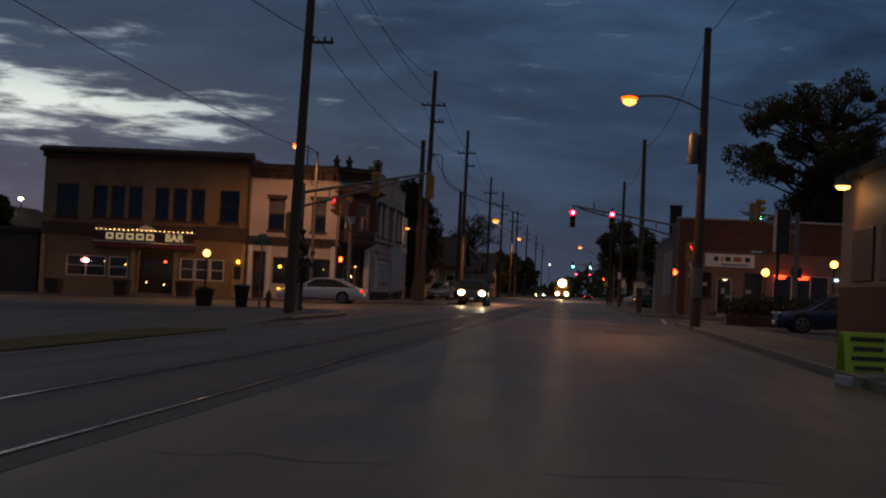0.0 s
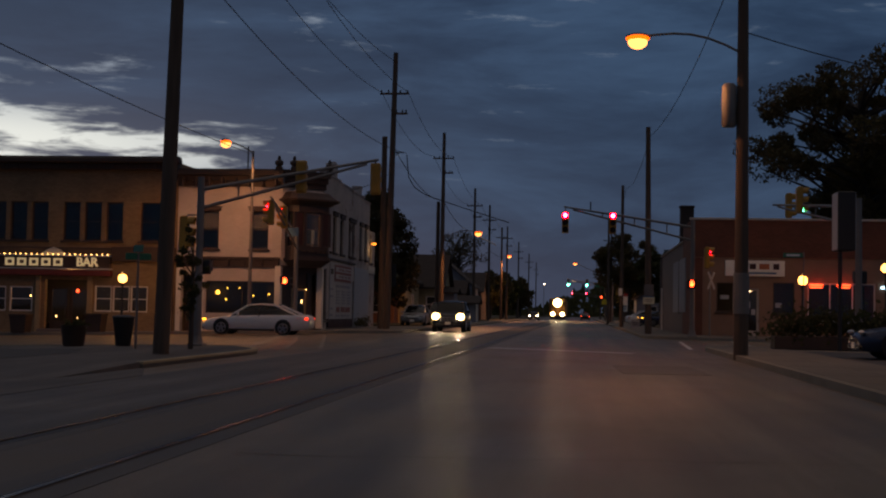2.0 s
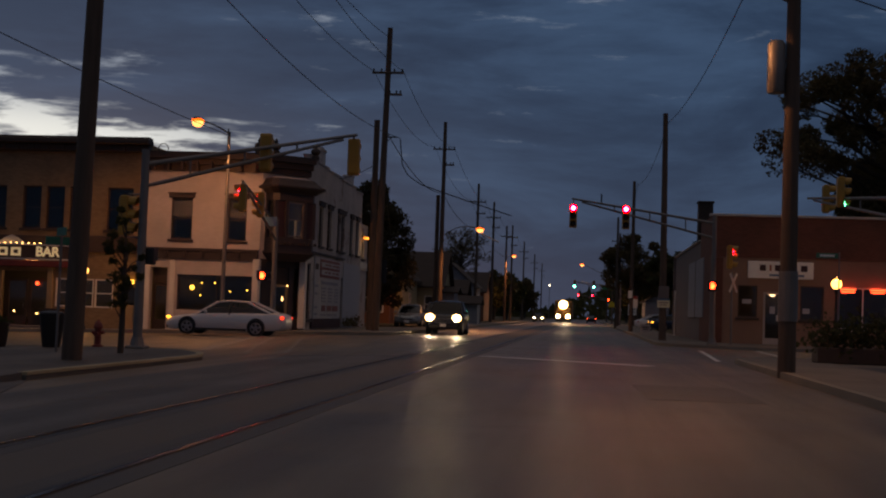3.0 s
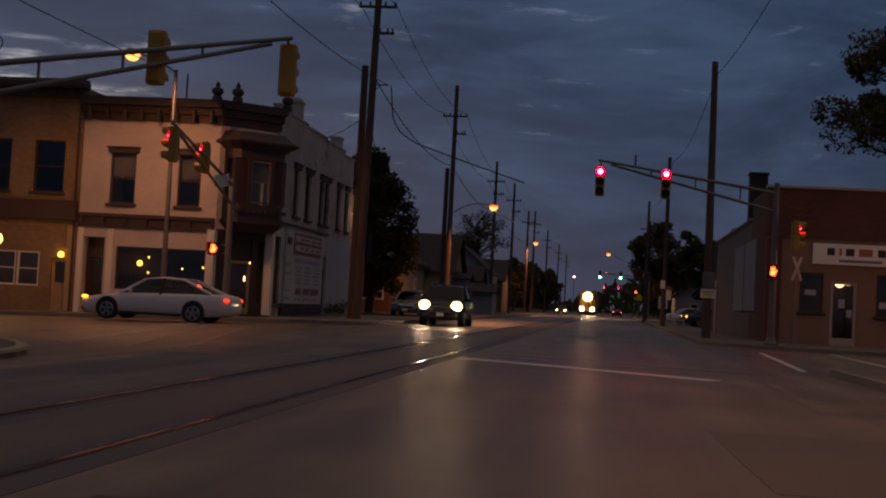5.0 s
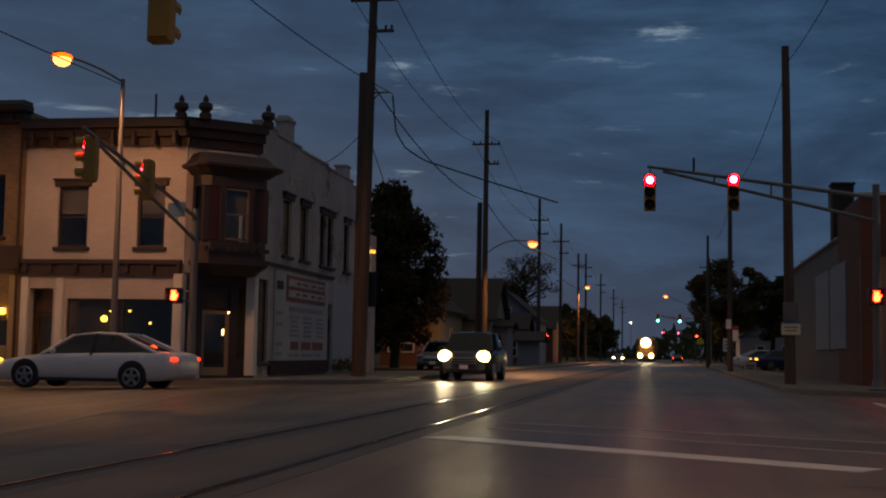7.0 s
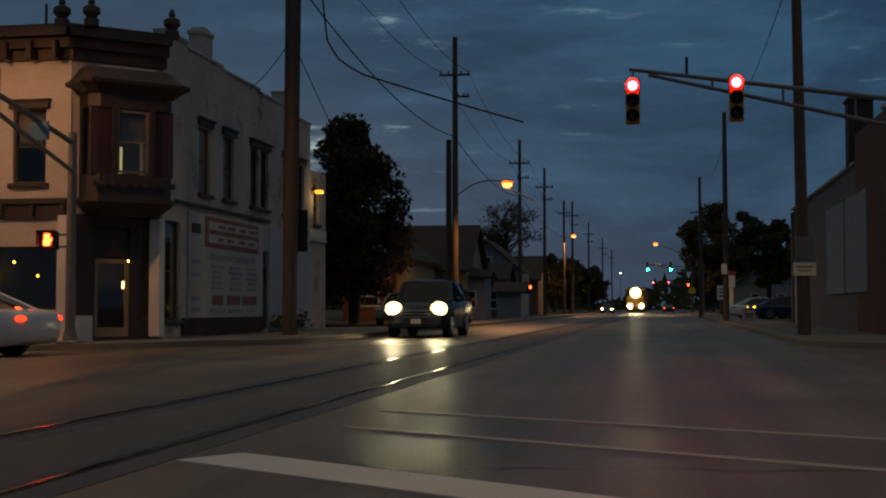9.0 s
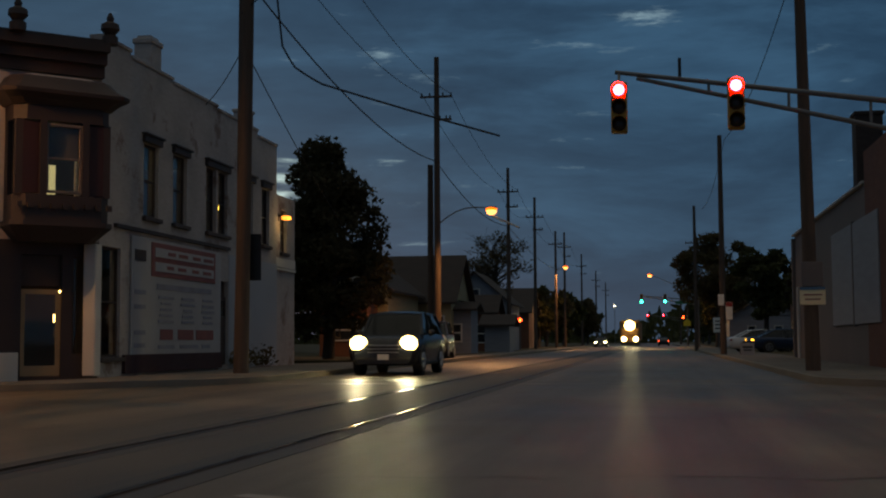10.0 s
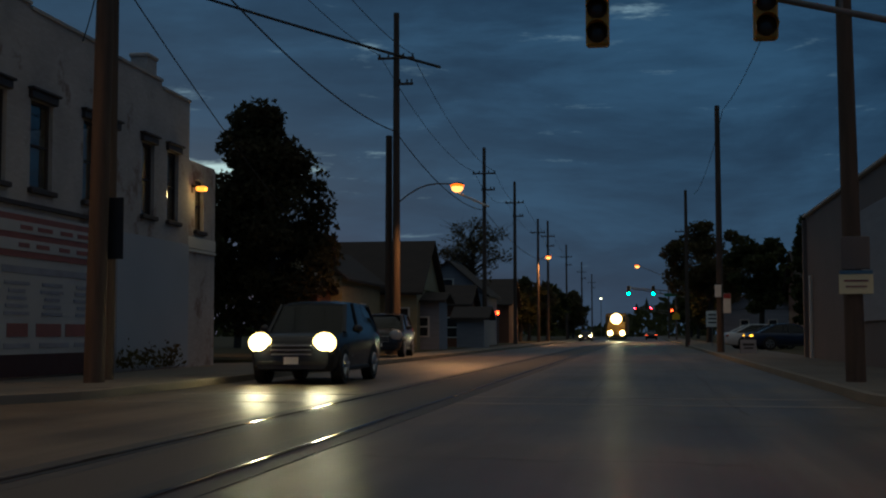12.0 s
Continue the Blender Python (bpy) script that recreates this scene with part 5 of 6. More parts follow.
ARM = ((-10.05, 44.28, 9.9), (-10.5, 81.98, 13.1), (-11.36, 115.1, 13.6), (-11.7, 150, 12.7), (-11.6, 171, 12.7), (-11.8, 213, 12.9), (-11.9, 252, 12.7))
for dxx in (-0.75, 0.75):
    for (a, c) in zip(ARM[1:], ARM[2:]):
        wire((a[0] + dxx, a[1], a[2] + 0.15), (c[0] + dxx, c[1], c[2] + 0.15), 0.9, 0.015)
    wire((-10.5 + dxx, 81.98, 13.2), (-10.3 + dxx, 44.4, 13.7), 1.0, 0.015)
    wire((-10.3 + dxx, 44.4, 13.7), (-10.5 + dxx, 2, 13.7), 1.0, 0.015)
wire((-10.5, 82, 14.9), (-10.3, 44.5, 13.9), 0.8, 0.015)
wire((-10.05, 44.3, 9.9), (-9.75, 82, 9.8), 0.9, 0.015)
wire((-10.05, 44.3, 9.9), (-10.2, 2, 9.6), 0.9, 0.016)
for a, c in (((-9.75, 82, 9.75), (-9.62, 82.05, 8.5)), ((-9.62, 82.05, 8.5), (-9.3, 82.1, 7.95)), ((-9.3, 82.1, 7.95), (-8.6, 82.2, 7.5)), ((-8.6, 82.2, 7.5), (-4.1, 82.7, 6.1))):
    wire(a, c, 0.02, 0.028, "slack black cable hanging over the tracks", 4)
wire((-10.6, 82.1, 8.4), (-15.4, 119.5, 4.6), 0.5, 0.016, "thin black service cable to a house")
wire((-15.3, -2, 9.6), (-16.7, 75.7, 8.9), 0.9, 0.016)
wire((-10.5, 82, 10.2), (-11.36, 115, 10.2), 0.8, 0.025)
wire((-11.36, 115, 10.2), (-11.7, 150, 10.0), 0.8, 0.025)
wire((-11.7, 150, 10.0), (-11.8, 213, 10.0), 1.0, 0.025)
wire((-10.5, 82, 8.8), (-14.3, 89, 8.4), 0.2, 0.015)
wire((4.15, 48.2, 11.2), (3.58, 84, 11.1), 0.8, 0.015)
wire((3.58, 84, 11.1), (3.6, 122, 12.0), 0.8, 0.015)
wire((3.6, 122, 12.0), (3.6, 158, 11.8), 0.8, 0.015)
wire((4.15, 48.2, 8.9), (20, 62, 9.6), 0.6, 0.016)
wire((4.15, 48.2, 11.2), (5.0, 5, 11.2), 0.8, 0.015)

# ---- traffic signals ----


def signal_head(parent, x, y, z, lit=None, rz=0.0, side=False):
    """Three lenses facing -y before the turn; z: the middle."""
    head = new("signal_head")
    head.parent = parent
    head.matrix_basis = pose(x, y, z, 0, 0, rz)
    part("housing", Build().box((0, 0.04, 0), (0.34, 0.22, 1.08), bev=0.03), "signal_yellow", head, "yellow three-section signal housing")
    part("back_cover", Build().box((0, 0.16, 0), (0.26, 0.06, 0.98), bev=0.02), "signal_yellow", head)
    for i, key in enumerate(("red", "amber", "green")):
        zz = 0.357 - i * 0.357
        mat = {"red": "sig_red", "green": "sig_green"}[key] if lit == key else "sig_off"
        lens = part(key + "_lens", Build().ball((0, -0.075, zz), 0.15, (1, 0.3, 1), 14), "sig_red_dim" if mat == "sig_red" else mat, head, smooth=True)
        if mat == "sig_red":
            part("lamp", Build().ball((0, -0.115, zz), 0.115, (1, 0.3, 1), 14), mat, lens, "glaring pale pink lamp", smooth=True)
        vb = Build()
        ring0, ring1 = [], []
        for k in range(9):
            a = radians(-25 + k * 230 / 8)
            ring0.append((0.165 * math.cos(a), -0.07, zz + 0.165 * math.sin(a)))
            ring1.append((0.165 * math.cos(a), -0.32 + 0.10 * (1 - math.sin(a)) / 2, zz + 0.165 * math.sin(a) - 0.01))
        in0 = [(p[0] * 0.94, p[1], zz + (p[2] - zz) * 0.94) for p in ring0]
        in1 = [(p[0] * 0.94, p[1], zz + (p[2] - zz) * 0.94) for p in ring1]
        for k in range(8):
            for q in ((ring0[k], ring0[k + 1], ring1[k + 1], ring1[k]), (in0[k], in1[k], in1[k + 1], in0[k + 1]), (ring1[k], ring1[k + 1], in1[k + 1], in1[k])):
                vb.bm.faces.new([vb.bm.verts.new(v) for v in q])
        part("visor", vb, "signal_yellow", head)
    return head


def ped_head(parent, x, y, z, rz=0.0):
    head = new("walk_signal")
    head.parent = parent
    head.matrix_basis = pose(x, y, z, 0, 0, rz)
    part("housing", Build().box((0, 0.05, 0), (0.44, 0.22, 0.46), bev=0.03), "black", head)
    hb = Build().box((0, -0.075, -0.05), (0.17, 0.02, 0.17), bev=0.03)
    for k in range(4):
        hb.box((-0.06 + k * 0.04, -0.075, 0.09), (0.028, 0.018, 0.14))
    hb.box((0.105, -0.075, 0.0), (0.035, 0.018, 0.13), ry=25)
    part("stop_symbol", hb, "hand_red", head, "orange lit stop symbol")
    part("hood", Build().box((0, -0.12, 0.225), (0.44, 0.2, 0.02)).box((-0.215, -0.1, 0.05), (0.02, 0.16, 0.34)).box((0.215, -0.1, 0.05), (0.02, 0.16, 0.34)), "black", head)
    return head


def mast(x, y, h, tip, z_hi, z_lo, label):
    """A signal mast with a two-tube arm that rises to its tip."""
    base = fall(x, y) + 0.13
    p = thing("signal_mast", label, "traffic signal", (x, y, base), group="signal masts")
    part("pole", Build().tube((0, 0, 0), (0, 0, h - base), 0.13, 0.1, 14), "grey_metal", p, smooth=True)
    part("base_plate", Build().box((0, 0, 0.04), (0.5, 0.5, 0.08), bev=0.02).tube((0, 0, 0.05), (0, 0, 0.3), 0.2, 0.15, 12), "grey_metal", p)
    t = Vector((tip[0] - x, tip[1] - y, tip[2] - base))
    hi, lo = Vector((0, 0, z_hi - base)), Vector((0, 0, z_lo - base))
    part("upper_tube", Build().tube(hi, t, 0.065, 0.045, 10), "grey_metal", p, smooth=True)
    join = hi.lerp(t, 0.93) + Vector((0, 0, -0.08))
    part("lower_tube", Build().tube(lo, join, 0.055, 0.045, 10), "grey_metal", p, smooth=True)
    for k in (0.2, 0.45, 0.7):
        part("strut", Build().tube(hi.lerp(t, k), lo.lerp(join, k / 0.93), 0.03, n=8), "grey_metal", p)
    return p, base


ne, nb_ = mast(5.42, 77.85, 6.0, (-1.05, 77.95, 6.6), 5.62, 4.95, "grey signal mast with red lights over the road")
signal_head(ne, -0.965 - 5.42, -0.22, 5.778 - nb_, "red")
signal_head(ne, 1.422 - 5.42, -0.27, 5.772 - nb_, "red")
part("hanger", Build().tube((-0.965 - 5.42, 0.1, 6.58 - nb_), (-0.965 - 5.42, -0.15, 6.3 - nb_), 0.03, n=8), "grey_metal", ne)
part("hanger", Build().tube((1.422 - 5.42, 0.05, 6.1 - nb_), (1.422 - 5.42, -0.15, 6.1 - nb_), 0.03, n=8), "grey_metal", ne)
part("spike", Build().tube((0.3 - 5.42, 0.1, 6.4 - nb_), (0.3 - 5.42, 0.1, 6.85 - nb_), 0.035, n=8), "dark_metal", ne)
ped_head(ne, 5.36 - 5.42, -0.25, 2.77 - nb_)
signal_head(ne, 0.75, -0.1, 4.1 - nb_, "red", 90)
sw, sb_ = mast(-12.2, 52.6, 5.3, (-7.1, 56.15, 6.3), 4.9, 4.3, "grey signal mast with yellow heads seen from behind")
signal_head(sw, -7.2 + 12.2, 56.2 - 52.6 + 0.15, 5.66 - sb_, None, 180)
signal_head(sw, -9.45 + 12.2, 54.6 - 52.6 + 0.2, 5.55 - sb_, None, 180)
part("hanger", Build().tube((5.0, 3.5, 6.28 - sb_), (5.0, 3.75, 6.15 - sb_), 0.03, n=8), "grey_metal", sw)
part("loop", curve_tube([(0.45 + 0.14 * math.cos(a * 0.7), 0.1, 5.35 - sb_ + 0.14 * math.sin(a * 0.7)) for a in range(10)], 0.012, 5), "dark_metal", sw)
ped_head(sw, 0.1, 0.25, 2.5, 180)
signal_head(sw, -0.46, 0.0, 3.5 - sb_, None, 90)
part("side_bracket", Build().tube((-0.42, 0, 4.08 - sb_), (0, 0, 4.08 - sb_), 0.025, n=8).tube((-0.42, 0, 2.92 - sb_), (0, 0, 2.92 - sb_), 0.025, n=8), "grey_metal", sw)
cs_ = thing("street_name_sign", "green street name blades on a thin post", "street sign", (-12.9, 49.0, fall(-12.9, 49) + 0.13))
part("post", Build().tube((0, 0, 0), (0, 0, 2.79), 0.035, n=8), "grey_metal", cs_)
part("blade", Build().box((0, 0, 2.67), (0.75, 0.03, 0.2), bev=0.008, rz=35), "sign_green", cs_)
part("blade", Build().box((0, 0, 2.9), (0.75, 0.03, 0.2), bev=0.008, rz=-50), "sign_green", cs_)
nw, nwb = mast(-14.52, 76.4, 5.2, (-13.5, 66.8, 5.95), 4.95, 4.25, "grey signal mast with lights for the side street")
signal_head(nw, -13.72 + 14.52, 67.6 - 76.4, 5.35 - nwb, "red", -90)
signal_head(nw, -14.12 + 14.52, 71.8 - 76.4, 5.45 - nwb, "red", -90)
ped_head(nw, -0.5, -0.2, 2.55 - nwb)
part("side_bracket", Build().tube((-0.48, -0.08, 2.7 - nwb), (0, 0, 2.7 - nwb), 0.025, n=8).tube((-0.48, -0.08, 2.4 - nwb), (0, 0, 2.4 - nwb), 0.025, n=8), "grey_metal", nw)
part("street_sign", Build().box((0.35, -2.35, 4.9 - nwb), (0.7, 0.03, 0.42), bev=0.01, rz=-25), "sign_blue", nw, "small blue street sign")
se, seb = mast(9.5, 59.0, 5.4, (8.2, 70.0, 6.1), 5.1, 4.4, "grey signal mast with yellow heads over the side street")
signal_head(se, 8.45 - 9.5 + 0.2, 65.7 - 59.0, 5.93 - seb, "green", 90)
signal_head(se, 8.6 - 9.5 + 0.2, 69.3 - 59.0, 6.02 - seb, None, 90)
ped_head(se, 0.1, 0.25, 2.5, 180)
# the next crossings up the street
fm, fb_ = mast(4.6, 203, 6.0, (-2.1, 203, 6.2), 5.6, 5.0, "far signal mast with green lights")
signal_head(fm, -2.0 - 4.6, -0.2, 5.85 - fb_, "green")
signal_head(fm, 0.75 - 4.6, -0.2, 5.85 - fb_, "green")
part("street_sign", Build().box((-1.7, -0.1, 5.35 - fb_), (1.9, 0.03, 0.35), bev=0.01), "sign_green", fm)
cobra(fm, (0, 0.1, 5.8), (-5.6, 4.0, 8.8), sag=0.2)
fm2, fb2 = mast(4.8, 330, 6.2, (-2.4, 330, 6.5), 5.7, 5.1, "distant signal mast with red lights")
signal_head(fm2, -2.2 - 4.8, -0.2, 6.0 - fb2, "red")
signal_head(fm2, 1.2 - 4.8, -0.2, 6.0 - fb2, "red")

# street lamp on the north-west corner
lp = thing("street_lamp", "tall metal street lamp with glowing orange head", "street lamp", (-16.7, 75.7, fall(-16.7) + 0.13))
lz = fall(-16.7) + 0.13
part("pole", Build().tube((0, 0, 0), (0, 0, 9.1), 0.11, 0.06, 12), "grey_metal", lp, smooth=True)
part("base_plate", Build().box((0, 0, 0.04), (0.4, 0.4, 0.08), bev=0.02), "grey_metal", lp)
cobra(lp, (0, 0, 9.0), (-0.7, -2.5, 9.25 - lz), sag=0.1)


def globe_lamp(x, y, top, label="black post lamp with glowing yellow globe"):
    z = fall(x) + 0.13
    p = thing("globe_lamp", label, "street lamp", (x, y, z), group="globe lamps")
    h = top - z
    part("post", Build().lathe((0, 0, 0), [(0.2, 0), (0.2, 0.1), (0.13, 0.2), (0.12, 0.6), (0.07, 0.7), (0.05, h - 0.45), (0.09, h - 0.34), (0.09, h - 0.2)]), "black", p, smooth=True)
    part("globe", Build().ball((0, 0, h), 0.225, (1, 1, 1.05), 18), "globe", p, "glowing yellow glass globe", smooth=True)
    part("cap", Build().lathe((0, 0, h + 0.21), [(0.1, 0), (0.08, 0.05), (0.03, 0.12)]), "black", p)
    return p


for x, y, z in ((-23.4, 75.9, 2.53), (-37.2, 75.9, 2.6), (10.6, 76.6, 3.0), (14.75, 77.6, 3.7)):
    globe_lamp(x, y, z)

# ---- vehicles: the front looks towards -y before the turn ----


def vehicle(name, label, x, y, rz, paint, L=4.9, W=1.86, H=1.46, tall=False, head="lens_off", tail="tail_off", z=0.0, category="car"):
    v = thing(name, label, category, (x, y, z), rz)
    hw = W / 2
    if tall:
        st = [(0.0, 0.84, 0.80, 0.32), (0.03, 0.94, 0.98, 0.28), (0.10, 0.985, 1.05, 0.26), (0.27, 1.0, 1.12, 0.25), (0.5, 1.0, 1.14, 0.25), (0.8, 1.0, 1.15, 0.25), (0.96, 0.98, 1.13, 0.3), (1.0, 0.93, 1.0, 0.38)]
        cab = [(0.25, 1.08, 0.92), (0.37, H - 0.06, 0.76), (0.5, H, 0.74), (0.85, H - 0.03, 0.74), (0.985, 1.12, 0.88)]
        wr, axles = 0.37, (0.18, 0.79)
    else:
        st = [(0.0, 0.78, 0.58, 0.27), (0.025, 0.91, 0.68, 0.22), (0.10, 0.97, 0.76, 0.2), (0.29, 1.0, 0.90, 0.2), (0.5, 1.0, 0.93, 0.2), (0.78, 1.0, 0.96, 0.2), (0.93, 0.96, 0.96, 0.26), (0.975, 0.89, 0.92, 0.3), (0.993, 0.78, 0.84, 0.36), (1.0, 0.62, 0.72, 0.44)]
        cab = [(0.27, 0.87, 0.90), (0.43, H - 0.05, 0.68), (0.53, H, 0.66), (0.68, H - 0.03, 0.66), (0.88, 0.95, 0.84)]
        wr, axles = 0.33, (0.19, 0.77)
    b = Build()
    rings = []
    for f, w, zt, zb in st:
        a, yy = hw * w, (f - 0.5) * L
        half = [(a * 0.86, zb), (a * 0.97, zb + 0.1), (a, (zb + zt) / 2), (a * 0.985, zt - 0.13), (a * 0.90, zt - 0.02), (a * 0.5, zt + 0.02)]
        rings.append([(px, yy, pz) for px, pz in half] + [(-px, yy, pz) for px, pz in reversed(half)])
    part("body", b.loft(rings), paint, v, smooth=True)
    cr = []
    for f, h, w in cab:
        yy, base = (f - 0.5) * L, (0.84 if not tall else 1.05)
        h = max(h, base + 0.03)
        cr.append([(hw * 0.92, yy, base), (hw * (0.92 * 0.3 + w * 0.7), yy, base + (h - base) * 0.7), (hw * w, yy, h - 0.02), (hw * w * 0.5, yy, h + 0.01), (-hw * w * 0.5, yy, h + 0.01), (-hw * w, yy, h - 0.02), (-hw * (0.92 * 0.3 + w * 0.7), yy, base + (h - base) * 0.7), (-hw * 0.92, yy, base)])
    part("cabin_glass", Build().loft(cr), "car_glass", v, "dark tinted car windows", smooth=True)
    rf = []
    for f, h, w in cab[1:4]:
        yy = (f - 0.5) * L
        rf.append([(hw * w * 1.02, yy, h - 0.05), (hw * w * 0.98, yy, h + 0.005), (hw * w * 0.5, yy, h + 0.035), (-hw * w * 0.5, yy, h + 0.035), (-hw * w * 0.98, yy, h + 0.005), (-hw * w * 1.02, yy, h - 0.05)])
    part("roof", Build().loft(rf), paint, v, smooth=True)
    base = 0.84 if not tall else 1.05
    for s in (-1, 1):
        for (f0, h0, w0), (f1, h1, w1) in ((cab[0], cab[1]), (cab[4], cab[3])):
            p0, p1 = (s * hw * w0 * 0.97, (f0 - 0.5) * L, max(h0, base)), (s * hw * w1 * 1.0, (f1 - 0.5) * L, h1 - 0.01)
            part("pillar", Build().tube(p0, p1, 0.05, 0.045, 6), paint, v)
        mid_f, mid_h = cab[2][0], cab[2][1]
        part("pillar", Build().tube((s * hw * 0.925, (mid_f - 0.49) * L, base), (s * hw * cab[2][2] * 1.01, (mid_f - 0.48) * L, mid_h - 0.02), 0.04, 0.035, 6), "black", v)
        part("mirror", Build().ball((s * (hw + 0.1), (cab[0][0] - 0.42) * L, base + 0.12), 0.12, (1, 0.6, 0.75), 8), paint, v, smooth=True)
        part("headlight", Build().ball((s * hw * 0.73, -0.485 * L, 0.70 if not tall else 0.87), 0.17 if not tall else 0.23, (1.1, 0.5, 0.34 if not tall else 0.95), 14), head, v, smooth=True)
        # lit headlamps: yellow ball round a white core imitates the glare halo
        if head == "head":
            hl = [o for o in v.children if o.name.startswith("headlight")][-1]
            part("bulb", Build().ball((s * hw * 0.73, -0.497 * L, 0.70 if not tall else 0.87), 0.13 if not tall else 0.16, (1.1, 0.6, 0.4 if not tall else 0.95), 12), "head_core", hl, "glaring pale headlamp core", smooth=True)
        part("taillight", Build().ball((s * hw * 0.79, 0.478 * L, 0.79 if not tall else 0.98), 0.19, (0.75, 0.55, 0.36 if not tall else 1.1), 12), tail, v, smooth=True)
        part("sill", Build().box((s * (hw - 0.03), -0.03 * L, 0.25 if not tall else 0.32), (0.05, 0.44 * L, 0.09), bev=0.015), "black", v)
        for f in axles:
            yy = (f - 0.5) * L
            part("wheel_arch", Build().tube((s * (hw - 0.2), yy, wr + 0.045), (s * (hw + 0.002), yy, wr + 0.045), wr + 0.045, n=24), "black", v, smooth=True)
            wh_ = part("wheel", Build().tube((s * (hw - 0.24), yy, wr), (s * (hw + 0.005), yy, wr), wr, n=20), "tyre", v, smooth=True)
            rb = Build().tube((s * (hw - 0.02), yy, wr), (s * (hw + 0.015), yy, wr), wr * 0.22, n=10)
            for k in range(5):
                a = k * math.tau / 5 + 0.3
                rb.tube((s * (hw + 0.008), yy, wr), (s * (hw + 0.008), yy + wr * 0.64 * math.cos(a), wr + wr * 0.64 * math.sin(a)), 0.045, n=6)
            for k in range(16):
                a0, a1 = k * math.tau / 16, (k + 1) * math.tau / 16
                rb.tube((s * (hw + 0.008), yy + wr * 0.65 * math.cos(a0), wr + wr * 0.65 * math.sin(a0)), (s * (hw + 0.008), yy + wr * 0.65 * math.cos(a1), wr + wr * 0.65 * math.sin(a1)), 0.025, n=5)
            part("rim", rb, "rim", wh_)
        part("door_handle", Build().box((s * (hw + 0.005), 0.0, base - 0.14), (0.03, 0.2, 0.03), bev=0.008), paint, v)
    part("grille", Build().box((0, -0.492 * L, 0.48 if not tall else 0.72), (W * 0.5, 0.08, 0.14 if not tall else 0.28), bev=0.03), "black", v)
    if tall:
        for k in range(3):
            part("grille_bar", Build().box((0, -0.503 * L, 0.63 + 0.09 * k), (W * 0.46, 0.03, 0.03), bev=0.008), "rim", v)
    part("bumper", Build().box((0, -0.488 * L, 0.32 if not tall else 0.45), (W * 0.82, 0.12, 0.14), bev=0.04), "black", v)
    part("number_plate", Build().box((0, -0.502 * L, 0.36 if not tall else 0.5), (0.31, 0.02, 0.15)), "sign_white", v)
    return v


vehicle("waiting_suv", "dark sport utility vehicle waiting with headlamps on", -7.6, 87.2, 0, "car_dark", 4.75, 1.9, 1.76, True, head="head")
wc = vehicle("white_sedan", "white saloon car turning with its side lamps lit", -15.0, 71.2, -90, "car_white", 5.0, 1.9, 1.43, head="amber", tail="tail", z=-0.09)
for a in (-0.66, 0.66):
    part("fog_lamp", Build().ball((a, -2.41, 0.42), 0.08, (1, 0.6, 0.7), 10), "head_dim", wc, "small white lit fog lamp", smooth=True)
vehicle("parked_sedan", "silver saloon car parked on the verge", -11.9, 104.0, 0, "car_silver", 4.7, 1.8, 1.45, z=0.13)
vehicle("parked_suv", "dark sport utility vehicle parked behind the silver car", -10.75, 110.0, 4, "car_dark", 4.7, 1.85, 1.72, True, z=0.13)
vehicle("parked_sedan", "dark blue saloon car parked beside the low building", 9.3, 47.6, -90, "car_blue", 4.7, 1.8, 1.44, z=0.13)
vehicle("parked_sedan", "dark saloon car parked beyond the brick shop", 7.6, 132, 100, "car_blue", 4.7, 1.8, 1.44, z=0.13, tail="amber")
vehicle("parked_sedan", "pale saloon car parked beyond the brick shop", 6.5, 136, 100, "car_white", 4.6, 1.8, 1.44, z=0.13)
vehicle("oncoming_car", "far oncoming car with headlamps on", -8.1, 232, 0, "car_dark", 4.6, 1.8, 1.45, head="head")
vehicle("leading_car", "far dark car with red tail lamps lit", 0.8, 262, 180, "car_dark", 4.6, 1.8, 1.45, tail="neon")

# the train far down the street
tr = thing("train", "orange street railway train with bright headlamps", "train", (-4.215, 240, 0))
part("body", Build().box((0, 13, 2.35), (3.0, 26, 3.1), bev=0.25), "train", tr)
part("nose", Build().box((0, -0.08, 1.7), (2.7, 0.2, 1.7), bev=0.08), "train", tr)
for x in (-0.85, 0, 0.85):
    part("cab_window", Build().box((x, -0.03, 3.05), (0.7, 0.1, 0.75), bev=0.04), "black", tr)
part("pilot", Build().box((0, 0.1, 0.5), (2.6, 0.5, 0.6), bev=0.1), "black", tr)
# train lamps built oversize, yellow round white, to take in their glare
hl = part("headlamp", Build().ball((0, -0.1, 3.1), 0.8, (1, 0.5, 0.95), 18), "head", tr, smooth=True)
part("bulb", Build().ball((0, -0.3, 3.1), 0.62, (1, 0.5, 0.95), 16), "head_core", hl, "glaring pale headlamp core", smooth=True)
for x in (-0.85, 0.85):
    hl = part("ditch_light", Build().ball((x, -0.2, 1.1), 0.38, (1, 0.5, 1), 12), "head", tr, smooth=True)
    part("bulb", Build().ball((x, -0.3, 1.1), 0.28, (1, 0.5, 1), 12), "head_core", hl, smooth=True)
for y in (3.5, 22):
    part("bogie", Build().box((0, y, 0.5), (2.4, 3.0, 0.55), bev=0.08), "black", tr)

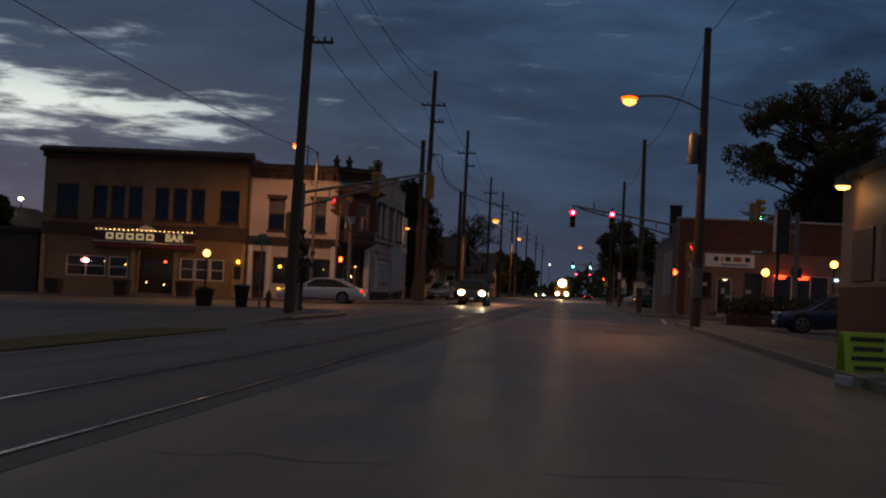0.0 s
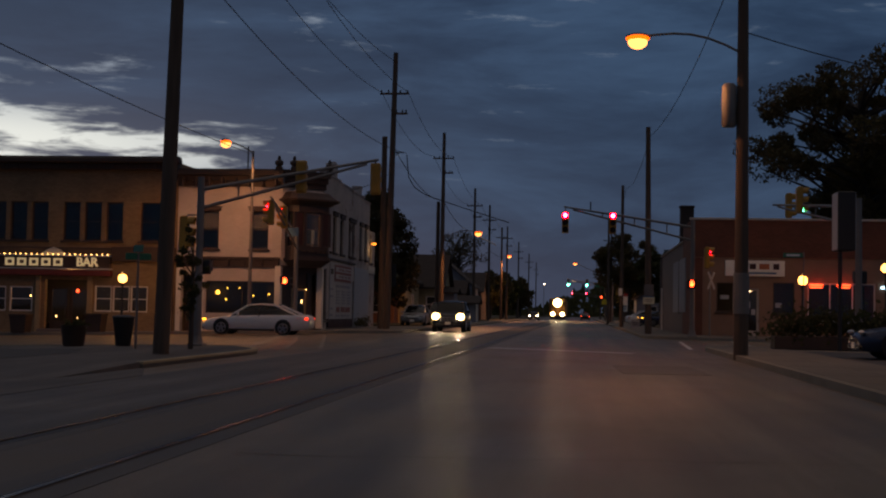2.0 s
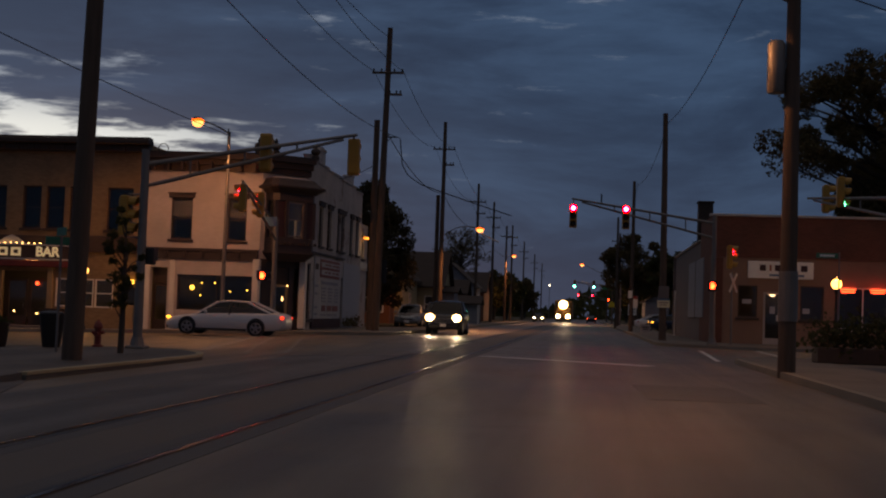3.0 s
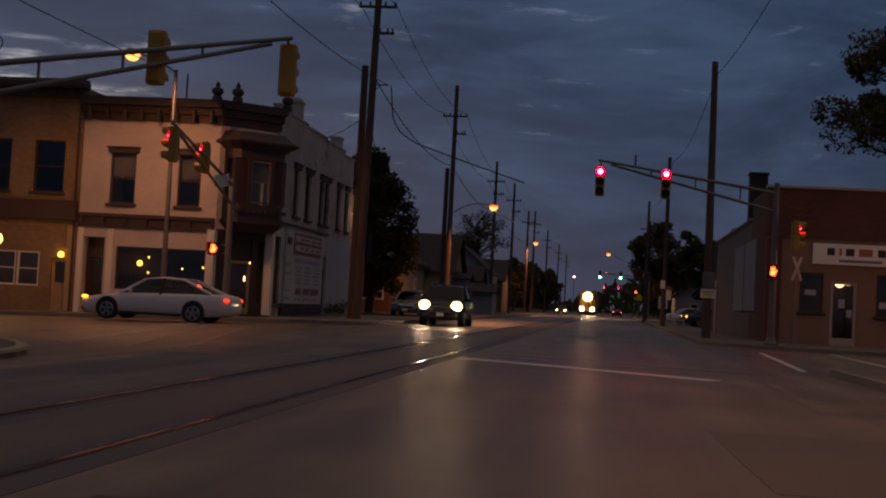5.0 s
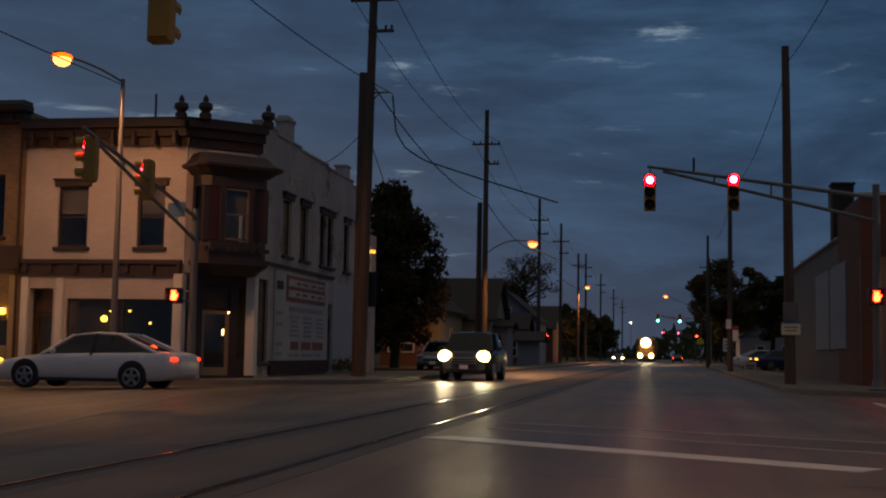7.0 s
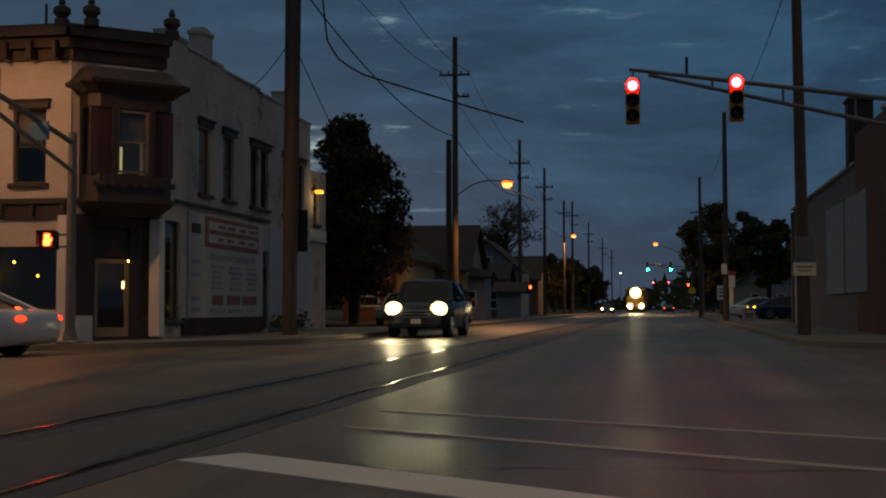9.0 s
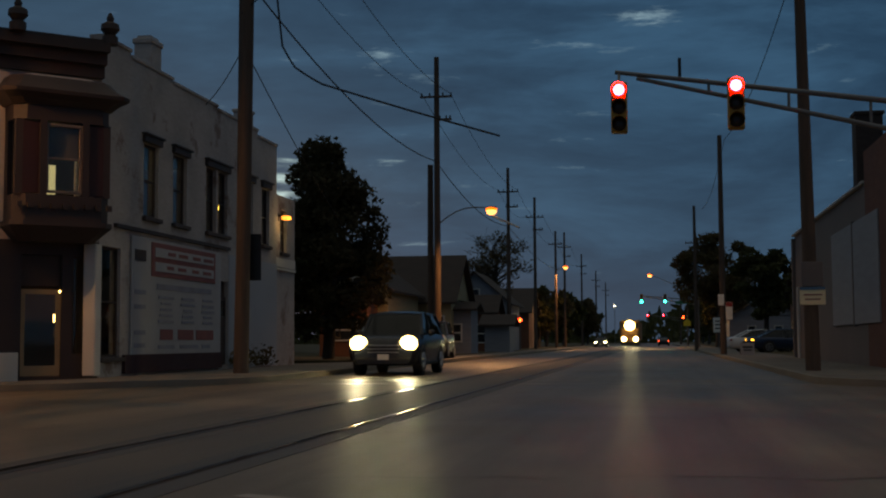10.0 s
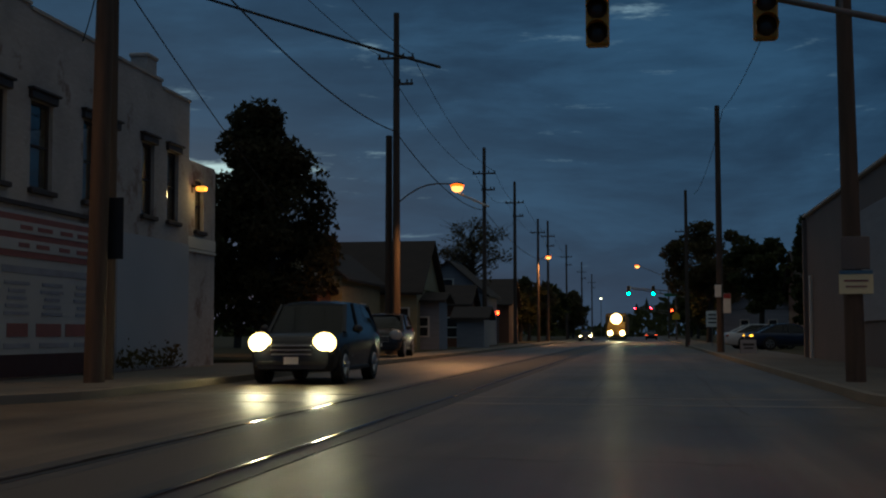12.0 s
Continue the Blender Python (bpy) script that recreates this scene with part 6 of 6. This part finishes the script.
# ---- street furniture ----
bn = thing("litter_bin", "dark round litter bin on the corner pavement", "litter bin", (-14.65, 52.7, fall(-14.6, 52.7) + 0.13))
part("drum", Build().lathe((0, 0, 0), [(0.22, 0), (0.24, 0.04), (0.34, 0.85), (0.36, 0.92)]), "black", bn, smooth=True)
part("lid", Build().lathe((0, 0, 0.9), [(0.37, 0), (0.36, 0.04), (0.2, 0.08), (0.12, 0.09)]), "black", bn, smooth=True)
fh = thing("fire_hydrant", "dull red fire hydrant on the corner pavement", "hydrant", (-13.7, 53.6, fall(-13.7, 53.6) + 0.13))
part("barrel", Build().lathe((0, 0, 0), [(0.15, 0), (0.15, 0.05), (0.09, 0.07), (0.09, 0.5), (0.13, 0.52), (0.13, 0.56)], 14), "awning_red", fh, smooth=True)
part("bonnet", Build().lathe((0, 0, 0.56), [(0.12, 0), (0.1, 0.09), (0.05, 0.14), (0.03, 0.15), (0.03, 0.2)], 14), "awning_red", fh, smooth=True)
for a in (-1, 1):
    part("nozzle", Build().tube((0, 0, 0.4), (a * 0.17, 0, 0.4), 0.05, n=10), "awning_red", fh)
part("nozzle", Build().tube((0, 0, 0.36), (0, -0.18, 0.36), 0.065, n=10), "awning_red", fh)
pt = thing("planter", "dark round planter on the corner pavement", "planter", (-16.3, 52.7, fall(-16.3, 52.7) + 0.13))
part("tub", Build().lathe((0, 0, 0), [(0.3, 0), (0.34, 0.07), (0.4, 0.62), (0.44, 0.67), (0.37, 0.67), (0.34, 0.6)]), "brown_trim", pt, smooth=True)
bx = thing("planter_box", "dark square planter box before the bar", "planter", (-28.6, 75.6, fall(-28.6) + 0.13))
part("tub", Build().loft([[(sx * r_, sy * r_, z) for sx, sy in ((-1, -1), (1, -1), (1, 1), (-1, 1))] for r_, z in ((0.36, 0), (0.44, 0.85), (0.47, 0.86), (0.47, 0.94), (0.4, 0.94), (0.38, 0.86))]), "brown_trim", bx)
for x in (-33.1, -24.7):
    copy_thing(bx, pose(x, 75.8, fall(x) + 0.13))
fo = thing("folding_sign", "small pale grey folding sign on the pavement", "sign", (4.3, 118, 0.13), 6)
for s in (-1, 1):
    part("panel", Build().box((0, 0, 0.32), (0.7, 0.025, 0.66), bev=0.008).turn(pose(0, s * 0.16, 0, s * 14)), "siding_grey", fo)
part("writing_bar", Build().box((0, -0.02, 0.42), (0.5, 0.01, 0.1)).box((0, -0.02, 0.26), (0.4, 0.01, 0.07)).turn(pose(0, -0.16, 0, -14)), "black", fo)
part("hinge", Build().tube((-0.34, 0, 0.63), (0.34, 0, 0.63), 0.015, n=6), "dark_metal", fo)
for x, y, zc, lab in ((4.5, 152, 2.05, "white notice sign on a post"),):
    sp_ = thing("notice_sign", lab, "sign", (x, y, 0.13))
    part("post", Build().tube((0, 0, 0), (0, 0, 2.7), 0.03, n=8), "grey_metal", sp_)
    part("plate", Build().box((0, -0.05, zc - 0.1), (0.85, 0.02, 1.15), bev=0.01), "sign_white", sp_)
    for i in range(3):
        part("writing_bar", Build().box((0, -0.07, zc + 0.2 - i * 0.28), (0.55, 0.012, 0.1)), "black", sp_)
sc = thing("crossing_sign", "yellow warning sign and lit walk signal on a post", "sign", (3.9, 230, 0.13))
part("post", Build().tube((0, 0, 0), (0, 0, 3.8), 0.035, n=8), "grey_metal", sc)
part("plate", Build().prism([(-0.5, -0.45), (0.5, -0.45), (0.5, 0.15), (0, 0.6), (-0.5, 0.15)], 0, 0.02).turn(pose(0, -0.05, 3.2, 90)), "sign_yellow", sc)
ped_head(sc, -0.55, -0.1, 3.95)
part("bracket", Build().tube((0, 0, 3.75), (-0.5, 0, 3.95), 0.03, n=6), "grey_metal", sc)
pg = thing("walk_signal_post", "post with lit orange walk signal", "traffic signal", (-12.1, 162, 0.14))
part("post", Build().tube((0, 0, 0), (0, 0, 3.0), 0.05, n=8), "grey_metal", pg)
ped_head(pg, 0, -0.2, 2.6)
rw = thing("crossing_marker", "white crossed railway warning boards on a post", "sign", (6.55, 80.5, 0.13))
part("post", Build().tube((0, 0, 0), (0, 0, 3.4), 0.05, n=8), "grey_metal", rw)
part("board", Build().box((0, -0.07, 2.9), (0.13, 0.02, 1.0), ry=28).turn(pose(0, 0, 0, 0, 0, 40)), "cap", rw)
part("board", Build().box((0, -0.095, 2.9), (0.13, 0.02, 1.0), ry=-28).turn(pose(0, 0, 0, 0, 0, 40)), "cap", rw)
for x, y, z in ((-9.3, 330, 8.5), (-45, 96, 6.5), (-44, 99, 3.8)):
    pl = thing("yard_lamp", "small far pale lamp on a pole", "street lamp", (x, y, 0.0))
    part("post", Build().tube((0, 0, -0.8), (0, 0, z), 0.06, n=8), "grey_metal", pl)
    part("lamp_head", Build().ball((0, -0.15, z), 0.22, (1, 1, 0.6), 10), "head_dim", pl)

# ---- houses ----


def house(label, x, y, w, d, hw_, hr, wallm, roofm="shingle", ridge="y", wins=(), chimney=None):
    """x, y: the middle; ridge along x or y; wins: (wall, offset, z0, w, h), wall one of s, e, w."""
    h = thing("house", label, "house", (x, y, 0.0), group="houses up the street")
    b = Build().box((0, 0, hw_ / 2), (w, d, hw_ + 0.2))
    if ridge == "y":
        g = [(-w / 2, hw_), (w / 2, hw_), (0, hw_ + hr)]
        b.loft([[(px, -d / 2, pz) for px, pz in g], [(px, d / 2, pz) for px, pz in g]])
    else:
        g = [(-d / 2, hw_), (d / 2, hw_), (0, hw_ + hr)]
        b.loft([[(-w / 2, py, pz) for py, pz in g], [(w / 2, py, pz) for py, pz in g]])
    part("wall_shell", b, wallm, h)
    o, t = 0.4, 0.14
    span = (w if ridge == "y" else d) / 2
    run = (d if ridge == "y" else w) / 2 + o
    for s in (-1, 1):
        q = [(s * (span + o), hw_ - o * hr / span + 0.02), (s * (span + o), hw_ - o * hr / span + 0.02 + t), (0, hw_ + hr + t + 0.02), (0, hw_ + hr + 0.02)]
        if ridge == "y":
            part("roof", Build().loft([[(p, -run, z) for p, z in q], [(p, run, z) for p, z in q]]), roofm, h)
        else:
            part("roof", Build().loft([[(-run, p, z) for p, z in q], [(run, p, z) for p, z in q]]), roofm, h)
    for side, off, z0, ww, wh_ in wins:
        top = new("window")
        top.parent = h
        m = {"s": pose(off, -d / 2, 0), "e": pose(w / 2, off, 0, 0, 0, 90), "w": pose(-w / 2, off, 0, 0, 0, -90)}[side]
        fb = Build()
        for uu in (-ww / 2, ww / 2):
            fb.box((uu, -0.03, z0 + wh_ / 2), (0.1, 0.08, wh_ + 0.1))
        for zz in (z0, z0 + wh_ / 2, z0 + wh_):
            fb.box((0, -0.03, zz), (ww - 0.1, 0.07, 0.08))
        part("window_frame", fb.turn(m), "white_trim", top)
        part("pane", Build().box((0, -0.012, z0 + wh_ / 2), (ww - 0.08, 0.02, wh_ - 0.06)).turn(m), "car_dark", top)
    if chimney:
        part("chimney", Build().box((*chimney, hw_ + hr * 0.8), (0.5, 0.5, 1.8)).box((*chimney, hw_ + hr * 0.8 + 0.9), (0.6, 0.6, 0.12)), "red_brick", h)
    return h


house("narrow pale yellow house with dark shingle gable", -16.75, 124, 3.7, 9, 3.9, 1.45, "siding_yellow", ridge="y", wins=(("s", 0.2, 3.6, 0.7, 0.9), ("e", 0, 1.2, 0.9, 1.4)), chimney=(0.75, -2.5))
house("brown porch lean-to in front of the yellow house", -16.75, 118.1, 2.6, 2.6, 3.0, 0.5, "siding_brown", ridge="x", wins=(("s", 0, 1.0, 1.6, 1.1),))
house("yellowed house with long dark shingle roof", -15.7, 133, 5.6, 8, 3.5, 2.9, "siding_yellow", ridge="x", wins=(("s", -1.4, 1.1, 0.9, 1.4), ("s", 0.2, 1.1, 0.9, 1.4), ("s", 1.9, 1.1, 0.9, 1.4), ("e", 0, 1.1, 0.9, 1.4)))
house("pale grey lean-to against the dark roofed house", -12.75, 131.5, 1.9, 3.0, 2.9, 0.4, "siding_grey", ridge="x", wins=(("s", 0, 0.9, 0.7, 1.1),))
house("brown porch with dark shingle roof", -14.6, 149.5, 4.0, 4.0, 3.2, 1.2, "siding_brown", ridge="x", wins=(("s", -0.9, 0.8, 0.9, 1.4), ("s", 0.9, 0.8, 0.9, 1.4)))
house("grey sided house with dark gable roof", -15.0, 158, 5.6, 8, 4.1, 2.4, "siding_grey", ridge="y", wins=(("s", -1.5, 1.1, 0.9, 1.4), ("s", 1.5, 1.1, 0.9, 1.4), ("s", 0, 4.1, 0.8, 1.1)))
house("small white shed beside the street", -11.6, 143, 1.8, 3, 2.1, 0.6, "siding_grey", ridge="x", wins=())
house("dark brown house far up the street", -17, 188, 7, 9, 4.0, 2.5, "siding_brown", ridge="x", wins=(("s", -1.5, 1.1, 0.9, 1.4), ("s", 1.5, 1.1, 0.9, 1.4)))
house("dark house with white window trim behind trees", 14.8, 156, 8, 9, 4.6, 2.4, "siding_brown", ridge="x", wins=(("s", -2.4, 3.2, 0.8, 1.0), ("s", -1.2, 3.2, 0.8, 1.0), ("s", 0.0, 3.2, 0.8, 1.0), ("s", 1.2, 3.2, 0.8, 1.0)))
house("low grey house far up the east side", 12, 205, 8, 9, 3.6, 2.2, "siding_grey", ridge="y", wins=(("s", -1.5, 1.1, 0.9, 1.4), ("s", 1.5, 1.1, 0.9, 1.4)))
house("grey blue house west of the bar", -46, 96, 8, 10, 3.4, 2.4, "siding_grey", ridge="y", wins=(("s", -1.5, 1.1, 0.9, 1.4), ("s", 1.5, 1.1, 0.9, 1.4)))

lowb = thing("low_building", "low dark grey flat-roofed building beside the bar", "building", (-40.3, 85.3, 0))
part("wall_shell", Build().box((0, 0, 1.3), (8.4, 11, 4.4)), "siding_dark", lowb)
part("roof", Build().box((0, 0, 3.6), (8.8, 11.5, 0.3), bev=0.03), "roofing", lowb)
part("door", Build().box((1.5, -5.52, 0.6), (1.0, 0.06, 2.1), bev=0.02), "brown_trim", lowb)
part("shop_pane", Build().box((-1.5, -5.52, 1.0), (2.6, 0.05, 1.3), bev=0.02), "car_dark", lowb)

# ---- trees ----
rng = np.random.default_rng(7)


def leaf_mesh(name, pts, size, mat):
    """One small bent leaf spray for each point."""
    n = len(pts)
    a = rng.normal(size=(n, 3))
    a /= np.linalg.norm(a, axis=1)[:, None]
    c = np.cross(a, rng.normal(size=(n, 3)))
    c /= np.linalg.norm(c, axis=1)[:, None]
    s = size * rng.uniform(0.6, 1.4, (n, 1))
    nn = np.cross(a, c)
    v = np.stack([pts - a * s, pts + c * s * 0.55 + nn * s * 0.2, pts + a * s, pts - c * s * 0.55 + nn * s * 0.2], 1).reshape(-1, 3)
    f = np.arange(4 * n).reshape(-1, 4)
    me = bpy.data.meshes.new(name)
    me.from_pydata(v.tolist(), [], f.tolist())
    me.materials.append(M[mat])
    return me


def tree(x, y, h, r, low_, mat, label, leaves=7000, size=0.22, clumps=70, cone=0.0, bare=0.0, z=0.1, clump=(0.18, 0.34)):
    t = thing("tree", label, "tree", (x, y, z), group="trees along the street")
    tr_ = h * 0.016 + (0.06 if h > 5 else 0.0)
    part("trunk", Build().tube((0, 0, -0.3), (0.05 * r, 0, h * 0.35), tr_ * 1.3, tr_, 10).tube((0.05 * r, 0, h * 0.35), (0, 0.05 * r, h * 0.8), tr_, tr_ * 0.25, 8), "bark", t, smooth=True)
    cs, pts = [], []
    lb = Build()
    while len(cs) < clumps:
        q = rng.uniform(-1, 1, 3)
        if np.linalg.norm(q) > 1:
            continue
        k = (q[2] + 1) / 2
        taper = 1 - cone * k if cone else 1.0
        c = np.array((q[0] * r * taper * 0.9, q[1] * r * taper * 0.9, low_ + (h - low_) * (0.06 + 0.88 * k)))
        cs.append(c)
    for i, c in enumerate(cs):
        root = Vector((0, 0, max(low_ * 0.7, min(h * 0.75, c[2] - 0.35 * np.hypot(c[0], c[1]) - 0.3))))
        if i % (1 if bare else 3) == 0:
            mid_ = root.lerp(Vector(c), 0.5) + Vector(rng.normal(size=3)) * 0.06 * r
            lb.tube(root, mid_, tr_ * 0.42, tr_ * 0.25, 6).tube(mid_, Vector(c), tr_ * 0.25, tr_ * 0.07, 5)
            if bare:
                for _ in range(5):
                    e_ = Vector(c) + Vector(rng.normal(size=3)) * r * (0.2 if leaves < 5000 else 0.07)
                    lb.tube(mid_.lerp(Vector(c), 0.6), e_, tr_ * 0.1, tr_ * 0.03, 4)
        cr_ = r * rng.uniform(*clump)
        m = int(leaves / clumps * rng.uniform(0.6, 1.4))
        d = rng.normal(size=(m, 3))
        d /= np.linalg.norm(d, axis=1)[:, None]
        pts.append(c + d * cr_ * rng.uniform(0.35, 1.0, (m, 1)) ** 0.6 * np.array((1, 1, 0.75)))
    bw = part("branchwork", lb, "bark", t)
    bw["kind"] = "stuff"
    cm = new("crown", leaf_mesh("crown", np.concatenate(pts), size, mat))
    cm.parent = t
    cm["kind"] = "stuff"
    return t


tree(-15.0, 107, 10.6, 3.8, 0.6, "leaf_dim", "dense dark reddish tree beside the white building", 24000, 0.13, 120, cone=0.6, clump=(0.12, 0.3))
tree(19.4, 105, 21.0, 8.8, 7.0, "leaf_brown", "tall spreading autumn tree behind the brick shop", 30000, 0.14, 105, bare=1, clump=(0.07, 0.19))
tree(31, 101, 18, 7.5, 3.5, "leaf_brown", "broad dark tree behind the brick shop", 26000, 0.17, 80, clump=(0.1, 0.26))
tree(25, 118, 17, 6.5, 2.0, "leaf", "dark tree behind the brick shop", 8000, 0.38, 50)
tree(6.2, 190, 12.8, 4.4, 2.8, "leaf_brown", "dark reddish tree by the far crossing", 12000, 0.2, 60)
tree(9.5, 170, 9.5, 3.2, 1.5, "leaf", "dark tree by the far houses", 5000, 0.28, 40)
tree(10.6, 147, 9.2, 1.9, 1.0, "leaf", "narrow dark conifer by the far houses", 5000, 0.2, 60, cone=0.85)
tree(-15.3, 170, 11.2, 3.6, 4.6, "leaf_brown", "nearly bare tree with thin branches", 2600, 0.13, 60, bare=1)
tree(-11.15, 48.6, 3.9, 0.5, 0.7, "leaf", "thin young street tree with few dark leaves", 1100, 0.06, 26, bare=1, z=fall(-11.15, 48.6) + 0.13)
for x, y, h, r, mt in ((-14.5, 205, 7.5, 3.2, "leaf"), (-15, 222, 8, 3.4, "leaf_brown"), (-14, 240, 8, 3.2, "leaf"), (-15.5, 262, 9, 3.6, "leaf"), (-14, 290, 9, 3.6, "leaf_brown"), (-15, 325, 10, 4, "leaf"),
                       (8.5, 215, 9, 3.4, "leaf"), (9, 245, 9.5, 3.6, "leaf_brown"), (8.8, 280, 10, 4, "leaf"), (9.5, 330, 10, 4, "leaf"), (16, 180, 11, 4.5, "leaf"), (-24, 180, 9, 4.5, "leaf"), (-27, 140, 9.5, 4.5, "leaf"), (-25, 116, 7, 3.4, "leaf_brown"), (22, 160, 12, 5, "leaf"), (-45.5, 88, 8.2, 3.2, "leaf"), (-54, 92, 8, 4, "leaf"), (-62, 88, 7, 4, "leaf")):
    tree(x, y, h, r, 0.8, mt, "dark leafy tree among the houses", 2600, 0.34, 34)
# shrubs of the corner planter and by the shop
pts = np.concatenate([rng.normal(size=(420, 3)) * np.array((0.42, 0.32, 0.26)) + np.array((x, 0, 0.8 + 0.1 * math.sin(x * 5))) for x in (-1.6, -0.8, 0.0, 0.8, 1.6)])
sh = new("shrubs", leaf_mesh("shrubs", pts, 0.09, "leaf"))
sh.parent, sh["kind"] = pr, "stuff"
pts = rng.normal(size=(160, 3)) * np.array((0.16, 0.16, 0.07)) + np.array((0, 0, 0.69))
sh = new("shrubs", leaf_mesh("shrubs", pts, 0.09, "leaf"))
sh.parent, sh["kind"] = pt, "stuff"
# dry weeds at the foot of the white side wall
for y in (91.2, 92.6, 94.3):
    pts = rng.normal(size=(90, 3)) * np.array((0.12, 0.3, 0.16)) + np.array((SIDE + 0.28, y, 0.4))
    pts[:, 0], pts[:, 2] = np.clip(pts[:, 0], SIDE + 0.08, None), np.clip(pts[:, 2], 0.16, None)
    wd = new("weeds", leaf_mesh("weeds", pts, 0.08, "leaf_brown"))
    tagged(wd, "dry brown weeds at the foot of the white wall", "weeds", "", "stuff")
# far woods that close the view
pts = []
for _ in range(16000):
    a, dd = rng.uniform(-1.6, 1.6), rng.uniform(430, 560)
    x = math.sin(a) * dd
    y = math.cos(a) * dd + 40
    top = 9 + 4 * math.sin(a * 23) + 2.5 * math.sin(a * 61 + 1)
    pts.append((x, y, rng.uniform(0, 1) ** 0.8 * top - 0.8))
fw = new("far_woods", leaf_mesh("far_woods", np.array(pts), 2.2, "leaf"))
tagged(fw, "dark line of far woods on the horizon", "woods", "", "stuff")

# ---- pavement slabs beside the walk, each its own piece ----
slab_me = {}


def slab(parent, x0, y0, w, d, z):
    key = (round(w, 2), round(d, 2))
    if key not in slab_me:
        slab_me[key] = mesh_of(Build().box((0, 0, 0), (w - 0.014, d - 0.014, 0.05), bev=0.008), "slab", "concrete")
    ob = new("slab", slab_me[key])
    ob.parent = parent
    ob.location = (x0 + w / 2, y0 + d / 2, z + fall(x0 + w / 2, y0 + d / 2) + rng.uniform(-0.003, 0.003))


pav = {o.name: o for o in scene.objects if o.name.startswith("pavement_")}
for i in range(40):
    slab(pav["pavement_south_east"], 4.2, 2 + i * 1.35, 1.2, 1.35, 0.116)
    slab(pav["pavement_south_east"], 5.4, 2 + i * 1.35, 1.2, 1.35, 0.116)
for i in range(22):
    slab(pav["pavement_north_east"], 3.15, 80 + i * 1.35, 1.3, 1.35, 0.116)
    slab(pav["pavement_north_east"], 4.45, 80 + i * 1.35, 1.3, 1.35, 0.116)
    slab(pav["pavement_north_west"], -10.75, 80 + i * 1.35, 1.35, 1.35, 0.116)

# ---- road wear: tar seams, patches, iron covers ----


def crack(pts, w):
    b = Build()
    q = [Vector(p) for p in pts]
    lo, hi = [], []
    for i, p in enumerate(q):
        d = (q[min(i + 1, len(q) - 1)] - q[max(i - 1, 0)]).normalized()
        n = Vector((-d.y, d.x)) * w * rng.uniform(0.3, 0.7)
        lo.append(p - n)
        hi.append(p + n)
    for i in range(len(q) - 1):
        b.bm.faces.new([b.bm.verts.new((v.x, v.y, 0.0055 + fall(v.x, v.y))) for v in (lo[i], lo[i + 1], hi[i + 1], hi[i])])
    bmesh.ops.remove_doubles(b.bm, verts=b.bm.verts, dist=0.0005)
    for f in b.bm.faces:
        if f.normal.z < 0:
            f.normal_flip()
    return b


def wander(a, c, n, amp):
    a, c = Vector(a), Vector(c)
    return [a.lerp(c, i / n) + Vector((rng.normal() * amp, rng.normal() * amp)) for i in range(n + 1)]


for a, c, w in (((2.1, 46), (2.3, 60), 0.05), ((-6.5, 4), (-6.6, 60), 0.05), ((-1.3, 78), (-1.1, 180), 0.05), ((-7.2, 78), (-7.1, 180), 0.05), ((0.9, 76), (1.0, 180), 0.04)):
    setting("tar_seam", crack(wander(a, c, 60, 0.03), w * 0.6), "repair", "dark tar seam in the road", category="road seam")
for k in range(16):
    y = 4 + k * 4.7 + rng.uniform(-1.2, 1.2)
    x0 = rng.choice((-8.0, -2.8, -2.7))
    x1 = x0 + rng.uniform(1.5, 6.2)
    setting("road_crack", crack(wander((x0, y), (x1, y + rng.normal() * 0.7), 14, 0.06), 0.022), "patch", "sealed crack across the road", category="road seam")
setting("road_patch", Build().prism([(-0.9, -2.0), (0.85, -2.1), (0.95, 1.9), (-0.8, 2.0)], -0.02, 0.004).turn(pose(1.5, 41, 0, 0, 0, 3)), "repair", "darker repair patch in the road", category="road patch")
